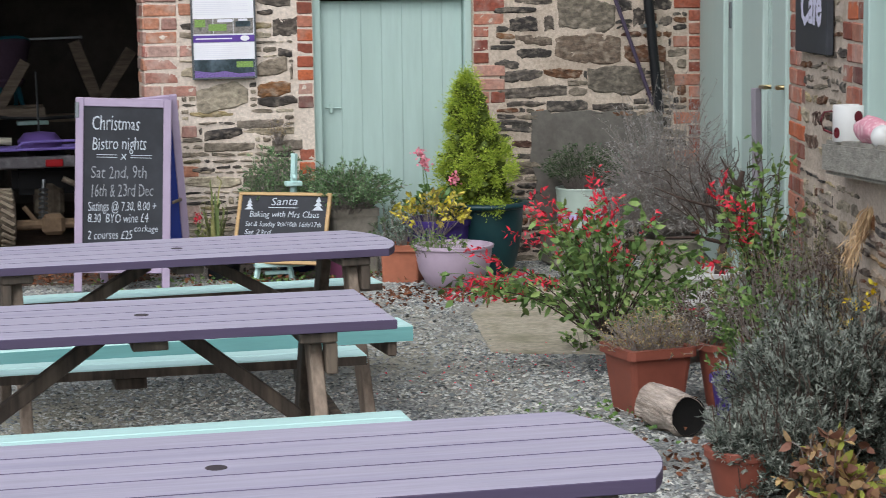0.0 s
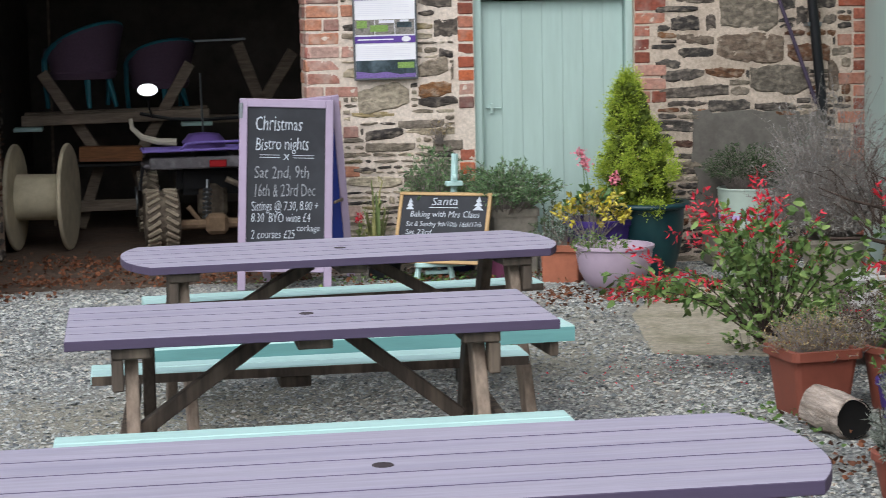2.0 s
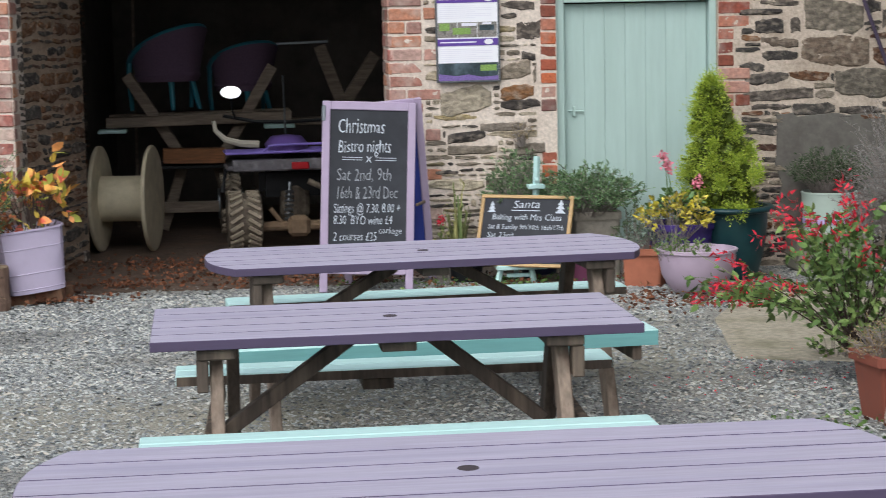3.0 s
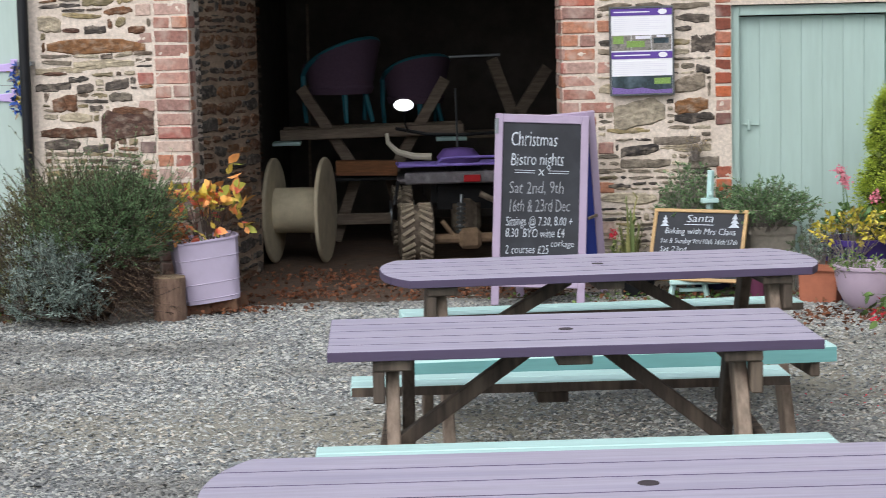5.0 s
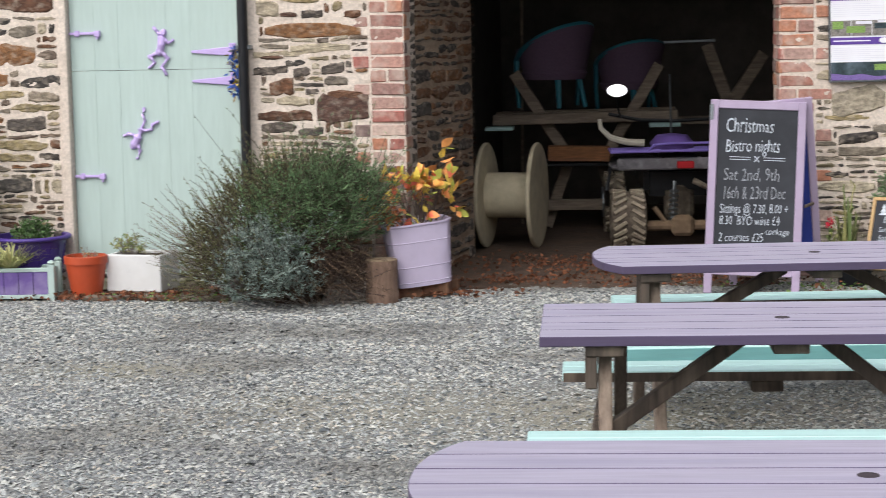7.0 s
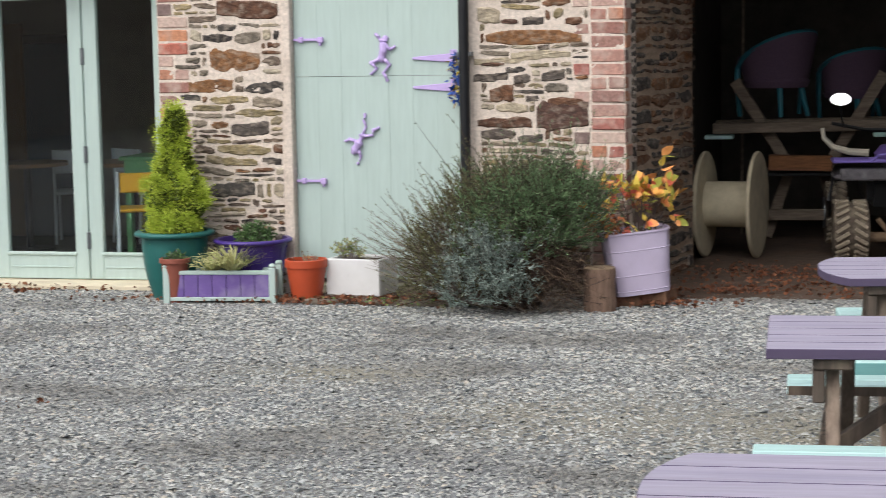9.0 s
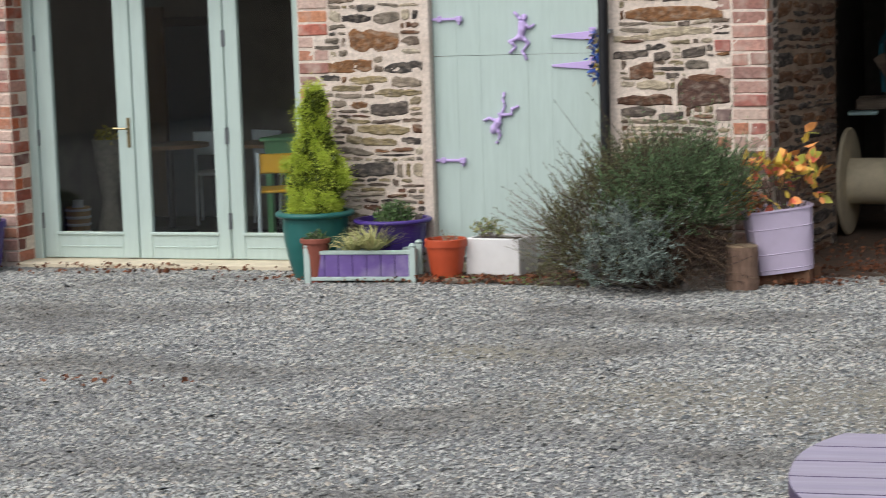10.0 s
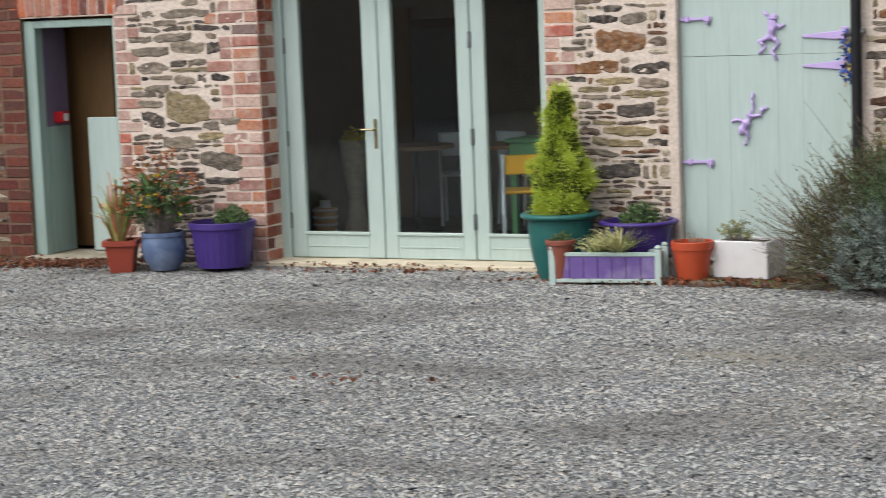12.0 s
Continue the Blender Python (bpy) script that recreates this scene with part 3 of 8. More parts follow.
def mortar_relief(parent, m, x0, x1, z0, z1, left=None, right=None, skip=None, step=0.013, proud=0.0012, material=None):
    """Lime mortar smeared unevenly between and over the edges of the stones and bricks."""
    nx, nz = int((x1 - x0) / step) + 1, int((z1 - z0) / step) + 1
    V, Fc = [], []
    for j in range(nz):
        z = z0 + (z1 - z0) * j / (nz - 1)
        a, b = x0 + (left(z) if left else -1), x1 - (right(z) if right else -1)
        for i in range(nx):
            x = x0 + (x1 - x0) * i / (nx - 1)
            p = Vector((x * 17, z * 24, len(parent.name) + m.translation.x))
            k = noise.noise(p) + 0.55 * noise.noise(p * 3.1)
            if a < x < b and not (skip and skip(x, z)):
                y = -proud - 0.0055 * k
            else:
                y = 0.0015 - 0.0085 * max(0.0, k)
            if 0 < i < nx - 1 and 0 < j < nz - 1:
                V.append((x, y, z))
            else:
                V.append((x, 0.004, z))
    for j in range(nz - 1):
        for i in range(nx - 1):
            o = j * nx + i
            Fc.append((o, o + 1, o + nx + 1, o + nx))
    V = [tuple(m @ Vector(v)) for v in V]
    part("mortar", (V, Fc), material or M_MORTAR, parent, "", True)


def rubble(parent, m, x0, x1, z0, z1, rng, left=None, right=None, skip=None, depth=0.0065, joined=False, blocks=(), tall=0.055, joint=0.008, tones="ddggbop", lens=(2.0, 5.0), relief=True, square=2.4, small=0.2, mortar=None):
    """Wandering courses of split stones between brick edges round larger blocks (x, z, length, height, tone)."""
    c = 0.01
    nx, nz = int((x1 - x0) / c), int((z1 - z0) / c)
    full = np.zeros((nz, nx), bool)
    for j in range(nz):
        z = z0 + (j + 0.5) * c
        a, b = (left(z) if left else 0) + 0.006, (right(z) if right else 0) + 0.006
        full[j, :int(math.ceil(a / c))] = True
        full[j, nx - int(math.ceil(b / c)):] = True
        if skip:
            for i in range(nx):
                full[j, i] |= skip(x0 + (i + 0.5) * c, z)
    found = []
    for x, z, ln, h, tone in blocks:
        i0, i1 = max(0, int((x - ln / 2 - x0) / c)), int((x + ln / 2 - x0) / c) + 1
        j0, j1 = max(0, int((z - h / 2 - z0) / c)), int((z + h / 2 - z0) / c) + 1
        full[j0:j1, i0:i1] = True
        found.append((x, z, ln + 0.012, h + 0.009, tone, 4.5))
    z = z0
    while z < z1 - 0.03:
        h = min(float(np.clip(tall * rng.lognormal(0, 0.35), 0.032, 0.115)), z1 - z)
        j0, j1 = int((z - z0 + 0.22 * h) / c), max(int((z - z0 + 0.22 * h) / c) + 1, int((z - z0 + 0.78 * h) / c))
        free = ~full[j0:j1].any(axis=0)
        i = 0
        while i < nx:
            if not free[i]:
                i += 1
                continue
            e = i
            while e < nx and free[e]:
                e += 1
            x, end = x0 + i * c, x0 + e * c
            while end - x > 0.035:
                ln = float(np.clip(h * rng.uniform(*lens), 0.06, 0.4))
                if rng.random() < small:
                    ln = rng.uniform(0.04, 0.075)
                if end - x - ln < 0.05:
                    ln = end - x
                tone = tones[int(rng.integers(0, len(tones)))]
                if h > 0.062 and ln > 0.1 and rng.random() < 0.55:
                    cut = rng.uniform(0.36, 0.64)
                    found.append((x + ln / 2, z + h * cut / 2, ln - joint * rng.uniform(0.4, 1.2), h * cut - joint * 0.5, tone, square))
                    q = ln * rng.uniform(0.35, 0.65)
                    for xa, xb in ((x, x + q), (x + q, x + ln)):
                        if rng.random() < 0.85:
                            found.append(((xa + xb) / 2, z + h * (1 + cut) / 2, xb - xa - joint * 0.8, h * (1 - cut) - joint * 0.5, tones[int(rng.integers(0, len(tones)))], square))
                else:
                    found.append((x + ln / 2, z + h / 2, ln - joint * rng.uniform(0.4, 1.3), h - joint * rng.uniform(0.5, 1.2), tone, square + rng.uniform(-0.3, 1.0)))
                x += ln
            i = e
        z += h
    VV, FF = [], []
    for x, z, ln, h, tone, sq in found:
        ln, h = max(ln, 0.03), max(h, 0.014)
        V, Fc = stone_shape(rng, ln, h, depth * rng.uniform(0.55, 1.5), sq)
        fixed = sq == 4.5
        turn = 0.0 if fixed else radians(rng.uniform(-3, 3))
        ct, st = math.cos(turn), math.sin(turn)
        V = [(p[0] * ct - p[2] * st, p[1], p[0] * st + p[2] * ct) for p in V]
        k = 0.35 if fixed else 1.0
        V = [(p[0], p[1], p[2] + k * (wander(x + p[0], z + p[2]) if k == 1.0 else wander(x, z))) for p in V]
        mm = m @ pose(x, 0, z)
        if joined:
            o = len(VV)
            VV += [tuple(mm @ Vector(v)) for v in V]
            FF += [tuple(q + o for q in f) for f in Fc]
        else:
            ob = obj("stone", (V, Fc), STONE_TONES[tone], parent)
            ob.matrix_basis = mm
    if joined and VV:
        part("upper_stones", (VV, FF), M_STONE_ISL, parent)["kind"] = "stuff"
    elif relief:
        mortar_relief(parent, m, x0, x1, z0, z1, left, right, skip, material=mortar)


def wall_body(name, m, bm, label="old rubble stone wall with brick quoins and pale lime mortar", material=None):
    w = obj(name, bm, material or M_MORTAR)
    w.matrix_basis = m
    return tagged(w, label, "wall", kind="structure")


TOP = 2.16
ID = Matrix.Identity(4)
wall_1 = wall_body("wall_1", LEFT, box(-12.5, -9.03, 0, 0.45, 0, 3.0), "old brick and rubble wall, its mortar darkened for shade", M_MORTAR_RED)
wall_2 = wall_body("wall_2", LEFT, box(-8.15, -6.87, 0, 0.45, 0, 3.0))
wall_3 = wall_body("wall_3", LEFT, box(-4.57, -3.63, 0, 0.45, 0, 3.0))
wall_4 = wall_body("wall_4", LEFT, box(-2.42, -1.315, 0, 0.45, 0, 3.0))
wall_5 = wall_body("wall_5", RIGHT, box(1.138, 2.27, 0, 0.45, 0, 3.0))
wall_6 = wall_body("wall_6", RIGHT, box(3.38, 5.3, 0, 0.45, 0, 3.0), "rubble stone wall with weathered mortar beside the plank door", M_MORTAR_DIM)
# walls over the openings
over_1 = wall_body("wall_over_1", LEFT, box(-9.03, -8.15, 0, 0.45, 1.92, 3.0), "brick arch over the doorway in weathered mortar", M_MORTAR_DIM)
over_2 = wall_body("wall_over_2", LEFT, box(-6.87, -4.57, 0, 0.45, 2.24, 3.0))
over_3 = wall_body("wall_over_3", LEFT, box(-3.63, -2.42, 0, 0.45, 2.2, 3.0))
wall_body("wall_over_4", pose(0, 0, 0), box(-1.315, 1.138, 13.0, 13.45, 2.92, 3.0))
over_5 = wall_body("wall_over_5", RIGHT, box(2.27, 3.38, 0, 0.45, 1.9, 3.0))
# barn: stone side wall, dark back and far side, unseen ceiling for darkness
# side wall body takes the dark plaster tone for the barn's shade
wall_7 = wall_body("wall_7", BARN, box(0.0, 5.2, 0, 0.45, 0, 3.0), "rubble stone side wall inside the barn, darkened for its shade", M_DARK_IN)
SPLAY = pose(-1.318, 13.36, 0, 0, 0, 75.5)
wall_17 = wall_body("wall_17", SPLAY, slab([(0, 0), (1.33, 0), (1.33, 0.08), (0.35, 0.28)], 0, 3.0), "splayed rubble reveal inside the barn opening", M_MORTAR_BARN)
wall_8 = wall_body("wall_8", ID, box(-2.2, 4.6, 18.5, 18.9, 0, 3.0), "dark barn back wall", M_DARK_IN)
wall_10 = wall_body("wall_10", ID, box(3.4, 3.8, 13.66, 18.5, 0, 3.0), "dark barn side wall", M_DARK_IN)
tagged(obj("ceiling_1", box(-2.2, 5.3, 12.75, 18.9, 3.0, 3.15), M_DARK_IN), "dark unseen barn ceiling", "ceiling", kind="structure")
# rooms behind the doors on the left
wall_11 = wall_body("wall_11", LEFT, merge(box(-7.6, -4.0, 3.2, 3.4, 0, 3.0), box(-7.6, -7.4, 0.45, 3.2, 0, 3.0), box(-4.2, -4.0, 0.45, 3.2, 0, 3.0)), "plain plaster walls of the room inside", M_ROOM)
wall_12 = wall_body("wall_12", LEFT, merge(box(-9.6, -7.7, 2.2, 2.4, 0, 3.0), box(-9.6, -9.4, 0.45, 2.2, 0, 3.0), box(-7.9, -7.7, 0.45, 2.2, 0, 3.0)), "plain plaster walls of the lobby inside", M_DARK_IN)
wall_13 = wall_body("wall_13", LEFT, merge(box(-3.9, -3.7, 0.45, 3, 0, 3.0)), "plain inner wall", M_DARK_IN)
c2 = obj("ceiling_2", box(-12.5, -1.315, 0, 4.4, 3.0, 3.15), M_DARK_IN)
c2.matrix_basis = LEFT
tagged(c2, "plain dark ceiling of the rooms", "ceiling", kind="structure")
# wing of the café: openings for the doors and the window
wall_9 = wall_body("wall_9", WING, merge(box(3.95, 5.85, 0, 0.4, 0, 3.0), box(5.85, 7.6, 0, 0.4, 0, 1.2), box(5.85, 7.6, 0, 0.4, 2.3, 3.0), box(7.6, 9.5, 0, 0.4, 0, 3.0), box(0.0, 3.95, 0, 0.4, 2.3, 3.0)),
                   "wing wall of brick and rendered rubble beside the café doors", M_MORTAR_DIM)
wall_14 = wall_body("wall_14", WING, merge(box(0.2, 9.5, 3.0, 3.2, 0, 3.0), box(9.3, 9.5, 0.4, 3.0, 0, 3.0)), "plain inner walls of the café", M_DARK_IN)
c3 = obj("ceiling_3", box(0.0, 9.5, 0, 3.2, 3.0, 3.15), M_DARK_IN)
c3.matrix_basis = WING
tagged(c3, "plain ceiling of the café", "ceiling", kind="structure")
# yard closed behind the camera: unseen walls, added also for dark glass reflections
wall_15 = wall_body("wall_15", ID, merge(box(-16, 10, -9.4, -9, 0, 4.5)), "plain unseen wall across the yard, added for dark reflections")
wall_16 = wall_body("wall_16", ID, merge(box(-16.4, -16, -9, 14.2, 0, 2.6)), "plain stone yard wall")

# ---- doors and windows ----
def boards(parent, x0, x1, y, z0, z1, n, material, thick=0.025, seam=0.0015):
    w = (x1 - x0) / n
    for i in range(n):
        part("board", box(x0 + i * w + seam, x0 + (i + 1) * w - seam, y + (i % 3) * 0.0008, y + thick, z0, z1, seam * 1.6), material, parent)


# plank door between the barn and the niche
door_1 = thing("door_1", "closed sage green vertical plank door with worn paint", "door", RIGHT, kind="structure")
boards(door_1, 2.335, 3.325, 0.1, 0.02, 1.82, 7, M_SAGE, seam=0.0008)
part("jamb", box(2.27, 2.33, 0.04, 0.16, 0, 1.895, 0.004), M_SAGE, door_1)
part("jamb", box(3.33, 3.38, 0.04, 0.16, 0, 1.895, 0.004), M_SAGE, door_1)
part("head", box(2.33, 3.33, 0.035, 0.16, 1.828, 1.895, 0.004), M_SAGE, door_1)
part("latch", merge(box(2.39, 2.41, 0.075, 0.1, 1.06, 1.13, 0.003), beam((2.36, 0.085, 1.1), (2.47, 0.085, 1.095), 0.01, 0.012)), M_SAGE, door_1, "painted iron latch")

# stable door with iron hinges and ornaments
door_2 = thing("door_2", "pale sage green stable door of wide planks with a split across", "door", LEFT, kind="structure")
boards(door_2, -3.6, -2.43, 0.06, 0.1, 1.478, 7, M_SAGE_PALE, seam=0.0003)
boards(door_2, -3.6, -2.43, 0.06, 1.481, 2.2, 7, M_SAGE_PALE, seam=0.0003)
part("jamb", box(-3.66, -3.605, -0.008, 0.12, 0.05, 2.2, 0.006), M_MORTAR, door_2, "pinkish plastered reveal")
part("jamb", box(-2.425, -2.36, -0.008, 0.12, 0.05, 2.2, 0.006), M_MORTAR, door_2, "pinkish plastered reveal")
part("sill", box(-3.62, -2.42, -0.02, 0.12, 0, 0.07, 0.008), M_CONCRETE, door_2)
for z in (1.73, 0.77):
    part("bolt", merge(box(-3.6, -3.4, 0.04, 0.06, z - 0.009, z + 0.009, 0.003), box(-3.56, -3.53, 0.034, 0.06, z - 0.02, z + 0.02, 0.004), box(-3.425, -3.385, 0.03, 0.06, z - 0.022, z + 0.018, 0.005), box(-3.412, -3.398, 0.034, 0.06, z - 0.04, z - 0.02, 0.003)), M_LILAC_IRON, door_2, "lilac painted bolt")
for z in (1.595, 1.4):
    hinge = slab([(-2.76, -0.008), (-2.5, -0.03), (-2.5, -0.055), (-2.455, -0.055), (-2.455, 0.055), (-2.5, 0.055), (-2.5, 0.03), (-2.76, 0.008)], 0, 0.012, 0.003, pose(0, 0.058, z, 90))
    part("strap_hinge", hinge, M_LILAC_IRON, door_2, "lilac painted iron strap hinge")


def ornament(cx, cz, limbs, lean):
    """A cast ornament: a body with a few knobbly limbs, all one mesh."""
    bms = []
    for a, b, r in limbs:
        bms.append(tube([(a[0], 0, a[1]), ((a[0] + b[0]) / 2 + 0.006, -0.012, (a[1] + b[1]) / 2), (b[0], 0, b[1])], r, 8, 0.8))
        s = bmesh.new()
        bmesh.ops.create_uvsphere(s, u_segments=10, v_segments=8, radius=r * 1.0, matrix=Matrix.Translation((b[0], 0, b[1])))
        bms.append(s)
    tmp = obj("wall_ornament", merge(*bms), M_LILAC_IRON)
    fuse = tmp.modifiers.new("fuse", "REMESH")
    fuse.mode, fuse.voxel_size = "VOXEL", 0.005
    me = bpy.data.meshes.new_from_object(tmp.evaluated_get(bpy.context.evaluated_depsgraph_get()))
    bpy.data.objects.remove(tmp)
    me.polygons.foreach_set("use_smooth", [True] * len(me.polygons))
    ob = new("wall_ornament", me)
    ob.matrix_basis = LEFT @ pose(cx, 0.052, cz, 0, lean, 0)
    return tagged(ob, "lilac painted cast ornament fixed to the stable door", "ornament", group="ornaments on the stable door")


ornament(-2.97, 1.63, [((0.01, 0.065), (-0.006, -0.03), 0.03), ((0.012, 0.07), (0.022, 0.1), 0.022), ((-0.005, 0.07), (-0.022, 0.105), 0.011), ((-0.022, 0.105), (-0.042, 0.128), 0.013), ((0.025, 0.055), (0.052, 0.026), 0.011), ((0.052, 0.026), (0.085, 0.045), 0.011),
                       ((-0.01, -0.03), (-0.08, -0.062), 0.015), ((-0.08, -0.062), (-0.045, -0.1), 0.011), ((-0.045, -0.1), (-0.082, -0.135), 0.011), ((0.005, -0.035), (0.045, -0.075), 0.015), ((0.045, -0.075), (0.002, -0.13), 0.011), ((0.002, -0.13), (0.03, -0.18), 0.012)], 0)
ornament(-3.155, 1.03, [((0.03, 0.05), (-0.02, -0.045), 0.032), ((-0.02, -0.045), (-0.032, -0.06), 0.022), ((0.028, 0.055), (0.055, 0.11), 0.011), ((0.055, 0.11), (0.042, 0.15), 0.01), ((0.042, 0.15), (0.052, 0.19), 0.013), ((0.04, 0.045), (0.1, 0.05), 0.012), ((0.1, 0.05), (0.105, 0.085), 0.01), ((0.105, 0.085), (0.145, 0.1), 0.012),
                        ((-0.015, 0.01), (-0.06, 0.025), 0.013), ((-0.06, 0.025), (-0.09, 0.012), 0.011), ((0.0, -0.05), (0.015, -0.09), 0.013), ((0.015, -0.09), (-0.005, -0.14), 0.012)], 0)


def french_leaf(parent, m, x0, x1, z0, z1, y, stiles=(0.135, 0.135), foot=0.185, handle=None, hinge_side=1, mat_f=None):
    """A glazed leaf: two stiles, rails, a panelled foot, a pane, hinges."""
    sl, sr = stiles
    mat_f = mat_f or M_SAGE_PALE
    leaf = part("door_leaf", merge(box(x0 + 0.003, x0 + sl, y, y + 0.05, z0, z1, 0.006), box(x1 - sr, x1 - 0.003, y, y + 0.05, z0, z1, 0.006),
                                   box(x0 + sl, x1 - sr, y + 0.002, y + 0.048, z0, z0 + foot, 0.004), box(x0 + sl, x1 - sr, y + 0.002, y + 0.048, z1 - 0.12, z1, 0.004)), mat_f, parent)
    part("glazing_bead", merge(box(x0 + sl - 0.012, x1 - sr + 0.012, y - 0.012, y + 0.01, z0 + foot - 0.012, z0 + foot + 0.012, 0.004), box(x0 + sl + 0.02, x1 - sr - 0.02, y - 0.004, y + 0.004, z0 + foot * 0.44, z0 + foot * 0.5, 0.002)), mat_f, leaf)
    pane = part("pane", box(x0 + sl - 0.004, x1 - sr + 0.004, y + 0.02, y + 0.026, z0 + foot - 0.004, z1 - 0.116), M_GLASS, leaf, "clear glass pane")
    pane.visible_shadow = False
    for z in (0.28, 0.9, 1.6):
        xh = x0 if hinge_side < 0 else x1
        part("hinge", box(xh - 0.012, xh + 0.012, y - 0.012, y + 0.006, z0 + z - 0.06, z0 + z + 0.06, 0.003), M_STEEL, leaf, "grey steel hinge")
    if handle:
        hx, hz, way = handle
        part("handle", merge(box(hx - 0.013, hx + 0.013, y - 0.008, y + 0.002, hz - 0.14, hz + 0.08, 0.003), tube([(hx, y - 0.005, hz), (hx, y - 0.05, hz), (hx + way * 0.1, y - 0.05, hz + 0.004)], 0.0075, 8)), M_BRASS, leaf, "brass lever handle")
    return leaf


door_3 = thing("door_3", "pale sage French doors with three tall glazed leaves", "door", LEFT, kind="structure")
Y3 = 0.26
part("frame_post", box(-6.885, -6.803, Y3 - 0.02, Y3 + 0.07, 0.0, 2.24, 0.006), M_SAGE_PALE, door_3)
part("frame_post", box(-4.617, -4.45, Y3 - 0.02, Y3 + 0.07, 0.0, 2.24, 0.006), M_SAGE_PALE, door_3)
part("frame_head", box(-6.803, -4.617, Y3 - 0.02, Y3 + 0.07, 2.17, 2.24, 0.006), M_SAGE_PALE, door_3)
part("threshold", box(-6.87, -4.57, -0.03, Y3 + 0.1, 0.0, 0.035, 0.006), M_CREAM_SILL, door_3, "cream threshold")
french_leaf(door_3, LEFT, -6.8, -6.007, 0.04, 2.165, Y3, (0.13, 0.133), handle=(-6.05, 1.0, -1), hinge_side=-1)
french_leaf(door_3, LEFT, -6.004, -5.262, 0.04, 2.165, Y3, (0.109, 0.108), hinge_side=1)
french_leaf(door_3, LEFT, -5.259, -4.62, 0.04, 2.165, Y3, (0.109, 0.1), hinge_side=-1)

# narrow doorway with the inner half door
door_4 = thing("door_4", "open doorway with a pale sage frame and half door", "doorway", LEFT, kind="structure")
part("frame_post", box(-9.03, -8.925, 0.03, 0.13, 0.04, 1.9, 0.006), M_SAGE_SHADED, door_4)
part("frame_post", box(-8.19, -8.15, 0.03, 0.13, 0.04, 1.9, 0.006), M_SAGE_SHADED, door_4)
part("frame_head", box(-8.925, -8.19, 0.03, 0.13, 1.84, 1.9, 0.006), M_SAGE_SHADED, door_4)
part("doorstep", box(-9.05, -8.1, -0.1, 0.45, 0.0, 0.045, 0.01), M_CONCRETE, door_4, "worn stone doorstep")
half = part("half_door", box(-8.69, -7.95, 0.34, 0.38, 0.05, 1.12, 0.005), M_SAGE_PALE, door_4, "pale sage half door")
part("wood_panel", box(-9.25, -8.6, 0.6, 0.64, 0.05, 2.4, 0.005), M_OAK, door_4, "brown timber panel")
part("inner_wall", box(-9.1, -8.925, 0.132, 0.426, 1.06, 2.6), M_PURPLE_WALL, door_4, "dull purple upper wall")
part("dado", box(-9.1, -8.922, 0.132, 0.426, 0.05, 1.06), M_SAGE_SHADED, door_4, "sage lower wall")
call = thing("call_point", "small red alarm box on the lobby wall", "alarm box", LEFT @ pose(-8.892, 0.27, 1.13))
part("case", box(-0.06, 0.05, -0.05, 0.05, -0.045, 0.045, 0.006), M_RED, call)
part("face", box(0.05, 0.056, -0.03, 0.03, -0.03, 0.03, 0.002), M_WHITE, call)

# café doors in the wing: a wide flat leaf folded back, a glazed leaf and posts
door_5 = thing("door_5", "sage green café doors, one leaf standing open", "door", WING, kind="structure")
part("open_leaf", merge(box(0.05, 1.44, -0.03, 0.03, 0.05, 2.3, 0.008), box(1.44, 1.52, -0.045, 0.03, 0.05, 2.3, 0.008)), M_SAGE_PALE, door_5, "flat open sage door leaf")
part("frame_post", box(1.56, 1.8, -0.02, 0.1, 0.0, 2.3, 0.01), M_SAGE_PALE, door_5)
part("frame_post", box(1.84, 2.72, 0.03, 0.12, 0.0, 2.3, 0.01), M_SAGE_PALE, door_5)
part("frame_post", box(3.41, 3.9, -0.02, 0.1, 0.0, 2.3, 0.01), M_SAGE_PALE, door_5)
part("pane", box(2.72, 3.41, 0.06, 0.066, 0.3, 2.2), M_GLASS, door_5, "clear glass pane").visible_shadow = False
part("bottom_panel", box(2.72, 3.41, 0.04, 0.09, 0.0, 0.3, 0.006), M_SAGE_PALE, door_5)
part("handle", tube([(3.0, 0.04, 1.315), (3.0, -0.02, 1.315), (3.2, -0.02, 1.32)], 0.012, 8), M_BRASS, door_5, "brass lever handle")
part("handle", tube([(3.86, -0.02, 1.35), (3.86, -0.06, 1.35), (3.92, -0.06, 1.35)], 0.012, 8), M_BRASS, door_5, "brass lever handle")
part("hinge", box(1.7, 1.74, -0.035, -0.018, 1.62, 1.78, 0.003), M_STEEL, door_5, "steel hinge")

window_1 = thing("window_1", "sage framed café window over a rough stone sill", "window", WING, kind="structure")
part("window_frame", merge(box(5.852, 5.97, -0.005, 0.18, 1.2, 2.3, 0.006), box(7.48, 7.6, 0.1, 0.18, 1.2, 2.3, 0.006), box(5.97, 7.48, 0.1, 0.18, 1.2, 1.26, 0.006), box(5.97, 7.48, 0.1, 0.18, 2.2, 2.3, 0.006)), M_SAGE, window_1)
part("pane", box(5.97, 7.48, 0.13, 0.136, 1.2, 2.2), M_GLASS, window_1, "clear glass pane").visible_shadow = False

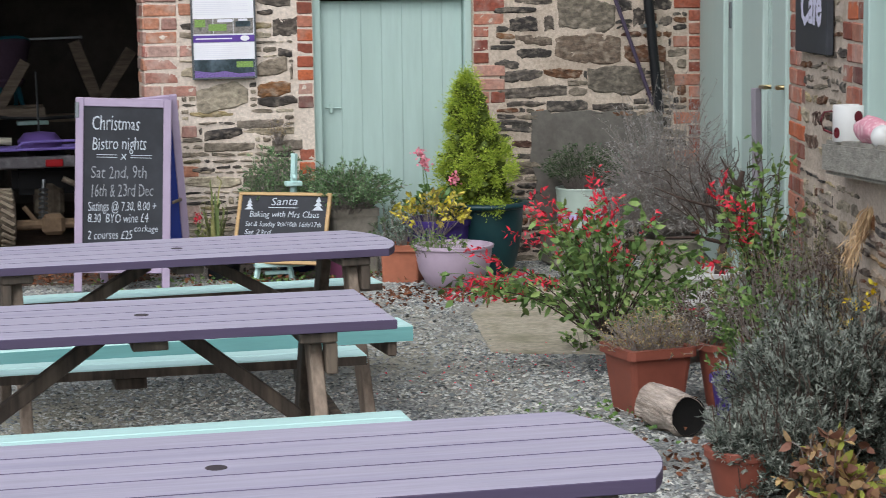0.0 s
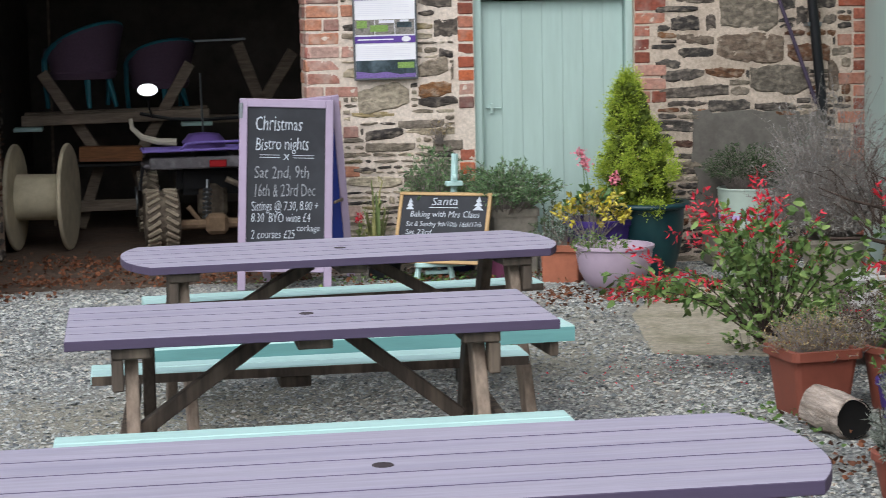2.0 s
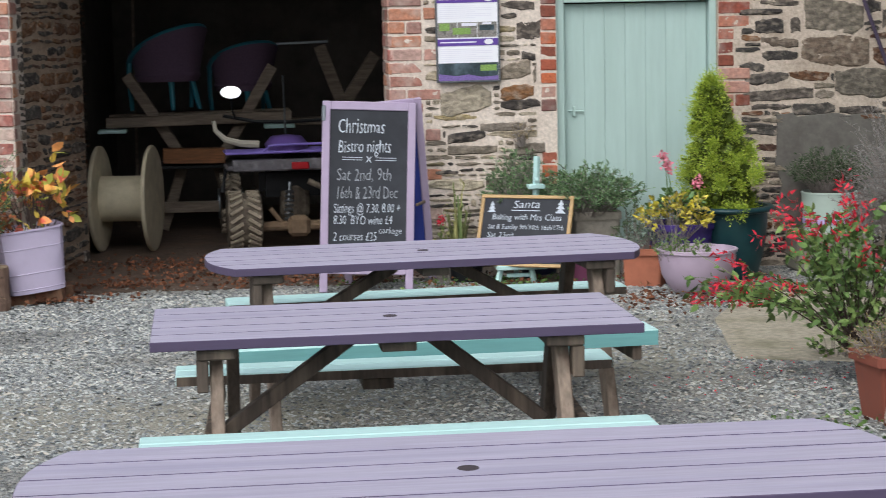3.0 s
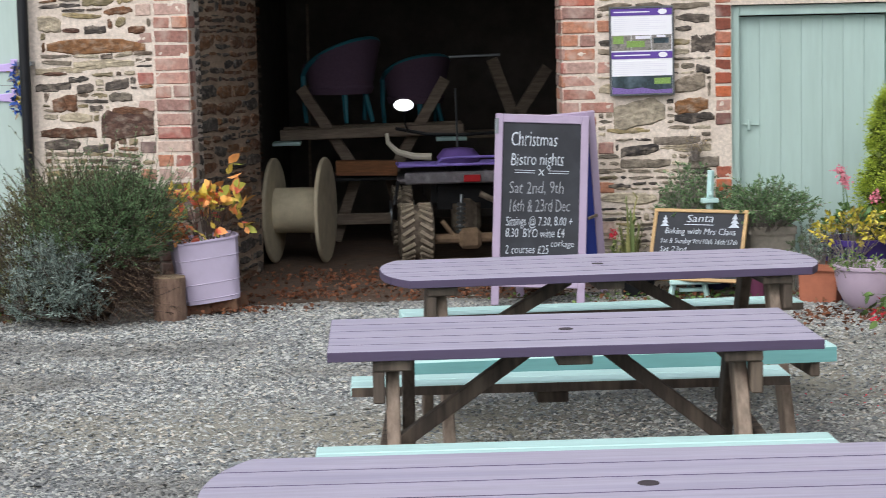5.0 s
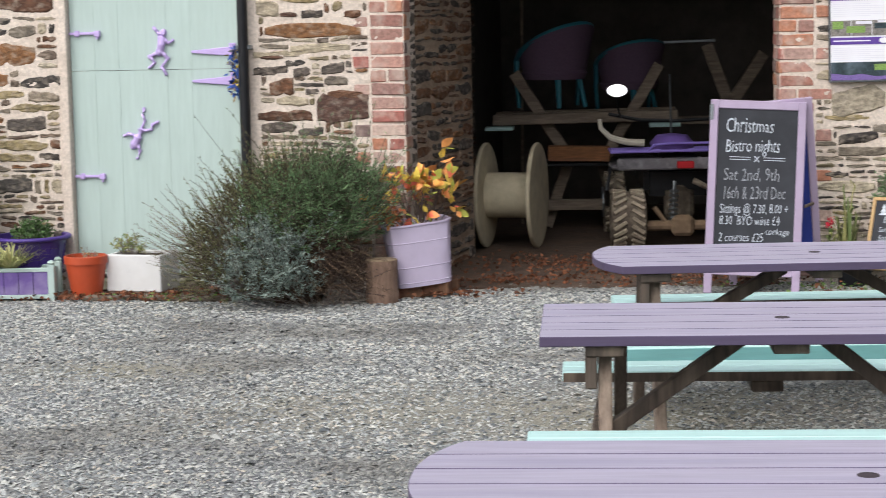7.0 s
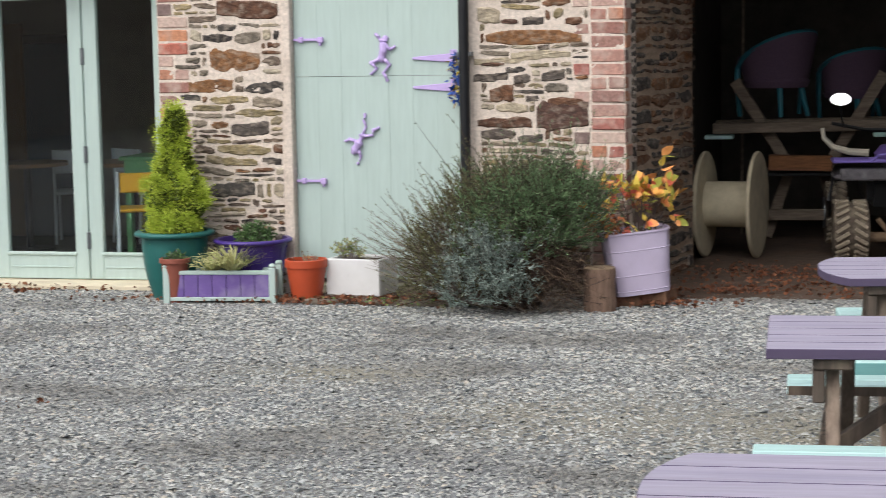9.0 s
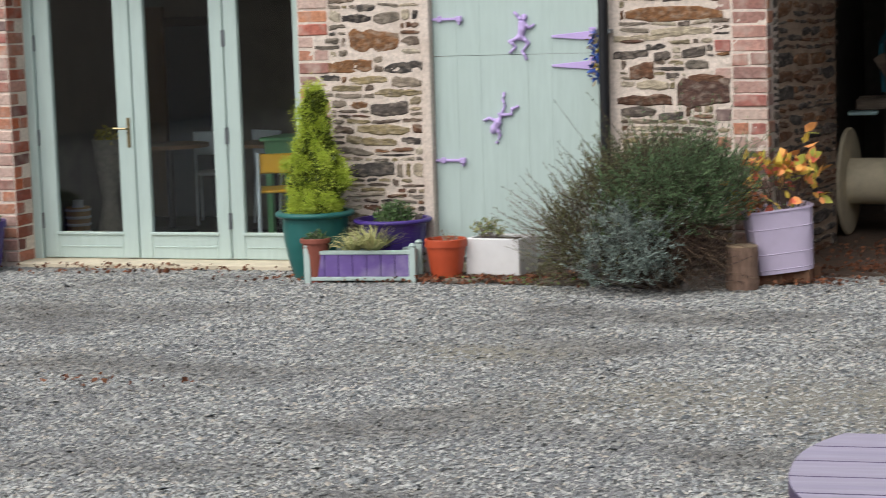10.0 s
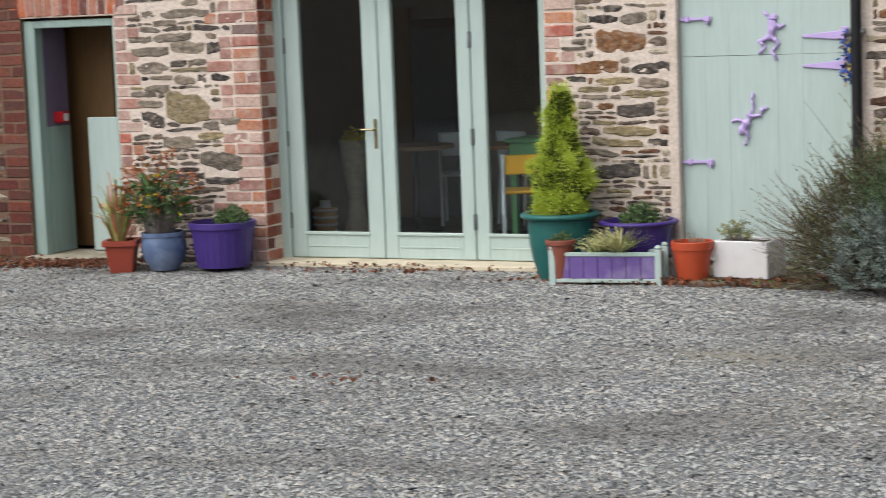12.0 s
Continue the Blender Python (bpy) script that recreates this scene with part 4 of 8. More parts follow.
# ---- ground ----
def ground_material():
    m = bpy.data.materials.new("gravel_bed")
    m.use_nodes = True
    n, l = m.node_tree.nodes, m.node_tree.links
    b = n["Principled BSDF"]
    b.inputs["Roughness"].default_value = 0.95
    tc = n.new("ShaderNodeTexCoord")
    vor = n.new("ShaderNodeTexVoronoi")
    vor.inputs["Scale"].default_value = 70
    l.new(tc.outputs["Object"], vor.inputs["Vector"])
    cr = n.new("ShaderNodeValToRGB")
    els = cr.color_ramp.elements
    els[0].color, els[1].color = lin("606163"), lin("929392")
    sep = n.new("ShaderNodeSeparateColor")
    l.new(vor.outputs["Color"], sep.inputs[0]), l.new(sep.outputs[0], cr.inputs["Fac"])
    nz = n.new("ShaderNodeTexNoise")
    nz.inputs["Scale"].default_value, nz.inputs["Detail"].default_value = 0.9, 7
    l.new(tc.outputs["Object"], nz.inputs["Vector"])
    worn = None
    for cx, cy, rx, ry in ((-0.3, 8.9, 2.4, 1.0), (2.0, 10.3, 1.15, 2.2), (-2.5, 10.05, 0.9, 0.4)):
        mp = n.new("ShaderNodeMapping")
        mp.inputs["Location"].default_value = (-cx / rx, -cy / ry, 0)
        mp.inputs["Scale"].default_value = (1 / rx, 1 / ry, 0)
        ln = n.new("ShaderNodeVectorMath")
        ln.operation = "LENGTH"
        l.new(tc.outputs["Object"], mp.inputs[0]), l.new(mp.outputs[0], ln.inputs[0])
        mr = n.new("ShaderNodeMapRange")
        mr.inputs["From Min"].default_value, mr.inputs["From Max"].default_value = 1.1, 0.2
        l.new(ln.outputs["Value"], mr.inputs["Value"])
        if worn is None:
            worn = mr.outputs[0]
        else:
            mxv = n.new("ShaderNodeMath")
            mxv.operation = "MAXIMUM"
            l.new(worn, mxv.inputs[0]), l.new(mr.outputs[0], mxv.inputs[1])
            worn = mxv.outputs[0]
    ad = n.new("ShaderNodeMath")
    ad.operation = "MULTIPLY_ADD"
    ad.inputs[1].default_value, ad.inputs[2].default_value = 1.0, -0.42
    l.new(nz.outputs["Fac"], ad.inputs[0])
    sm = n.new("ShaderNodeMath")
    sm.operation = "ADD"
    sm.use_clamp = True
    wm = n.new("ShaderNodeMath")
    wm.operation = "MULTIPLY"
    wm.inputs[1].default_value = 0.6
    l.new(worn, wm.inputs[0]), l.new(wm.outputs[0], sm.inputs[0]), l.new(ad.outputs[0], sm.inputs[1])
    mx = n.new("ShaderNodeMix")
    mx.data_type = "RGBA"
    mx.inputs["B"].default_value = lin("8f8a78")
    l.new(sm.outputs[0], mx.inputs["Factor"]), l.new(cr.outputs[0], mx.inputs["A"]), l.new(mx.outputs["Result"], b.inputs["Base Color"])
    bp = n.new("ShaderNodeBump")
    bp.inputs["Strength"].default_value, bp.inputs["Distance"].default_value = 0.7, 0.012
    l.new(vor.outputs["Distance"], bp.inputs["Height"]), l.new(bp.outputs[0], b.inputs["Normal"])
    return m


gb = bmesh.new()
bmesh.ops.create_grid(gb, x_segments=4, y_segments=4, size=400)
ground = tagged(obj("ground", gb, ground_material()), "grey slate gravel yard with worn earthy patches", "ground", kind="structure")


def chips(n, rng, x0, x1, y0, y1, size, keep, z=0.0, flat=0.4):
    """Loose stones: n flattened eight-sided chips."""
    P = np.stack([rng.uniform(x0, x1, n), rng.uniform(y0, y1, n), np.zeros(n)], 1)
    P = P[keep(P[:, 0], P[:, 1], rng)]
    n = len(P)
    s = size * rng.lognormal(0, 0.28, (n, 1))
    A = rng.uniform(0, 2 * np.pi, n)
    t = rng.normal(0, 0.24, (n, 2))
    X = np.stack([np.cos(A), np.sin(A), t[:, 0]], 1) * s * rng.uniform(0.7, 1.25, (n, 1))
    Y = np.stack([-np.sin(A), np.cos(A), t[:, 1]], 1) * s * rng.uniform(0.45, 0.8, (n, 1))
    Z = np.stack([-t[:, 0], -t[:, 1], np.ones(n)], 1) * s * flat * rng.uniform(0.6, 1.3, (n, 1))
    P[:, 2] = z + s[:, 0] * 0.15
    k = rng.uniform(-0.35, 0.35, (n, 4))[:, :, None]
    V = np.stack([P + X + k[:, :1][:, 0] * Y, P + Y + k[:, 1:2][:, 0] * X, P - X + k[:, 2:3][:, 0] * Y, P - Y + k[:, 3:4][:, 0] * X, P + Z, P - Z * 0.5], 1).reshape(-1, 3)
    b = np.arange(n)[:, None] * 6
    tri = np.array([(0, 1, 4), (1, 2, 4), (2, 3, 4), (3, 0, 4)])
    Fc = (b[:, :, None] + tri[None]).reshape(-1, 3)
    return (V.tolist(), Fc.tolist())


def worn_ground(x, y):
    w = np.zeros_like(x)
    for cx, cy, rx, ry in ((-0.3, 8.9, 2.2, 0.8), (2.0, 10.3, 1.15, 2.2), (-2.5, 10.05, 0.7, 0.3)):
        w = np.maximum(w, 0.62 * np.clip(1.25 - np.hypot((x - cx) / rx, (y - cy) / ry), 0, 1))
    return w


def in_yard(x, y, rng):
    az = np.degrees(np.arctan2(-x, y))
    wall_y = np.where(x < -1.3, 12.853 - 0.0678 * x - 0.02, 13.15)
    ok = (az < 35.5) & (az > -27.5) & (np.hypot(x, y) > 6.0) & (y < wall_y) & (x < 5.05 + 0.253 * (y - 13.19) - 0.03)
    edge = np.minimum(np.minimum(x - 2.66 - 0.42 * np.clip(y - 10.95, 0, 2), 4.8 - x), np.minimum(y - 9.55, 12.05 - y)) + 0.06 * np.sin(x * 9 + y * 4) + 0.05 * np.sin(y * 13)
    ok &= rng.uniform(0, 1, len(x)) > np.clip(edge * 9, 0, 0.985)
    patch = 0.5 + 0.5 * np.sin(x * 1.3 + 2 * np.sin(y * 0.9)) * np.cos(y * 1.7 + np.sin(x * 2.1))
    return ok & (rng.uniform(0, 1, len(x)) < (1 - 0.88 * worn_ground(x, y)) * (0.72 + 0.28 * patch))


rg = np.random.default_rng(11)
tagged(obj("gravel", chips(400000, rg, -10.5, 4.9, 6.0, 13.6, 0.0118, in_yard), M_GRAVEL), "loose grey slate chippings", "gravel", kind="stuff")
tagged(obj("floor_1", merge(box(-1.315, 3.4, 13.3, 18.5, -0.02, 0.012), slab([(-1.3, 13.3), (-1.3, 12.98), (-0.9, 12.92), (-0.5, 13.0), (-0.1, 12.93), (0.4, 13.02), (0.8, 12.95), (1.13, 13.05), (1.13, 13.3)], -0.02, 0.01)), M_EARTH), "dark earth floor of the barn with dead leaves", "floor", kind="structure")
f2 = obj("floor_2", box(-9.4, -4.2, 0.45, 4.2, -0.02, 0.03), M_DARK_FLOOR)
f2.matrix_basis = LEFT
tagged(f2, "dark floor of the rooms inside", "floor", kind="structure")
f3 = obj("floor_3", box(0.2, 9.3, 0.4, 3.0, -0.02, 0.1), M_DARK_FLOOR)
f3.matrix_basis = WING
tagged(f3, "floor of the café", "floor", kind="structure")
tagged(obj("pavement", slab([(3.25, 11.98), (2.8, 11.0), (2.6, 9.75), (3.3, 9.45), (4.05, 9.5), (4.6, 11.4), (4.3, 12.1)], -0.02, 0.008, 0.004), M_CONCRETE), "worn concrete slab with moss by the plank door", "pavement", kind="structure")


def litter(n, rng, spots, size=0.035):
    P, N = [], []
    for cx, cy, rx, ry, k in spots:
        m = int(n * k)
        x, y = cx + rng.normal(0, rx, m), cy + rng.normal(0, ry, m)
        ok = (y < np.where(x < -1.3, 12.853 - 0.0678 * x - 0.01, np.where(x < 1.14, 17, 13.17)))
        P.append(np.stack([x, y, rng.uniform(0.012, 0.045, m)], 1)[ok])
    P = np.concatenate(P)
    a = rng.uniform(0, 2 * np.pi, len(P))
    D = np.stack([np.cos(a), np.sin(a), rng.uniform(0, 0.5, len(P))], 1)
    return leaves(P, D, size, size * 0.6, rng, 0, 0.15, 0.3)


tagged(obj("fallen_leaves", litter(2300, rg, ((-5.7, 13.2, 0.6, 0.03, 0.05), (-3.9, 12.58, 0.5, 0.05, 0.06), (-8.85, 13.1, 0.35, 0.14, 0.3), (-8.3, 13.2, 0.2, 0.1, 0.12), (-4.3, 8.95, 0.3, 0.05, 0.012), (-3.0, 12.62, 0.45, 0.1, 0.4), (-1.0, 12.6, 0.2, 0.12, 0.06), (-0.3, 14.1, 0.5, 0.25, 0.2), (0.3, 13.5, 0.6, 0.1, 0.08), (-0.7, 13.2, 0.3, 0.1, 0.1), (0.6, 13.1, 0.4, 0.12, 0.1), (2.75, 11.7, 0.35, 0.25, 0.15), (2.2, 12.7, 0.6, 0.2, 0.12), (-8.4, 13.1, 0.35, 0.1, 0.12), (-5.6, 12.95, 0.5, 0.06, 0.05), (2.7, 7.4, 0.3, 0.4, 0.06))), M_DEAD_LEAF), "brown fallen leaves on the gravel", "leaves", kind="stuff")
tagged(obj("fallen_petals", litter(110, rg, ((2.3, 9.0, 0.3, 0.3, 0.6), (2.75, 9.3, 0.2, 0.2, 0.4)), 0.013), M_REDFLOWER), "fallen red petals on the gravel", "petals", kind="stuff")
tagged(obj("ground_weeds", litter(1000, rg, ((1.9, 12.75, 0.5, 0.12, 0.3), (1.7, 9.9, 0.12, 0.1, 0.1), (2.0, 12.3, 0.15, 0.1, 0.08), (-2.6, 12.55, 0.3, 0.06, 0.2), (2.6, 7.9, 0.2, 0.2, 0.1)), 0.03), M_LEAF_GREEN), "low green weeds at the wall foot", "weeds", kind="stuff")
for x, y, a, s in ((-3.2, 12.62, 10, 0.22), (-2.85, 12.58, -8, 0.18), (-2.55, 12.55, 4, 0.2), (-3.6, 12.7, 20, 0.14), (3.2, 11.85, 5, 0.2), (3.45, 12.0, -15, 0.16), (2.3, 12.9, 12, 0.25)):
    st = obj("edging_stone", slab([(-s, -0.06), (-s * 0.4, -0.085), (s * 0.7, -0.07), (s, 0.0), (s * 0.6, 0.08), (-s * 0.8, 0.07)], 0, 0.035, 0.01), M_EDGE_STONE)
    st.matrix_basis = pose(x, y, 0, 0, 0, a)
    tagged(st, "flat rough edging stone in the leaf litter", "stone", group="edging stones")

# ---- picnic tables ----
def picnic_table(m, ln, corner, label, w=0.755, top=0.745, n=5, bench_edge=None, bench_off=0.64, bench_z=0.465, bench_ln=None, shift=(0, 0), skew=(0, 0)):
    """A picnic table; shift: how far each bench, front and back, sits off the middle."""
    t = thing("picnic_table", label, "picnic table", m, "lilac picnic tables")
    lens = bench_ln or (ln, ln)
    pw, th = w / n, 0.033

    def half(y):
        return ln / 2 - corner * abs(2 * y / w) ** 2.4

    for i in range(n):
        y0, y1 = -w / 2 + i * pw + 0.0025, -w / 2 + (i + 1) * pw - 0.0025
        ys = [y0 + (y1 - y0) * k / 5 for k in range(6)]
        out = [(half(y), y) for y in ys] + [(-half(y), y) for y in reversed(ys)]
        # lilac on the plank tops, a darker purple on sides and bevels
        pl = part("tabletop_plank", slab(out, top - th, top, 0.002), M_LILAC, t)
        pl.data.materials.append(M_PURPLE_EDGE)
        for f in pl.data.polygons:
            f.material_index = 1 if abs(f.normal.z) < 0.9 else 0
    # thin dark disc on the planks stands in for an open hole
    hole = lathe([(0.0, 0.0008), (0.019, 0.0008), (0.02, 0.0018), (0.025, 0.0018), (0.026, 0.0)], 20)
    bmesh.ops.translate(hole, vec=(0, 0.0, top), verts=hole.verts)
    part("parasol_hole", hole, M_HOLE, t, "dark disc standing for the parasol hole")
    for s in (-1, 1):
        for j in (-1, 1):
            yc, sh, bl = s * bench_off + j * 0.058, shift[(s + 1) // 2], lens[(s + 1) // 2]
            b = part("bench_plank", box(sh - bl / 2, sh + bl / 2, yc - 0.054, yc + 0.054, bench_z - 0.04, bench_z, 0.005), M_MINT, t, "mint green bench plank")
            # near edges get a thin strip, darker than the bench tops
            if s * j < 0 and s > 0 or (s < 0 and j < 0):
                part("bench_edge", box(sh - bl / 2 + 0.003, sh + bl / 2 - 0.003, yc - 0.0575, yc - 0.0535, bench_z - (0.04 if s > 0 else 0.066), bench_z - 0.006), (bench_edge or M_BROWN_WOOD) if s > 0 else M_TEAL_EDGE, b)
    for e in (-1, 1):
        x = e * (ln / 2 - 0.24) + skew[0]
        xf = e * (ln / 2 - 0.24) + skew[1]
        # near leg is weathered and made paler for its lit front face
        part("leg", beam((x, -0.2, top - th - 0.005), (x, -0.52, 0.0), 0.095, 0.046, 0.005, up=(1, 0, 0)), M_LEG_WOOD, t, "weathered brown leg in a lit tone")
        part("leg", beam((xf, 0.2, top - th - 0.005), (xf, 0.52, 0.0), 0.095, 0.046, 0.005, up=(1, 0, 0)), M_BROWN_WOOD, t)
        part("top_bearer", box(x - 0.065, x + 0.065, -w / 2 + 0.03, w / 2 - 0.05, top - th - 0.04, top - th - 0.001, 0.005), M_BROWN_WOOD, t)
        part("strut", box(x + e * 0.026, x + e * 0.066, -0.34, -0.26, top - th - 0.15, top - th - 0.041, 0.005), M_BROWN_WOOD, t)
        part("bench_bearer", beam((x + e * 0.046, -bench_off - 0.1, bench_z - 0.086), (xf + e * 0.046, bench_off + 0.1, bench_z - 0.086), 0.04, 0.086, 0.005), M_BROWN_WOOD, t)
        part("brace", beam((x - e * 0.02, 0, bench_z - 0.11), (e * 0.13, 0, top - th - 0.03), 0.06, 0.05, 0.004), M_BROWN_WOOD, t)
    part("cleat", box(-0.06, 0.06, -w / 2 + 0.06, w / 2 - 0.06, top - th - 0.04, top - th - 0.001, 0.004), M_BROWN_WOOD, t)
    for s in (-1, 1):
        part("bench_cleat", box(-0.06, 0.06, s * bench_off - 0.1, s * bench_off + 0.1, bench_z - 0.085, bench_z - 0.042, 0.004), M_BROWN_WOOD, t)
    return t


near_table = picnic_table(pose(0.573, 4.44, 0, 0, 0, 0), 2.07, 0.1, "lilac picnic table with rounded ends and mint benches", top=0.755)
part("bearer_end", box(0.775, 0.845, -0.345, -0.3, 0.62, 0.715, 0.004), M_WHITE, near_table, "white painted bearer end")
picnic_table(pose(0.592, 6.83, 0, 0, 0, 0.6), 1.655, 0.0, "square-ended lilac picnic table with mint benches", bench_ln=(1.67, 1.67), shift=(-0.03, 0.07), skew=(-0.025, 0.036))
picnic_table(pose(0.895, 8.68, 0, 0, 0, 4.4), 1.93, 0.1, "lilac picnic table with clipped corners and mint benches", bench_ln=(1.79, 1.92), shift=(-0.035, 0.13))

# ---- boards, signs, poster ----
def text_mesh(body, size, bold=0.0, shear=0.12):
    cu = bpy.data.curves.new("writing", "FONT")
    cu.body, cu.size, cu.shear, cu.offset = body, size, shear, bold if bold > 0.001 else -0.007 * size
    cu.extrude, cu.resolution_u = 0.0004, 2
    cu.align_x = "LEFT"
    tmp = bpy.data.objects.new("writing", cu)
    scene.collection.objects.link(tmp)
    me = bpy.data.meshes.new_from_object(tmp.evaluated_get(bpy.context.evaluated_depsgraph_get()))
    bpy.data.objects.remove(tmp)
    return me


def writing(parent, body, m, width, size, material=None, bold=0.0):
    """A line of writing, fitted to a width, on the local x-z plane of its parent."""
    me = text_mesh(body, size, bold)
    xs = [v.co.x for v in me.vertices]
    k = width / (max(xs) - min(xs))
    me.transform(Matrix.Rotation(math.pi / 2, 4, "X") @ Matrix.Diagonal((k, 1, 1, 1)))
    me.name = "writing"
    for v in me.vertices:
        p = Vector((v.co.x * 24, 3.1 * len(body), v.co.z * 24))
        v.co.x += size * 0.05 * noise.noise(p)
        v.co.z += size * 0.07 * noise.noise(p * 0.55 + Vector((9, 4, 2)))
    me.materials.append(material or M_CHALK)
    ob = new("writing", me)
    ob.parent = parent
    ob.matrix_basis = m
    return ob


a_board = thing("a_board", "lilac framed chalkboard A-board with white handwriting", "A-board", pose(0, 12.55, 0))
TILT = math.degrees(math.atan2(0.16, 1.2))
W, HB = 0.302, 1.235


def board_frame(m, name, slate=True):
    bm = merge(box(-W, -W + 0.05, 0, 0.035, 0, HB, 0.004), box(W - 0.05, W, 0, 0.035, 0, HB, 0.004), box(-W + 0.05, W - 0.05, 0.002, 0.033, HB - 0.055, HB, 0.004), box(-W + 0.05, W - 0.05, 0.002, 0.033, 0.12, 0.165, 0.004))
    bmesh.ops.transform(bm, matrix=m, verts=bm.verts)
    return part(name, bm, M_LILAC_FRAME, a_board, "lilac painted timber frame")


F0 = pose(0.905, 0.02, 0, -TILT, 3.0, 0)
B0 = pose(1.1, 0.42, 0, 10.0, -4.5, 0)
board_frame(F0, "front_frame")
board_frame(B0, "back_frame")
slate = part("slate", box(-W + 0.048, W - 0.048, 0.012, 0.022, 0.163, HB - 0.053, 0, F0), M_SLATE, a_board, "black chalkboard panel")
part("back_panel", box(-W + 0.048, W - 0.048, 0.012, 0.022, 0.163, HB - 0.053, 0, B0), M_BLUE, a_board, "blue back panel")
part("hinge", merge(box(-W - 0.004, -W + 0.02, -0.006, 0.06, HB - 0.13, HB - 0.03, 0.003, F0)), M_STEEL, a_board)
part("stay", beam((1.25, 0.12, 0.55), (1.33, 0.34, 0.55), 0.012, 0.02), M_GREY_WOOD, a_board)
LINES = (("Christmas", 1.03, -0.205, 0.3, 0.135, 0), ("Bistro nights", 0.905, -0.2, 0.34, 0.12, 0), ("x", 0.842, -0.02, 0.04, 0.09, 0), ("Sat 2nd, 9th", 0.72, -0.205, 0.35, 0.12, 1), ("16th & 23rd Dec", 0.605, -0.21, 0.39, 0.115, 1),
         ("Sittings @ 7.30, 8.00 +", 0.515, -0.222, 0.43, 0.085, 0), ("8.30  BYO wine £4", 0.44, -0.222, 0.38, 0.085, 0), ("corkage", 0.385, 0.07, 0.15, 0.06, 0), ("2 courses £25", 0.335, -0.222, 0.28, 0.08, 0))
for body, z, x, w, s, dim in LINES:
    writing(slate, body, F0 @ pose(x, 0.0105, z, 0, -1, 0), w, s, M_CHALK_DIM if dim else M_CHALK, bold=-0.0006)
for x0, x1 in ((-0.17, -0.04), (0.045, 0.18)):
    part("chalk_line", merge(box(x0, x1, 0.0105, 0.0115, 0.872, 0.876, 0, F0), box(x0, x1, 0.0105, 0.0115, 0.856, 0.86, 0, F0)), M_CHALK, slate)

easel = thing("easel", "small mint green painted easel", "easel", pose(1.9, 12.7, 0, 0, 0, 0))
part("mast", beam((0.13, 0.09, 0.1), (0.17, 0.13, 0.83), 0.035, 0.035), M_MINT, easel)
part("clamp", merge(box(0.1, 0.21, 0.06, 0.14, 0.62, 0.65, 0.005), tube([(0.14, 0.05, 0.68), (0.16, 0.05, 0.68)], 0.02, 8)), M_MINT, easel)
part("ledge", box(-0.13, 0.2, -0.06, 0.09, 0.105, 0.135, 0.005), M_MINT, easel)
part("rail", box(-0.06, 0.13, 0.0, 0.03, 0.05, 0.075, 0.004), M_MINT, easel)
for x, y, s in ((-0.1, 0.0, -0.03), (0.1, 0.0, 0.02), (0.03, 0.16, 0.0)):
    part("leg", beam((x, y, 0.11), (x + s, y + (0.06 if y > 0.1 else -0.02), 0.0), 0.03, 0.03), M_MINT, easel)

sign = thing("small_chalkboard", "small wood framed chalkboard sign with white handwriting", "chalkboard", pose(1.905, 12.6, 0.135, -22, 0, -29) @ Matrix.Diagonal((1.07, 1, 1.03, 1)))
SW, SH = 0.3, 0.47
part("frame", merge(box(-SW, SW, 0, 0.025, 0, 0.022, 0.003), box(-SW, SW, 0, 0.025, SH - 0.022, SH, 0.003), box(-SW, -SW + 0.022, 0.001, 0.024, 0.022, SH - 0.022, 0.003), box(SW - 0.022, SW, 0.001, 0.024, 0.022, SH - 0.022, 0.003)), M_PINE, sign, "pale pine frame")
sl = part("slate", box(-SW + 0.02, SW - 0.02, 0.01, 0.018, 0.02, SH - 0.02), M_SLATE, sign, "black chalkboard panel")
for body, z, x, w, s in (("Santa", 0.385, -0.09, 0.17, 0.075), ("Baking with Mrs Claus", 0.305, -0.22, 0.45, 0.06), ("Sat & Sunday 9th/10th 16th/17th", 0.245, -0.24, 0.49, 0.048), ("Sat 23rd", 0.19, -0.24, 0.17, 0.048)):
    writing(sl, body, pose(x, 0.0085, z), w, s, bold=0.0003)
part("chalk_line", box(-0.1, 0.09, 0.0085, 0.0095, 0.367, 0.372), M_CHALK, sl)
for cx, k in ((-0.225, 0.8), (0.22, 1.0)):
    bm = bmesh.new()
    for i in range(3):
        z, w = 0.355 + i * 0.028 * k, (0.036 - i * 0.009) * k
        bm.faces.new([bm.verts.new(p) for p in ((cx - w, 0.0085, z), (cx + w, 0.0085, z), (cx, 0.0085, z + 0.036 * k))])
    part("tree_drawing", bm, M_CHALK, sl, "chalk drawing of a small fir tree")

poster = thing("poster", "framed information poster with purple bands and pictures", "poster", RIGHT @ pose(1.665, -0.05, 1.61, 0, -0.3, 0))
PW, PH = 0.215, 0.295
part("frame", merge(box(-PW, PW, -0.004, 0.02, -PH, -PH + 0.012, 0.002), box(-PW, PW, -0.004, 0.02, PH - 0.012, PH, 0.002), box(-PW, -PW + 0.012, -0.003, 0.019, -PH + 0.012, PH - 0.012, 0.002), box(PW - 0.012, PW, -0.003, 0.019, -PH + 0.012, PH - 0.012, 0.002)), M_STEEL, poster, "thin grey frame")
sheet = part("sheet", box(-PW + 0.01, PW - 0.01, 0.004, 0.018, -PH + 0.01, PH - 0.01), M_PAPER, poster, "white printed sheet")
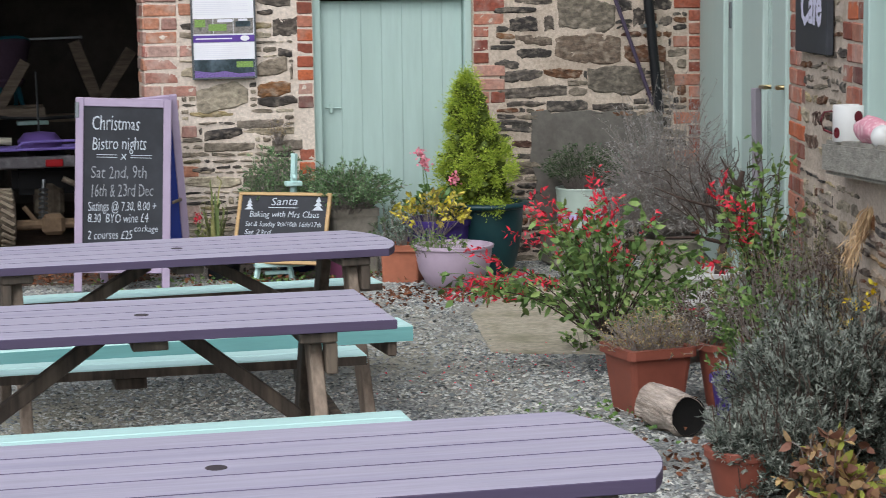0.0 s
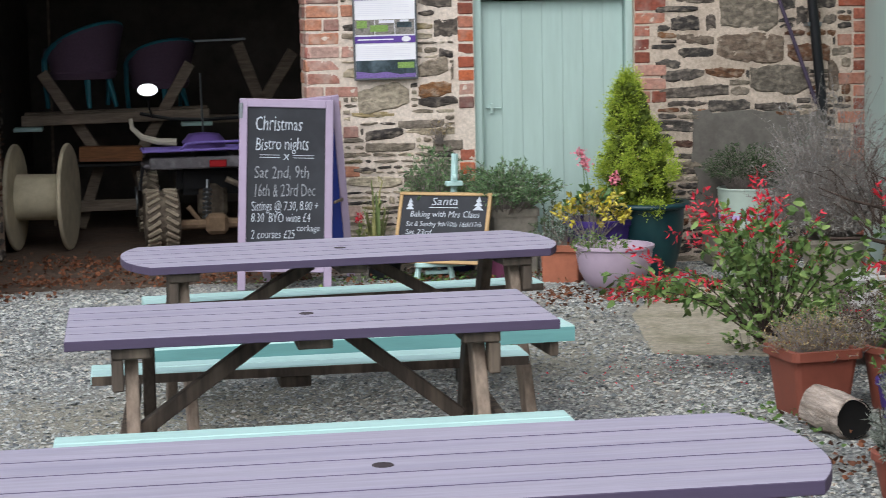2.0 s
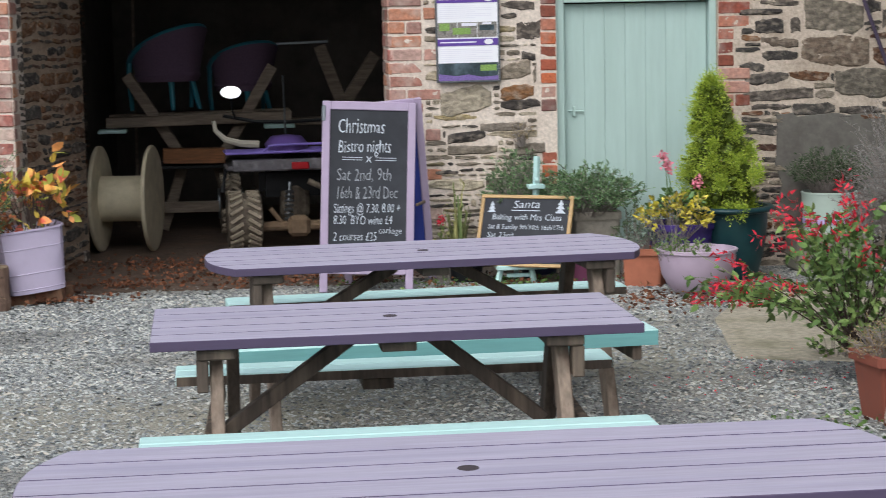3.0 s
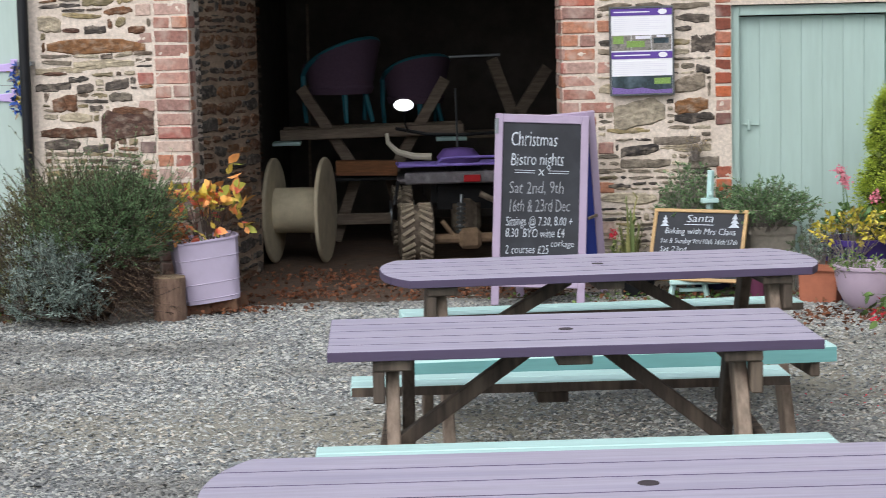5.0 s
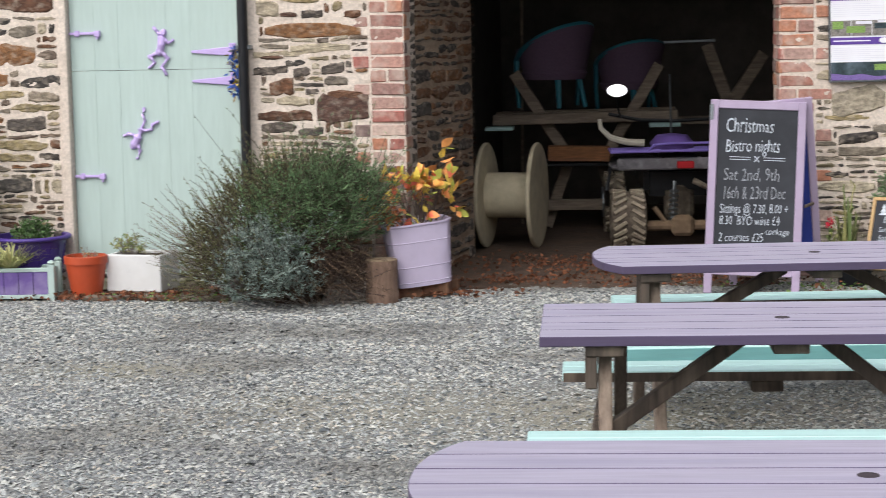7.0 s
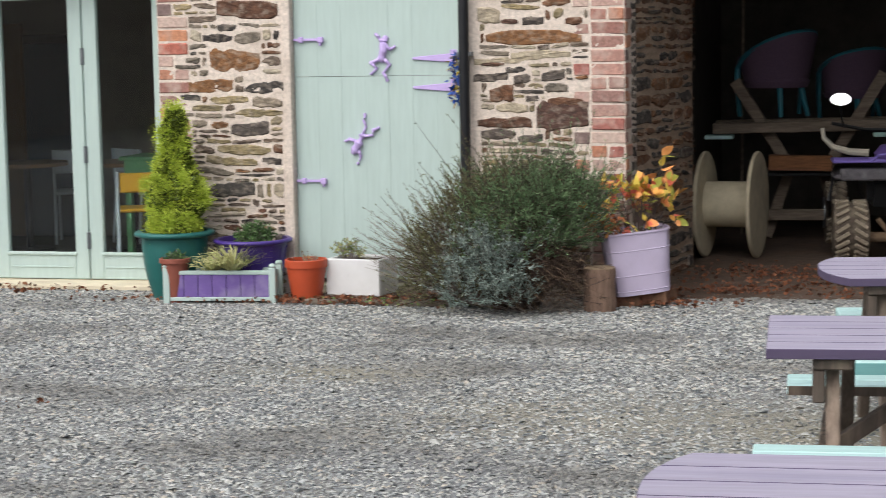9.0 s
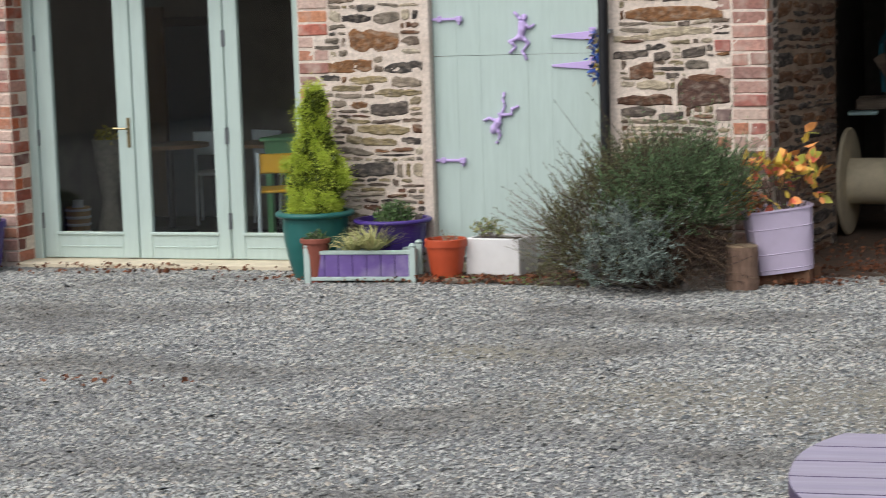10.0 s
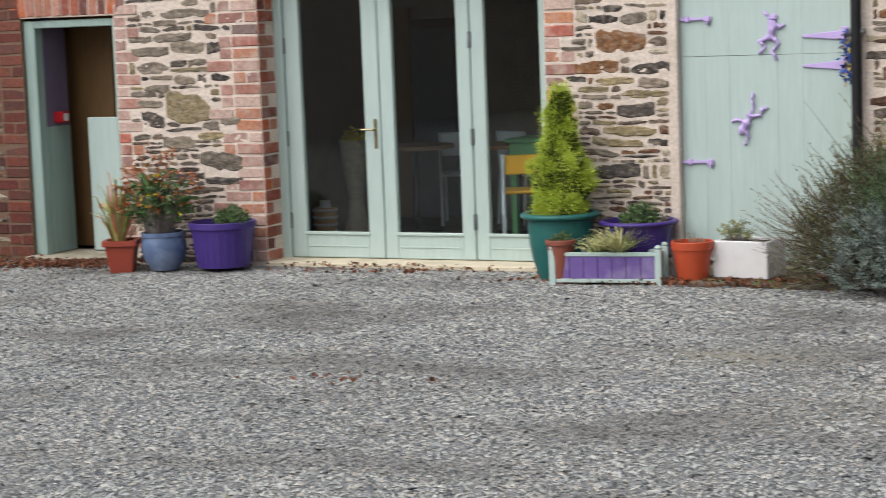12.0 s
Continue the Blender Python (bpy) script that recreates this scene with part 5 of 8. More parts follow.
for k, z in enumerate((0.28, -0.005)):
    part("purple_band", box(-PW + 0.012, PW - 0.012, 0.001, 0.004, z - 0.045, z), M_PRINT_PURPLE, sheet)
    part("logo", lathe([(0.0, 0.0), (0.03, 0.0), (0.03, 0.002), (0.0, 0.002)], 20, pose(PW - 0.075, 0.0, z - 0.022, 90), 0.6), M_PAPER, sheet)
    part("print_bar", box(-PW + 0.03, PW - 0.16, 0.0, 0.001, z - 0.026, z - 0.018), M_PAPER, sheet)
    for i in range(7):
        part("print_bar", box(-PW + 0.03, PW - (0.05 if i % 3 else 0.16), 0.003, 0.004, z - 0.07 - i * 0.013, z - 0.066 - i * 0.013), M_PRINT_GREY, sheet)
    if k == 0:
        for x0, x1, z0, z1, mt in ((-0.19, -0.12, 0.0, 0.05, M_PRINT_GREEN), (-0.1, 0.02, -0.025, 0.018, M_PRINT_GREEN), (-0.04, 0.06, 0.03, 0.05, M_PRINT_GREY), (0.08, 0.18, 0.0, 0.035, M_PHOTO_DARK), (0.1, 0.16, 0.038, 0.052, M_PRINT_GREY)):
            part("picture_patch", box(x0, x1, 0.0005, 0.0018, z + z0 - 0.23, z + z1 - 0.23), mt, sheet)
        for i in range(3):
            part("picture", box(-PW + 0.014 + i * 0.134, -PW + 0.014 + i * 0.134 + 0.13, 0.002, 0.004, z - 0.275, z - 0.175), M_PHOTO, sheet, "small garden photograph")
    else:
        part("picture", box(-PW + 0.014, PW - 0.014, 0.002, 0.004, -PH + 0.012, z - 0.16), M_PHOTO_DARK, sheet, "dark garden photograph with purple flowers")
        part("picture_bush", box(0.08, PW - 0.025, 0.0005, 0.0018, -PH + 0.075, -PH + 0.115, 0.0), M_PRINT_GREEN, sheet, "pale green shrub in the photograph")
        part("picture_bed", slab([(-PW + 0.015, 0), (PW - 0.015, 0), (PW - 0.015, 0.028), (0.09, 0.022), (0.0, 0.04), (-0.08, 0.03), (-PW + 0.015, 0.046)], -0.0018, -0.0005, 0, pose(0, 0, -PH + 0.0135, 90)), M_PRINT_FLOWER, sheet, "purple flower bed in the photograph")

cafe_sign = thing("hanging_sign", "black chalkboard sign lettered in chalk on the pier", "sign", WING @ pose(4.79, -0.03, 1.55))
cs = part("slate", box(-0.45, 0.42, -0.012, 0.02, 0.0, 0.72, 0.004), M_SLATE, cafe_sign)
writing(cs, "Café", pose(-0.29, -0.0135, 0.14), 0.56, 0.25, M_CHALK_LILAC, bold=0.007)

# ---- things in the barn ----
reel = thing("cable_reel", "cream painted wooden cable reel on the barn floor", "cable reel", pose(-0.73, 15.2, 0.012, 0, 0, -9))
for x in (-0.2, 0.2):
    part("flange", lathe([(0, -0.016), (0.395, -0.016), (0.405, -0.008), (0.405, 0.008), (0.395, 0.016), (0, 0.016)], 40, pose(x, 0, 0.405, 0, 90, 0)), M_CREAM, reel)
part("drum", lathe([(0, -0.184), (0.175, -0.184), (0.175, 0.184), (0, 0.184)], 32, pose(0, 0, 0.405, 0, 90, 0)), M_CREAM, reel, smooth=True)


def tyre(parent, m, r, w):
    """A fat tyre with raised tread blocks of its own and a steel rim."""
    prof = [(r * 0.5, -w * 0.42), (r * 0.72, -w * 0.5), (r * 0.93, -w * 0.47), (r * 0.97, -w * 0.3), (r * 0.98, 0), (r * 0.97, w * 0.3), (r * 0.93, w * 0.47), (r * 0.72, w * 0.5), (r * 0.5, w * 0.42)]
    t = part("tyre", lathe(prof, 32, pose(0, 0, 0, 0, 90, 0)), M_TYRE, parent, "muddy knobbly tyre")
    t.matrix_basis = m
    part("rim", lathe([(0, -0.06), (r * 0.3, -0.06), (r * 0.52, -0.1), (r * 0.52, 0.1), (r * 0.3, 0.06), (0, 0.06)], 24, pose(0, 0, 0, 0, 90, 0)), M_STEEL, t)
    block = bpy.data.meshes.new("tread_block")
    bm = box(-w * 0.2, w * 0.2, -0.013, 0.013, -0.02, 0.016, 0.003)
    bm.to_mesh(block)
    bm.free()
    block.materials.append(M_TREAD)
    for i in range(22):
        for k, (x, tilt) in enumerate(((-w * 0.25, 32), (w * 0.25, -32))):
            ob = new("tread_block", block)
            ob.parent = t
            ob.matrix_basis = Matrix.Rotation(2 * math.pi * i / 22 + k * 0.14, 4, "X") @ Matrix.Translation((x, 0, r * 0.985)) @ Matrix.Rotation(radians(tilt), 4, "Z")
    return t


quad = thing("quad_bike", "muddy quad bike with purple racks parked in the barn", "quad bike", pose(0.16, 15.15, 0.012, 0, 0, 3))
for x, y, r, w in ((0.0, 0.0, 0.215, 0.27), (0.86, 0.0, 0.215, 0.27), (-0.04, 1.15, 0.24, 0.18), (0.9, 1.15, 0.24, 0.18)):
    tyre(quad, pose(x, y, r), r, w)
part("body", merge(box(0.14, 0.72, 0.25, 1.2, 0.36, 0.6, 0.05, seg=2), box(0.3, 0.56, 0.1, 0.9, 0.6, 0.7, 0.04)), M_BLACK, quad, "black plastic bodywork")
part("seat", lathe([(0, 0), (0.16, 0.0), (0.17, 0.04), (0.12, 0.1), (0, 0.115)], 24, pose(0.36, 0.25, 0.735), 1.6), M_PURPLE_SEAT, quad, "purple seat", True)
part("mudguard", box(-0.13, 1.0, -0.06, 0.32, 0.6, 0.63, 0.012), M_GREYPLASTIC, quad, "scuffed grey mudguard")
part("rear_panel", box(-0.08, 0.95, -0.07, -0.03, 0.59, 0.68, 0.01), M_GREYPLASTIC, quad)
part("tail_lamp", box(0.37, 0.5, -0.095, -0.07, 0.6, 0.655, 0.006), M_RED, quad, "red tail lamp")
for y in (-0.04, 0.06, 0.18, 0.3):
    part("rack_bar", tube([(-0.12, y, 0.73), (0.98, y, 0.735)], 0.011, 8), M_RACK, quad, "purple rack bar")
part("rack_rail", tube([(-0.12, -0.04, 0.73), (-0.12, 0.32, 0.73)], 0.012, 8), M_RACK, quad)
part("rack_loop", tube([(0.16, -0.04, 0.735), (0.2, -0.05, 0.78), (0.3, -0.05, 0.79), (0.9, -0.05, 0.79), (0.95, -0.04, 0.735)], 0.011, 8), M_RACK, quad)
part("handlebar", tube([(-0.1, 0.75, 0.98), (0.15, 0.72, 0.93), (0.43, 0.7, 0.92), (0.75, 0.72, 0.93), (0.95, 0.75, 0.98)], 0.014, 8), M_BLACK, quad)
part("horn_guard", tube([(-0.2, 0.2, 0.97), (-0.19, 0.18, 0.9), (-0.12, 0.15, 0.83), (0.0, 0.13, 0.795), (0.14, 0.12, 0.785)], 0.016, 8, 1.9), M_BONE, quad, "pale curved guard", True)
mirror = part("mirror", lathe([(0, -0.012), (0.078, -0.012), (0.085, 0), (0.079, 0.012), (0, 0.012)], 24, pose(-0.045, 0.5, 1.175, 78), 0.62), M_MIRROR, quad, "bright oval mirror")
part("mirror_stalk", tube([(-0.045, 0.51, 1.14), (-0.03, 0.6, 1.02), (0.0, 0.72, 0.95)], 0.008, 6), M_BLACK, quad)
part("whip_aerial", tube([(0.37, 0.4, 0.7), (0.36, 0.4, 1.3)], 0.009, 6), M_STEEL, quad)
part("rear_axle", merge(tube([(0.1, 0.0, 0.16), (0.8, 0.0, 0.16)], 0.04, 10), box(0.33, 0.5, -0.08, 0.08, 0.08, 0.24, 0.03)), M_MUD, quad, "mud caked axle")
shock = [lathe([(0.03, i * 0.035), (0.038, i * 0.035 + 0.012), (0.03, i * 0.035 + 0.024)], 12) for i in range(7)]
sb = merge(*shock, tube([(0, 0, -0.05), (0, 0, 0.3)], 0.014, 8))
bmesh.ops.transform(sb, matrix=pose(0.34, 0.0, 0.2, -8, 4, 0), verts=sb.verts)
part("shock_absorber", sb, M_STEEL, quad)
part("engine_block", lathe([(0, 0), (0.1, 0), (0.12, 0.04), (0.12, 0.22), (0.09, 0.27), (0, 0.27)], 14, pose(0.42, 0.34, 0.18)), M_TYRE, quad, "mud caked engine")
part("exhaust", tube([(0.62, 0.02, 0.22), (0.66, 0.0, 0.42), (0.5, 0.02, 0.5)], 0.025, 8), M_TYRE, quad)
part("swing_arm", tube([(0.2, -0.02, 0.3), (0.3, 0.0, 0.17), (0.6, 0.0, 0.15), (0.7, -0.02, 0.28)], 0.02, 8), M_MUD, quad, "muddy swing arm")
part("frame_tube", tube([(-0.13, -0.04, 0.62), (-0.16, -0.03, 0.45), (-0.14, 0.3, 0.3)], 0.018, 8), M_BLACK, quad)

# upturned table frames and chairs stored behind
def stored_frame(name, m, label, beams, category="picnic table"):
    t = thing(name, label, category, m)
    for nm, p, q, w, h, mt in beams:
        part(nm, beam(p, q, w, h, 0.005), mt, t)
    return t


stored_frame("stored_table", pose(0, 16.2, 0.012), "weathered timber table frame stacked in the barn", [
    ("plank", (-0.92, 0, 0.93), (0.58, 0, 0.95), 0.1, 0.085, M_GREY_WOOD), ("plank", (-0.92, 0.5, 0.93), (0.58, 0.5, 0.95), 0.1, 0.085, M_GREY_WOOD),
    ("board", (-0.47, -0.1, 0.66), (0.03, -0.1, 0.65), 0.14, 0.12, M_RUST_WOOD), ("leg", (-0.75, 0.1, 1.31), (-0.3, 0.1, 0.6), 0.07, 0.09, M_GREY_WOOD),
    ("leg", (0.44, 0.1, 1.36), (0.0, 0.1, 0.62), 0.07, 0.09, M_GREY_WOOD), ("leg", (-0.5, 0.3, 0.02), (-0.3, 0.3, 0.6), 0.06, 0.09, M_GREY_WOOD), ("leg", (0.1, 0.3, 0.02), (-0.05, 0.3, 0.6), 0.06, 0.09, M_GREY_WOOD),
    ("rail", (-0.62, 0.2, 0.21), (0.3, 0.2, 0.21), 0.05, 0.09, M_GREY_WOOD), ("shelf", (-0.6, 0.2, 0.56), (0.6, 0.2, 0.56), 0.5, 0.03, M_BLACK),
    ("post", (-0.85, 0.5, 0.0), (-0.85, 0.5, 0.93), 0.07, 0.07, M_GREY_WOOD), ("post", (0.5, 0.5, 0.0), (0.5, 0.5, 0.93), 0.07, 0.07, M_GREY_WOOD),
    ("bench", (-0.98, -0.05, 0.865), (-0.75, -0.05, 0.865), 0.2, 0.03, M_MINT), ("bench", (0.35, -0.05, 0.875), (0.6, -0.05, 0.875), 0.2, 0.03, M_MINT)])
stored_frame("stored_table", pose(0, 17.0, 0.012), "weathered timber table frame standing on end in the barn", [
    ("leg", (0.86, 0, 1.5), (1.08, 0, 0.9), 0.08, 0.1, M_GREY_WOOD), ("leg", (1.34, 0, 1.42), (1.0, 0, 0.9), 0.08, 0.1, M_GREY_WOOD), ("plank", (0.55, 0.05, 0.86), (1.5, 0.05, 0.86), 0.2, 0.06, M_GREY_WOOD),
    ("post", (0.7, 0.05, 0.0), (0.7, 0.05, 0.84), 0.08, 0.08, M_GREY_WOOD), ("post", (1.4, 0.05, 0.0), (1.4, 0.05, 0.84), 0.08, 0.08, M_GREY_WOOD), ("rail", (0.5, 0.3, 1.52), (0.95, 0.3, 1.53), 0.03, 0.025, M_STEEL), ("post", (0.6, 0.3, 0.0), (0.6, 0.3, 1.5), 0.04, 0.04, M_GREY_WOOD)])


def tub_chair(m, label, rise=0.0):
    """A tub chair: curved upholstered back, piped rim, four splayed legs."""
    t = thing("tub_chair", label, "chair", m, "tub chairs stored in the barn")
    n, bm, rows = 22, bmesh.new(), []
    for k, (r, z) in enumerate(((0.24, 0.26), (0.29, 0.5), (0.31, 0.62), (0.27, 0.62), (0.24, 0.5), (0.2, 0.3))):
        row = []
        for i in range(n):
            a = radians(-20 + 220 * i / (n - 1))
            drop = 0.19 * max(0, abs(i / (n - 1) - 0.5) * 2) ** 2 if z > 0.5 else 0
            row.append(bm.verts.new((r * math.cos(a), r * math.sin(a) * 0.95, z - drop - rise * (math.cos(a + radians(34)) + 0.2) * max(0.0, (z - 0.3) / 0.32))))
        rows.append(row)
    for a, b in zip(rows, rows[1:]):
        for i in range(n - 1):
            bm.faces.new((a[i], a[i + 1], b[i + 1], b[i]))
    for i in (0, n - 1):
        bm.faces.new([r[i] for r in rows])
    bmesh.ops.recalc_face_normals(bm, faces=bm.faces[:])
    rim = [(0.29 * math.cos(radians(-20 + 220 * i / (n - 1))), 0.29 * 0.95 * math.sin(radians(-20 + 220 * i / (n - 1))), 0.625 - 0.19 * (abs(i / (n - 1) - 0.5) * 2) ** 2 - rise * (math.cos(radians(14 + 220 * i / (n - 1))) + 0.2)) for i in range(n)]
    part("backrest", bm, M_PURPLE_FABRIC, t, "dull purple upholstered back", True)
    part("rim", tube(rim, 0.02, 8), M_TEAL_PAINT, t, "teal painted rim", True)
    part("seat", lathe([(0, 0.22), (0.23, 0.22), (0.25, 0.27), (0.22, 0.31), (0, 0.32)], 28), M_PURPLE_FABRIC, t, "dull purple seat", True)
    for a in (65, 125):
        x, y = math.cos(radians(a)), math.sin(radians(a))
        part("leg", tube([(0.19 * x, 0.19 * y, 0.24), (0.25 * x, 0.25 * y, 0.0)], 0.024, 8, 0.7), M_TEAL_PAINT, t, "teal painted leg")
    for x, y, z in (rim[0], rim[-1]):
        part("arm_post", tube([(x, y, z), (x * 1.02, y * 0.98, 0.24), (x * 0.95, y * 0.95, 0.0)], 0.022, 8, 0.75), M_TEAL_PAINT, t, "teal painted arm post and leg")
    return t


tub_chair(pose(-0.42, 16.45, 1.03, 0, 0, 214) @ Matrix.Diagonal((1.1, 1.1, 1.05, 1)), "purple tub chair with teal legs stored on the table", 0.05)
tub_chair(pose(0.2, 16.95, 0.93, 0, 0, 214), "purple tub chair with a dark back stored on the table")
part_pole = thing("pole", "thin pale pole standing in the barn", "pole", pose(-0.72, 16.9, 0.012))
part("shaft", tube([(0, 0, 0), (0.02, 0, 2.0)], 0.012, 8), M_GREY_WOOD, part_pole)

# inside, behind the glazed doors
yc = thing("cafe_chair", "yellow backed chair with pale metal legs", "chair", LEFT @ pose(-5.25, 1.22, 0.03, 0, 0, 205))
part("backrest", box(-0.19, 0.19, 0.17, 0.19, 0.57, 0.72, 0.01), M_YELLOW, yc, "yellow back panel")
part("seat", box(-0.19, 0.19, -0.2, 0.19, 0.42, 0.445, 0.01), M_YELLOW, yc, "yellow seat")
for x in (-0.19, 0.19):
    part("leg", tube([(x, 0.2, 0.73), (x, 0.19, 0.44), (x, 0.22, 0.0)], 0.013, 8), M_PALE_METAL, yc)
    part("leg", tube([(x, -0.18, 0.43), (x, -0.2, 0.0)], 0.013, 8), M_PALE_METAL, yc)
gp = thing("green_table", "green painted table with a deep apron inside the room", "table", LEFT @ pose(-4.95, 1.85, 0.03))
part("tabletop", box(-0.68, 0.6, -0.2, 0.3, 0.77, 0.8, 0.006), M_GREEN_PAINT, gp)
part("apron", box(-0.65, 0.57, -0.17, -0.14, 0.6, 0.77, 0.004), M_GREEN_PAINT, gp)
for x in (-0.63, 0.55):
    for y in (-0.12, 0.26):
        part("leg", box(x - 0.025, x + 0.025, y - 0.025, y + 0.025, 0, 0.77, 0.004), M_GREEN_PAINT, gp)
for x, y, r in ((-6.62, 2.05, 0.33), (-5.75, 2.2, 0.35)):
    tb = thing("cafe_table", "small dark round table inside the room", "table", LEFT @ pose(x, y, 0.03), "tables inside")
    part("tabletop", lathe([(0, 0.7), (r, 0.7), (r, 0.73), (0, 0.73)], 28), M_OAK, tb)
    part("pedestal", tube([(0, 0, 0.02), (0, 0, 0.7)], 0.03, 10), M_BLACK, tb)
    part("foot", lathe([(0, 0), (0.22, 0), (0.2, 0.025), (0, 0.03)], 24), M_BLACK, tb)
inner = thing("inner_door", "dim blue-grey door in the back wall of the room", "door", LEFT, kind="structure")
part("leaf", box(-7.17, -6.8, 3.16, 3.197, 0.03, 1.72, 0.004), M_SLATE_BLUE, inner)
part("jamb", box(-7.4, -7.175, 3.12, 3.197, 0.03, 1.9, 0.006), M_OAK, inner, "tan timber jamb")
part("head", box(-7.17, -6.74, 3.14, 3.197, 1.72, 1.8, 0.006), M_BLACK, inner)
part("jamb", box(-6.798, -6.74, 3.14, 3.197, 0.03, 1.72, 0.006), M_SLATE_BLUE, inner)
urn = thing("urn_planter", "pale grey footed urn planter with a small plant", "urn", LEFT @ pose(-6.9, 1.5, 0.03))
part("body", lathe([(0, 0), (0.12, 0), (0.115, 0.03), (0.075, 0.2), (0.055, 0.34), (0.065, 0.38), (0.09, 0.55), (0.115, 0.8), (0.12, 0.81), (0.105, 0.81), (0.09, 0.7), (0, 0.7)], 28), M_STONEPOT, urn, smooth=True)
bk = thing("wicker_basket", "pale wicker basket behind the glass", "basket", LEFT @ pose(-7.25, 1.6, 0.03) @ Matrix.Diagonal((1.2, 1.2, 1.2, 1)))
part("body", lathe([(0, 0), (0.07, 0), (0.08, 0.1), (0.085, 0.2), (0.08, 0.21), (0.075, 0.1), (0.06, 0.02), (0, 0.02)], 20), M_PINE, bk)
for i in range(4):
    part("band", lathe([(0.079 + i * 0.0015, 0.03 + i * 0.05), (0.087 + i * 0.0015, 0.04 + i * 0.05), (0.079 + i * 0.0015, 0.05 + i * 0.05)], 20), M_WHITE, bk)
jar = thing("jar", "white jar standing in the basket", "jar", LEFT @ pose(-7.25, 1.6, 0.06) @ Matrix.Diagonal((1.2, 1.2, 1.2, 1)))
part("body", lathe([(0, 0), (0.045, 0), (0.05, 0.16), (0.035, 0.2), (0.035, 0.23), (0, 0.23)], 20), M_WHITE, jar)
for x, y, a in ((-6.5, 2.75, 200), (-5.9, 2.8, 150)):
    wc = thing("cafe_chair", "pale metal chair inside the room", "chair", LEFT @ pose(x, y, 0.03, 0, 0, a))
    part("seat", box(-0.19, 0.19, -0.2, 0.19, 0.42, 0.445, 0.01), M_PALE_METAL, wc)
    part("backrest", box(-0.19, 0.19, 0.17, 0.19, 0.6, 0.8, 0.01), M_PALE_METAL, wc)
    for lx in (-0.18, 0.18):
        part("leg", tube([(lx, 0.2, 0.8), (lx, 0.18, 0.44), (lx, 0.22, 0.0)], 0.012, 8), M_PALE_METAL, wc)
        part("leg", tube([(lx, -0.18, 0.43), (lx, -0.2, 0.0)], 0.012, 8), M_PALE_METAL, wc)

# ---- plants: tools ----
def twigs(paths, r0, r1=None):
    """Thin three-sided stems along paths (n, k, 3)."""
    P = np.asarray(paths, float)
    n, k, _ = P.shape
    r1 = r0 * 0.4 if r1 is None else r1
    D = np.gradient(P, axis=1)
    D /= np.linalg.norm(D, axis=2)[:, :, None] + 1e-9
    ref = np.where(np.abs(D[:, :, 2:3]) < 0.9, np.array([0, 0, 1.0]), np.array([1.0, 0, 0]))
    U = np.cross(D, ref)
    U /= np.linalg.norm(U, axis=2)[:, :, None] + 1e-9
    W = np.cross(D, U)
    r = np.linspace(r0, r1, k)[None, :, None]
    V = np.stack([P + r * (math.cos(a) * U + math.sin(a) * W) for a in (0, 2.094, 4.189)], 2).reshape(-1, 3)
    Fc = []
    base = np.arange(n) * k * 3
    for j in range(k - 1):
        for i in range(3):
            a, b = j * 3 + i, j * 3 + (i + 1) % 3
            Fc.append(np.stack([base + a, base + b, base + b + 3, base + a + 3], 1))
    return (V.tolist(), np.concatenate(Fc).tolist())


def shoots(rng, n, base_r, height, reach, k=6, lean=(0, 0), bend=0.35, up=1.0, hmin=0.5, squash=1.0):
    """Stems from a small base that fan out and curve; (n, k, 3)."""
    a = rng.uniform(0, 2 * np.pi, n)
    q = np.sqrt(rng.uniform(0, 1, n))
    out = np.stack([np.cos(a) * q, np.sin(a) * q * squash], 1)
    h = height * rng.uniform(hmin, 1.0, n) * (1 - 0.45 * q ** 2 * up)
    t = np.linspace(0, 1, k)[None, :, None]
    B = np.concatenate([out * base_r, np.zeros((n, 1))], 1)[:, None]
    E = np.concatenate([out * reach + np.array(lean) * h[:, None], h[:, None]], 1)[:, None]
    mid = B * 0.3 + E * 0.7 + np.concatenate([np.zeros((n, 1, 2)), (h * bend)[:, None, None]], 2)
    P = (1 - t) ** 2 * B + 2 * t * (1 - t) * mid + t ** 2 * E
    return P + rng.normal(0, 0.012, P.shape) * t


def dome(rng, n, rx, ry, h, k=6, base=0.45, inner=0.55, low=-0.05, bend=0.15, power=2.0):
    """Stems from a broad base that end over a rounded crown; (n, k, 3)."""
    a = rng.uniform(0, 2 * np.pi, n)
    sz = rng.uniform(low, 1, n)
    sr = (1 - np.clip(sz, 0, 1) ** power) ** (1 / power)
    f = rng.uniform(inner, 1.0, n) * (1 + 0.12 * np.sin(a * 3 + 1.3) * np.cos(sz * 5 + a * 2))
    E = np.stack([rx * sr * np.cos(a) * f, ry * sr * np.sin(a) * f, np.maximum(h * sz * f, 0.04)], 1)[:, None]
    B = np.stack([rx * base * sr * np.cos(a), ry * base * sr * np.sin(a), 0 * a], 1)[:, None]
    t = np.linspace(0, 1, k)[None, :, None]
    M = B * 0.45 + E * 0.55 + np.stack([0 * a, 0 * a, h * bend + 0 * a], 1)[:, None]
    P = (1 - t) ** 2 * B + 2 * t * (1 - t) * M + t ** 2 * E
    return P + rng.normal(0, 0.01, P.shape) * t


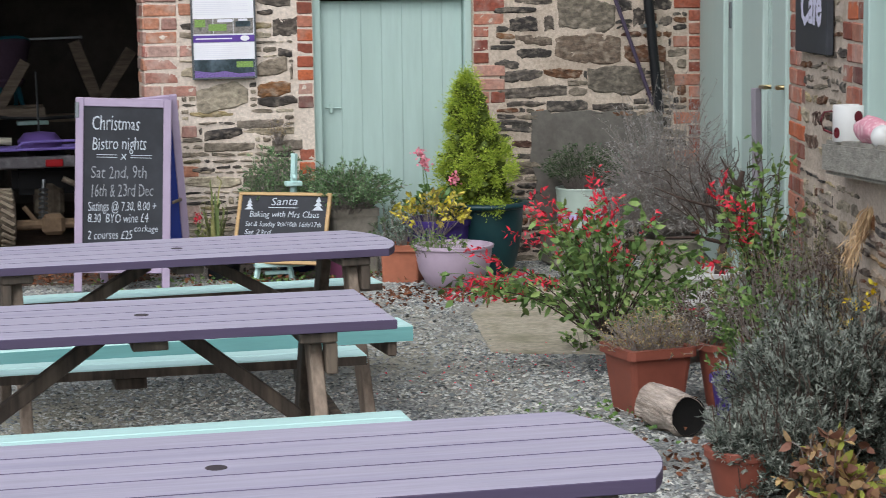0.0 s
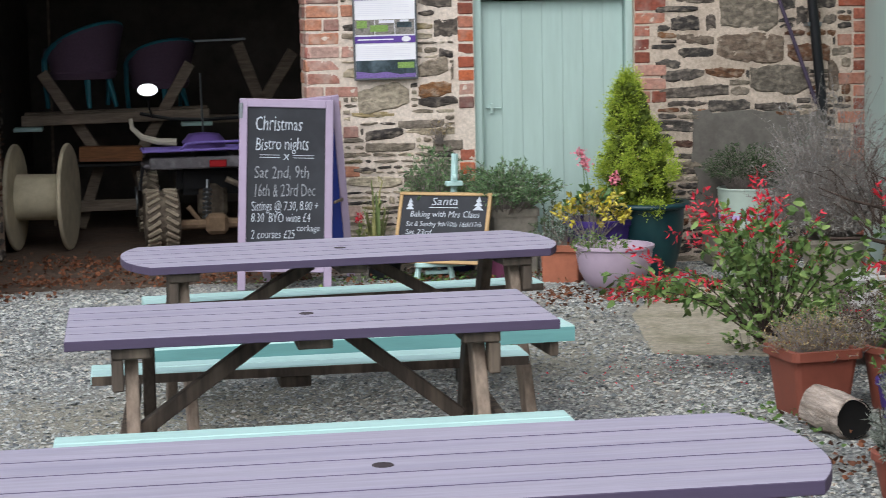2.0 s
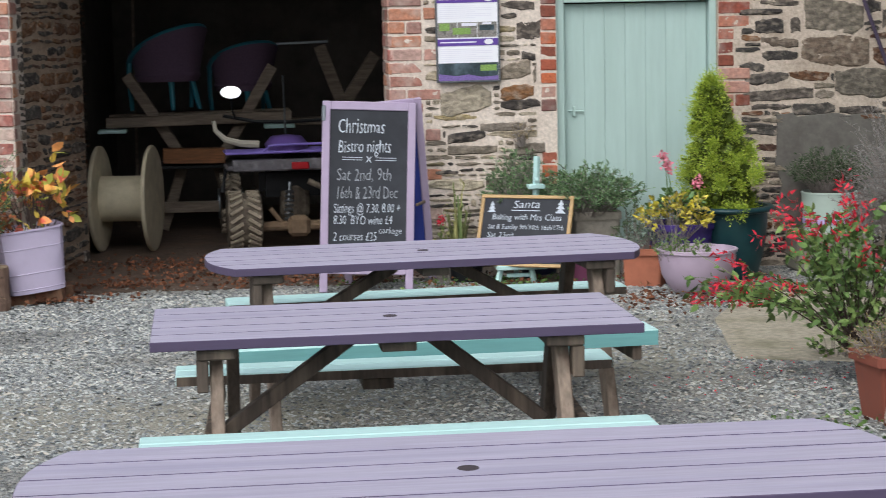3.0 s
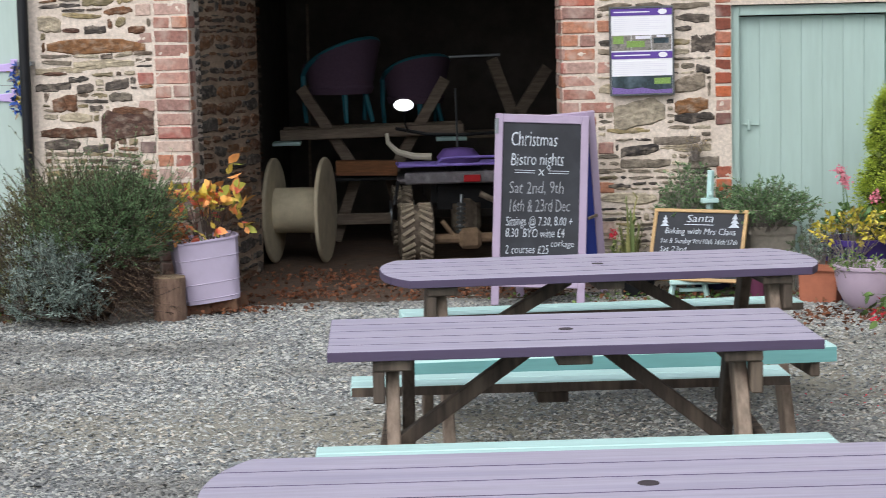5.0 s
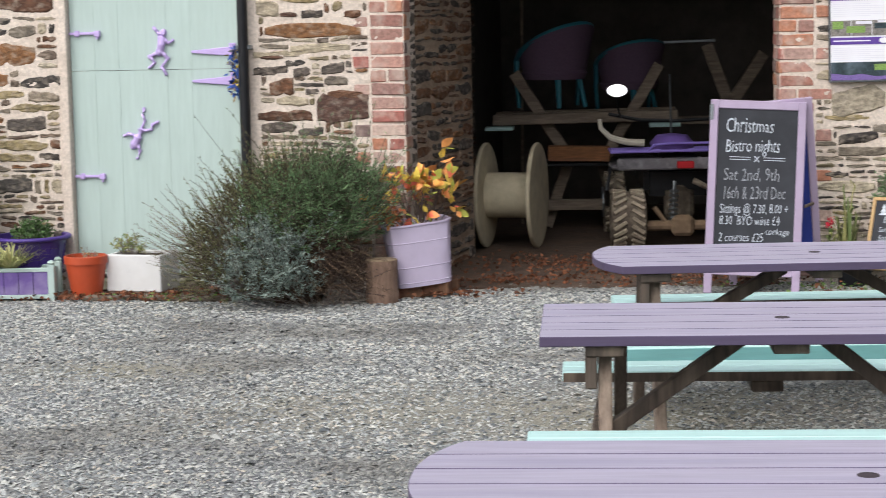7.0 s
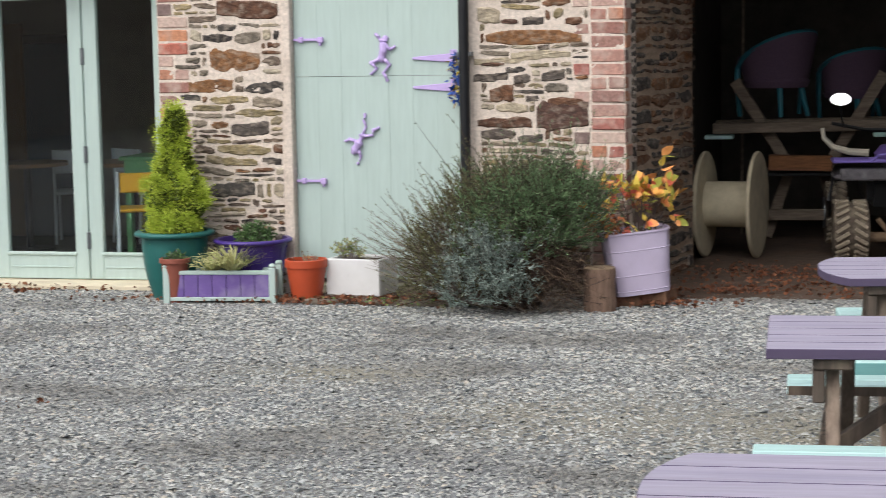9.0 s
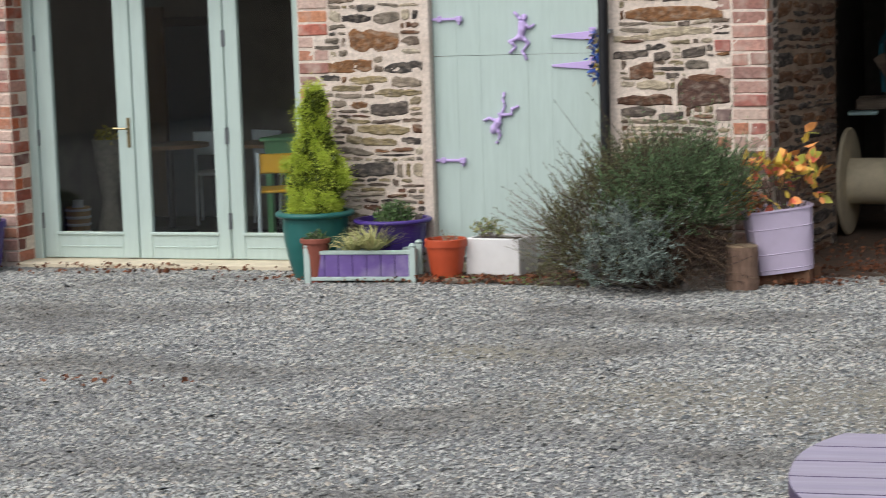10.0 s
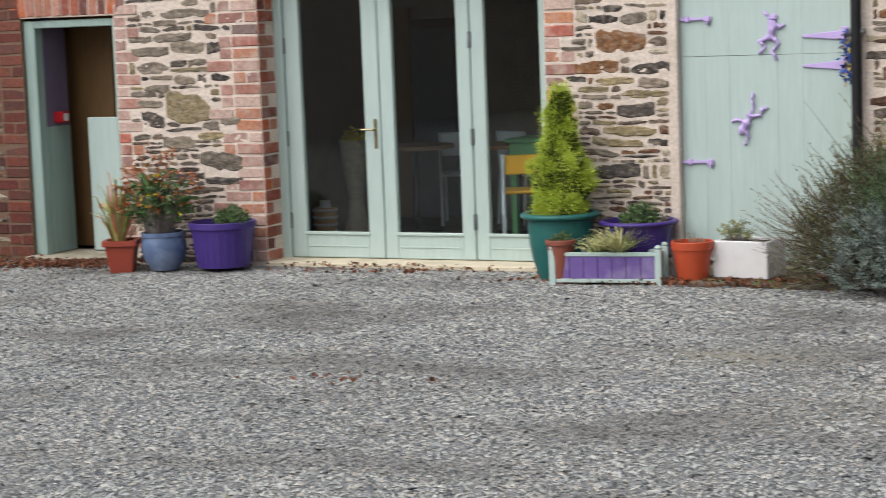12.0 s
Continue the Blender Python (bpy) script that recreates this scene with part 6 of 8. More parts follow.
def along(paths, rng, per, lo=0.2):
    """Points and directions along the paths."""
    P = np.asarray(paths)
    n, k, _ = P.shape
    i = np.repeat(np.arange(n), per)
    s = rng.uniform(lo, 1, len(i)) * (k - 1.001)
    j = s.astype(int)
    f = (s - j)[:, None]
    return P[i, j] * (1 - f) + P[i, j + 1] * f, (P[i, j + 1] - P[i, j]) / (np.linalg.norm(P[i, j + 1] - P[i, j], axis=1)[:, None] + 1e-9)


def plant(name, m, label, category, rng, stems, stem_mat, r, leaf_sets, stem_name="stem_mass"):
    t = thing(name, label, category, m)
    if stems is not None:
        part(stem_name, twigs(stems, r), stem_mat, t)["kind"] = "stuff"
    for nm, pts, nrm, ln, w, mt, droop, spread in leaf_sets:
        part(nm, leaves(pts, nrm, ln, w, rng, droop, spread), mt, t)["kind"] = "stuff"
    return t


def conifer(m, h, R, seed, material, label, lean=0.0, shape=(0.84, 1.0, 0.92, 0.76, 0.64, 0.6, 0.4, 0.06)):
    rng = np.random.default_rng(seed)

    def profile(z, a):
        u = z / h
        lump = 1 + 0.15 * np.sin(a * 3 + z * 19 + seed) + 0.13 * np.sin(a * 4 - z * 33 + 1.7 * seed)
        return R * lump * np.interp(u, [0, 0.12, 0.3, 0.45, 0.54, 0.63, 0.86, 1.0], shape)

    n, per = 110, 470
    z = h * rng.uniform(0, 1, n) ** 1.2
    a = rng.uniform(0, 2 * np.pi, n)
    z = np.maximum(z, 0.07)
    rr = profile(z, a) * rng.uniform(0.62, 1.0, n)
    C = np.stack([rr * np.cos(a) + lean * z, rr * np.sin(a), z], 1)
    out = np.stack([np.cos(a), np.sin(a), 1.5 + 0 * a], 1)
    sz = rng.uniform(0.6, 1.35, n).repeat(per)[:, None]
    off = rng.normal(0, 1, (n * per, 3))
    P = np.repeat(C, per, 0) + off * np.array([0.024, 0.024, 0.03]) * sz
    N = np.repeat(out, per, 0) * 0.35 + off * 0.8
    # core leaves, coloured dark so gaps in the crown look shaded
    cn = 2400
    cz = rng.uniform(0, h * 0.95, cn)
    ca = rng.uniform(0, 2 * np.pi, cn)
    cr = profile(cz, ca) * np.sqrt(rng.uniform(0.1, 0.56, cn))
    CP = np.stack([cr * np.cos(ca) + lean * cz, cr * np.sin(ca), cz], 1)
    CN = np.stack([np.cos(ca), np.sin(ca), 0.8 + 0 * ca], 1)
    t = thing("conifer", label, "conifer", m)
    part("trunk", tube([(0, 0, -0.12), (lean * h * 0.4, 0, h * 0.4), (lean * h * 0.85, 0, h * 0.85)], 0.02, 8, 0.3), M_TWIG_DK, t)
    part("crown", leaves(P, N, 0.0165, 0.0075, rng, 0.0, 0.5, 0.25), material, t, "dense golden green sprays")
    part("inner_foliage", leaves(CP, CN, 0.055, 0.04, rng, 0.0, 0.5, 0.2), M_CONIFER_IN, t, "foliage inside, darkened for shade")
    return t


def round_pot(name, m, r0, r1, h, material, label, group="", rim=0.012, rim_h=0.03, soil=0.85, ribs=0, category="plant pot", bulge=0.0, lip=0.0):
    t = thing(name, label, category, m, group)
    mid = [(r0 + (r1 - r0) * k + bulge * math.sin(math.pi * k), (h - rim_h) * k) for k in (0.15, 0.35, 0.6, 0.8, 1.0)]
    prof = [(0, 0), (r0, 0)] + mid + [(r1 + rim, h - rim_h), (r1 + rim, h - 0.004), (r1 + rim - 0.004, h), (r1 - 0.008, h), (r1 - 0.014, h * soil - 0.02)]
    if lip:
        roll = [(r1 + lip * (1.3 + 1.3 * math.sin(a)), h - lip - lip * math.cos(a)) for a in [math.pi * k / 8 for k in range(9)]]
        prof = [(0, 0), (r0, 0)] + mid + roll + [(r1, h - 0.002), (r1 - 0.012, h * soil - 0.02)]
    body = part("body", lathe(prof, 40), material, t, smooth=True)
    part("soil", lathe([(0, h * soil + 0.01), (r1 * 0.5, h * soil + 0.006), (r1 - 0.012, h * soil - 0.004)], 24), M_SOIL, t, "dark potting soil")
    if ribs:
        for i in range(ribs):
            a = 2 * math.pi * i / ribs
            ra, rb = r0 + (r1 - r0) * 0.1, r0 + (r1 - r0) * 0.95
            part("rib", beam((ra * math.cos(a), ra * math.sin(a), h * 0.06), (rb * math.cos(a), rb * math.sin(a), h * 0.86), 0.008, 0.006, 0.002), material, body)
    return t


def box_pot(name, m, w0, d0, w1, d1, h, material, label, category="plant pot", rim=0.018, rim_h=0.04):
    t = thing(name, label, category, m)
    part("body", square_pot(w0, d0, w1, d1, h, rim, rim_h), material, t)
    part("soil", box(-w1 / 2 + 0.05, w1 / 2 - 0.05, -d1 / 2 + 0.05, d1 / 2 - 0.05, h * 0.7, h * 0.82, 0.01), M_SOIL, t, "dark potting soil")
    return t


def tuft(name, m, label, seed, n, r, h, reach, material, ln, w, per=14, category="plant", lo=0.3, lean=(0, 0), droop=0.1, spread=0.5, stem=None, hmin=0.5):
    rng = np.random.default_rng(seed)
    S = shoots(rng, n, r, h, reach, lean=lean, hmin=hmin)
    P, N = along(S, rng, per, lo)
    return plant(name, m, label, category, rng, S, stem or M_TWIG, 0.003, [("leaves", P, N, ln, w, material, droop, spread)])


def blades(name, m, label, seed, n, h, reach, material, w=0.012, category="plant"):
    """Arching strap leaves."""
    rng = np.random.default_rng(seed)
    S = shoots(rng, n, 0.03, h, reach, k=7, bend=0.6)
    V, Fc = [], []
    for p in S:
        side = np.cross(p[-1] - p[0], [0, 0, 1.0])
        side /= np.linalg.norm(side) + 1e-9
        o = len(V)
        for j, q in enumerate(p):
            k = w * (1 - (j / 6) ** 2 * 0.95) * 0.5
            V += [tuple(q - side * k), tuple(q + side * k + np.array([0, 0, k * 0.5]))]
        Fc += [(o + 2 * j, o + 2 * j + 1, o + 2 * j + 3, o + 2 * j + 2) for j in range(6)]
    t = thing(name, label, category, m)
    part("leaves", (V, Fc), material, t)
    return t


# ---- pots and plants along the left wall ----
round_pot("plant_pot", pose(-4.375, 12.84, 0), 0.15, 0.225, 0.462, M_TEAL, "large teal plastic pot with a rolled rim holding a golden conifer", rim_h=0.044, bulge=0.022, lip=0.019)
conifer(pose(-4.36, 12.84, 0.42), 0.865, 0.19, 3, M_CONIFER, "golden dwarf conifer in the teal pot", 0.02, (0.6, 1.02, 1.08, 0.9, 0.64, 0.44, 0.34, 0.08))
round_pot("plant_pot", pose(-4.3, 12.6, 0), 0.065, 0.09, 0.3, M_TERRA, "slim terracotta pot by the teal pot", rim_h=0.03)
tuft("pot_plant", pose(-4.3, 12.6, 0.25), "small green and rusty plant in a slim pot", 21, 40, 0.05, 0.1, 0.09, M_SEDUM, 0.022, 0.012, 10)
round_pot("plant_pot", pose(-3.85, 12.93, 0), 0.17, 0.232, 0.4, M_PURPLE, "wide purple plastic planter with a rolled rim", ribs=18, rim_h=0.034, lip=0.015)
tuft("pot_plant", pose(-3.83, 12.93, 0.32), "compact green plant in the purple planter", 22, 110, 0.08, 0.2, 0.15, M_SEDUM, 0.026, 0.014, 16)
planter = thing("planter_box", "pale mint wooden planter with purple panels", "planter", pose(-3.985, 12.66, 0, 0, 0, 3) @ Matrix.Diagonal((1, 1, 0.9, 1)))
for x in (-0.36, 0.36):
    for y in (-0.1, 0.1):
        part("post", merge(box(x - 0.022, x + 0.022, y - 0.022, y + 0.022, 0, 0.265, 0.004), lathe([(0, 0.264), (0.02, 0.266), (0.026, 0.28), (0.016, 0.295), (0, 0.298)], 12, pose(x, y, 0))), M_SAGE_PALE, planter)
for y in (-0.1, 0.1):
    part("rail", box(-0.34, 0.34, y - 0.014, y + 0.014, 0.215, 0.245, 0.004), M_SAGE_PALE, planter)
    part("rail", box(-0.34, 0.34, y - 0.014, y + 0.014, 0.02, 0.05, 0.004), M_SAGE_PALE, planter)
    for i in range(7):
        part("panel_board", box(-0.338 + i * 0.0966, -0.338 + (i + 1) * 0.0966 - 0.004, y - 0.008, y + 0.008, 0.05, 0.215, 0.002), M_WORN_PURPLE, planter, "worn purple board")
for x in (-0.35, 0.35):
    part("end_panel", box(x - 0.008, x + 0.008, -0.08, 0.08, 0.03, 0.235, 0.002), M_SAGE_PALE, planter)
part("soil", box(-0.335, 0.335, -0.088, 0.088, 0.05, 0.2), M_SOIL, planter)
blades("spider_plant", pose(-3.9, 12.62, 0.21), "pale striped grassy plant spilling from the planter", 23, 120, 0.19, 0.3, M_STRIPED, 0.012)
blades("spider_plant", pose(-4.05, 12.64, 0.2), "pale striped grassy plant spilling from the planter", 24, 60, 0.13, 0.22, M_STRIPED, 0.011)
round_pot("plant_pot", pose(-3.42, 12.7, 0), 0.095, 0.135, 0.285, M_ORANGE, "plain orange plastic pot", rim_h=0.05, rim=0.008)
tuft("pot_plant", pose(-3.42, 12.7, 0.24), "withered stems in the orange pot", 25, 18, 0.08, 0.1, 0.1, M_STRAW, 0.02, 0.008, 3)
strip = tagged(obj("planting_strip", slab([(-3.34, -0.2), (-2.6, -0.22), (-2.35, -0.16), (-2.35, 0.2), (-3.34, 0.2)], -0.01, 0.04, 0.012, pose(0, 12.84, 0)), M_EARTH), "low earth strip with leaf litter", "soil", kind="structure")
trough = thing("trough", "white glazed trough with small plants", "trough", pose(-3.07, 12.83, 0.04, 0, 0, -12))
part("body", merge(box(-0.195, 0.195, -0.15, -0.125, 0, 0.245, 0.006), box(-0.195, 0.195, 0.125, 0.15, 0, 0.245, 0.006), box(-0.195, -0.17, -0.125, 0.125, 0, 0.244, 0.004), box(0.17, 0.195, -0.125, 0.125, 0, 0.244, 0.004), box(-0.17, 0.17, -0.125, 0.125, 0, 0.03)), M_WHITE, trough, "white glazed basin")
part("soil", box(-0.168, 0.168, -0.123, 0.123, 0.03, 0.225), M_SOIL, trough)
tuft("pot_plant", pose(-3.15, 12.82, 0.25), "feathery yellow-green plant in the white trough", 26, 44, 0.04, 0.18, 0.12, M_GRASSLEAF, 0.03, 0.009, 10, droop=0.3)

def sprigs(rng, lumps, n, ln, per, leaf, width, up=0.35, inner=0.72):
    """Short leafy shoots all over a set of rounded lumps; their stems and leaves."""
    vol = np.array([a * b * c for (_, _, _, a, b, c) in lumps]) ** 0.67
    k = rng.choice(len(lumps), n, p=vol / vol.sum())
    L = np.array(lumps)[k]
    d = rng.normal(0, 1, (n, 3))
    d /= np.linalg.norm(d, axis=1)[:, None]
    d[:, 2] = np.where(d[:, 2] < -0.45, -d[:, 2], d[:, 2])
    B = L[:, :3] + L[:, 3:] * d * rng.uniform(inner, 1.0, (n, 1))
    B[:, 2] = np.maximum(B[:, 2], 0.03)
    g = d + np.array([0, 0, up]) + rng.normal(0, 0.4, (n, 3))
    g /= np.linalg.norm(g, axis=1)[:, None]
    t = np.linspace(0, 1, 4)[None, :, None]
    S = B[:, None] + g[:, None] * t * ln * rng.lognormal(-0.1, 0.5, (n, 1, 1)) + np.array([0, 0, 0.03]) * t ** 2
    P, N = along(S, rng, per, 0.05)
    return S, leaves(P, N, leaf, width, rng, 0.0, 0.55)


rb = np.random.default_rng(31)
bush = thing("rosemary_bush", "large untidy grey-green rosemary and lavender bush", "bush", pose(-1.98, 12.42, 0) @ Matrix.Diagonal((0.95, 1, 0.9, 1)))
GREEN = ((0.12, 0.05, 0.58, 0.34, 0.32, 0.32), (0.2, 0.06, 0.72, 0.18, 0.2, 0.16), (0.42, 0.06, 0.66, 0.17, 0.2, 0.2), (0.33, 0.06, 0.56, 0.24, 0.26, 0.32), (0.0, -0.1, 0.5, 0.32, 0.26, 0.3), (0.24, -0.14, 0.6, 0.22, 0.2, 0.24))
OLIVE = ((-0.34, 0.04, 0.4, 0.3, 0.32, 0.38), (-0.16, 0.08, 0.58, 0.32, 0.3, 0.38), (-0.54, 0.02, 0.28, 0.2, 0.24, 0.26), (-0.38, -0.16, 0.24, 0.26, 0.2, 0.22), (-0.04, 0.1, 0.7, 0.2, 0.2, 0.22), (-0.46, -0.14, 0.12, 0.2, 0.2, 0.14))
SILVER = ((-0.22, -0.3, 0.16, 0.2, 0.14, 0.17), (-0.06, -0.32, 0.3, 0.15, 0.12, 0.17), (-0.2, -0.28, 0.4, 0.12, 0.1, 0.14), (0.0, -0.28, 0.1, 0.14, 0.12, 0.1))
DEAD = ((0.1, -0.1, 0.16, 0.36, 0.22, 0.18), (0.3, -0.04, 0.2, 0.18, 0.16, 0.18))
SG, LG = sprigs(rb, GREEN, 1250, 0.19, 32, 0.03, 0.0056, up=0.8)
SO, LO = sprigs(rb, OLIVE, 1150, 0.16, 26, 0.028, 0.0054)
SS, LS = sprigs(rb, SILVER, 460, 0.13, 28, 0.034, 0.0075, up=0.6)
SD, LD = sprigs(rb, DEAD, 700, 0.1, 14, 0.024, 0.006)
part("dead_needle_mass", LD, M_DARKSEED, bush, "dead brown growth low down")["kind"] = "stuff"
part("green_needle_mass", LG, M_ROSE_GREEN, bush)["kind"] = "stuff"
part("olive_needle_mass", LO, M_ROSE_OLIVE, bush)["kind"] = "stuff"
part("silver_needle_mass", LS, M_ROSE_SILVER, bush)["kind"] = "stuff"
part("sprig_mass", twigs(np.concatenate([SG, SO, SS, SD]), 0.003), M_TWIG_DK, bush)["kind"] = "stuff"
S1 = dome(rb, 200, 0.5, 0.3, 0.76, base=0.3, inner=0.6, power=2.5, low=0.3)
S3 = shoots(rb, 300, 0.1, 0.9, 0.72, k=6, lean=(-0.5, 0), bend=0.05, hmin=0.4, squash=0.5) + np.array([-0.2, 0.05, 0.02])
S4 = dome(rb, 60, 0.5, 0.34, 0.3, base=0.3, inner=0.75, low=0.1, bend=0.12) + np.array([0.16, -0.1, 0])
# bare shoots that arch out of the middle towards the ground
A5 = rb.uniform(-1.3, 0.8, 170)
T5 = np.linspace(0, 1, 7)[None, :]
R5 = rb.uniform(0.28, 0.62, (170, 1)) * T5
Z5 = rb.uniform(0.12, 0.46, (170, 1)) + rb.uniform(0.02, 0.2, (170, 1)) * T5 - rb.uniform(0.08, 0.3, (170, 1)) * T5 ** 2
S5 = np.stack([R5 * np.sin(A5 + 0.9)[:, None] + rb.normal(0, 0.09, (170, 1)), -R5 * 0.75 * np.cos(A5 + 0.5)[:, None] - 0.02, np.maximum(Z5, 0.03)], 2) + rb.normal(0, 0.012, (170, 7, 3))
part("stem_tangle", twigs(S1, 0.007), M_TWIG_DK, bush)["kind"] = "stuff"
part("dry_twig_tangle", twigs(np.concatenate([S3, S4]), 0.0028), M_TWIG, bush, "bare straggling twigs")["kind"] = "stuff"
part("arching_twig_tangle", twigs(S5, 0.0026), M_TWIG_BROWN, bush, "bare brown arching shoots")["kind"] = "stuff"
P3, N3 = along(S3, rb, 10, 0.4)
part("sparse_needle_mass", leaves(P3, N3, 0.024, 0.006, rb, 0.0, 0.5), M_ROSE_OLIVE, bush)["kind"] = "stuff"

stump = thing("log_stump", "short upright sawn log by the bush", "log", pose(-1.43, 12.39, 0))
part("bark", lathe([(0.103, 0), (0.108, 0.05), (0.1, 0.15), (0.104, 0.24), (0.102, 0.272)], 18), M_STUMP, stump)
part("cut_face", lathe([(0.102, 0.272), (0.097, 0.278), (0.05, 0.28), (0, 0.279)], 18), M_ENDGRAIN, stump, "greyed cut wood")
for x, y, a in ((-1.3, 12.6, 5), (-1.12, 12.63, -6), (-1.08, 12.76, 12), (-1.25, 12.76, 0)):
    tl = obj("brick_tile", box(-0.11, 0.11, -0.055, 0.055, 0, 0.075, 0.006), M_OLD_TILE)
    tl.matrix_basis = pose(x, y, 0.006 + (x + 1.2) * 0.105, 0, -6, a)
    tagged(tl, "worn brick tilted under the lilac tin", "brick", group="bricks under the tin")


def tin_ring(w, d, z, k=28):
    """One outline of the tin: a square with well-rounded, slightly dented sides."""
    pts = []
    for i in range(k):
        a = 2 * math.pi * (i + 0.5) / k
        c, q = math.cos(a), math.sin(a)
        f = (abs(c) ** 4.5 + abs(q) ** 4.5) ** (-1 / 4.5) * (1 + 0.012 * math.sin(3 * a + 9 * z))
        pts.append((w / 2 * c * f, d / 2 * q * f, z))
    return pts


def skin(rings):
    bm = bmesh.new()
    vs = [[bm.verts.new(p) for p in r] for r in rings]
    for a, b in zip(vs, vs[1:]):
        for i in range(len(a)):
            bm.faces.new((a[i - 1], a[i], b[i], b[i - 1]))
    bm.faces.new(vs[0][::-1])
    return bm


tin = thing("tin_planter", "lilac painted tin container, dented and leaning on bricks", "plant pot", pose(-1.2, 12.68, 0.086, 0, -6, 14))
part("body", skin([tin_ring(0.37 + 0.06 * z / 0.4, 0.33 + 0.05 * z / 0.4, z) for z in (0, 0.1, 0.2, 0.3, 0.4)] + [tin_ring(0.415, 0.365, 0.4), tin_ring(0.36, 0.32, 0.26)]), M_LILAC_TIN, tin, smooth=True)
part("rim", skin([tin_ring(0.43, 0.38, 0.392), tin_ring(0.444, 0.394, 0.394), tin_ring(0.444, 0.394, 0.406), tin_ring(0.42, 0.37, 0.406), tin_ring(0.42, 0.37, 0.394)]), M_LILAC_TIN, tin)
for k in (0.07, 0.32, 0.72):
    w, d = 0.37 + 0.06 * k, 0.33 + 0.05 * k
    part("rib", skin([tin_ring(w - 0.004, d - 0.004, 0.4 * k - 0.006), tin_ring(w + 0.008, d + 0.008, 0.4 * k), tin_ring(w - 0.004, d - 0.004, 0.4 * k + 0.006)]), M_LILAC_TIN, tin)
part("soil", skin([tin_ring(0.3, 0.27, 0.28), tin_ring(0.4, 0.35, 0.33), tin_ring(0.2, 0.2, 0.345), tin_ring(0.01, 0.01, 0.35)]), M_SOIL, tin, "dark potting soil")
ra = np.random.default_rng(33)
SA = dome(ra, 38, 0.36, 0.22, 0.6, base=0.25, inner=0.6, low=0.25)
PA, NA = along(SA, ra, 5, 0.72)
plant("autumn_shrub", pose(-1.2, 12.66, 0.42), "young shrub with yellow and orange autumn leaves", "shrub", ra, SA, M_TWIG_DK, 0.0045, [("foliage", PA, NA, 0.092, 0.052, M_AUTUMN, 0.25, 0.7)])
PH = np.array([-0.17, -0.12, 0.13]) + ra.normal(0, 0.034, (170, 3))
hyd = thing("dry_flower_head", "dried brown flower head leaning out of the tin", "flower", pose(-1.2, 12.62, 0.4))
part("petals", leaves(PH, ra.normal(0, 1, (170, 3)), 0.03, 0.024, ra, 0, 0.3), M_BROWNLEAF, hyd)["kind"] = "stuff"
part("stem", tube([(0, 0, 0.02), (-0.1, -0.06, 0.06), (-0.17, -0.12, 0.13)], 0.004, 6), M_TWIG, hyd)

tuft("pot_plant", LEFT @ pose(-6.9, 1.5, 0.74), "small yellow-green plant in the urn", 48, 40, 0.05, 0.22, 0.12, M_YELLOWLEAF, 0.04, 0.02, 8)
# by the doorway
round_pot("plant_pot", pose(-7.085, 13.05, 0.035), 0.195, 0.236, 0.335, M_PURPLE, "large purple plastic pot with fluted sides", ribs=26, rim_h=0.045, rim=0.016)
tuft("pot_plant", pose(-6.98, 13.0, 0.31), "low green plant in the purple pot", 41, 100, 0.06, 0.19, 0.14, M_SEDUM, 0.024, 0.013, 16)
round_pot("plant_pot", pose(-7.53, 12.95, 0.015), 0.1, 0.155, 0.285, M_BLUE_GLAZE, "blue-grey glazed pot with a mottled band", bulge=0.04, rim=0.012)
tuft("pot_plant", pose(-7.53, 12.94, 0.26), "leafy green plant with fading yellow and brown flowers", 42, 70, 0.07, 0.55, 0.27, M_SEDUM, 0.07, 0.02, 14, lo=0.25, droop=0.3)
tuft("pot_plant", pose(-7.55, 12.9, 0.26), "fading yellow daisies among the green leaves", 47, 14, 0.06, 0.5, 0.22, M_YELLOWPETAL, 0.03, 0.016, 5, lo=0.9)
tuft("pot_plant", pose(-7.6, 13.0, 0.26), "dry brown stems behind the glazed pot", 43, 90, 0.08, 0.74, 0.36, M_BROWNLEAF, 0.032, 0.016, 12, lo=0.6)
box_pot("plant_pot", pose(-7.85, 12.88, 0, 0, 0, 20), 0.17, 0.16, 0.265, 0.25, 0.245, M_TERRA_RED, "square terracotta plastic pot by the doorway")
blades("daylily", pose(-7.88, 12.88, 0.19), "yellow, green and red strap leaves in a square pot", 44, 44, 0.56, 0.26, M_DAYLILY, 0.027)
blades("daylily", pose(-7.85, 12.9, 0.19), "green strap leaves in a square pot", 45, 26, 0.5, 0.2, M_GRASSLEAF, 0.022)
tuft("pot_plant", pose(-9.35, 13.05, 0.0), "dark withered plant at the wall foot", 46, 60, 0.1, 0.5, 0.25, M_BROWNLEAF, 0.03, 0.012, 10)

# ---- by the plank door ----
bowl = thing("bowl_planter", "round lilac bowl planter with a worn rim", "planter", pose(2.95, 12.04, 0) @ Matrix.Diagonal((0.95, 0.95, 1, 1)))
part("body", lathe([(0, 0), (0.13, 0), (0.19, 0.05), (0.235, 0.13), (0.252, 0.22), (0.256, 0.265), (0.268, 0.268), (0.268, 0.285), (0.246, 0.288), (0.236, 0.24), (0.21, 0.2)], 48), M_LILAC_POT, bowl, smooth=True)
part("soil", lathe([(0, 0.225), (0.15, 0.222), (0.235, 0.215)], 28), M_SOIL, bowl)
tuft("pot_plant", pose(2.9, 12.42, 0.3), "yellow and purple leaved plant behind the lilac bowl", 51, 60, 0.09, 0.33, 0.26, M_YELLOWLEAF, 0.042, 0.02, 9, lo=0.5)
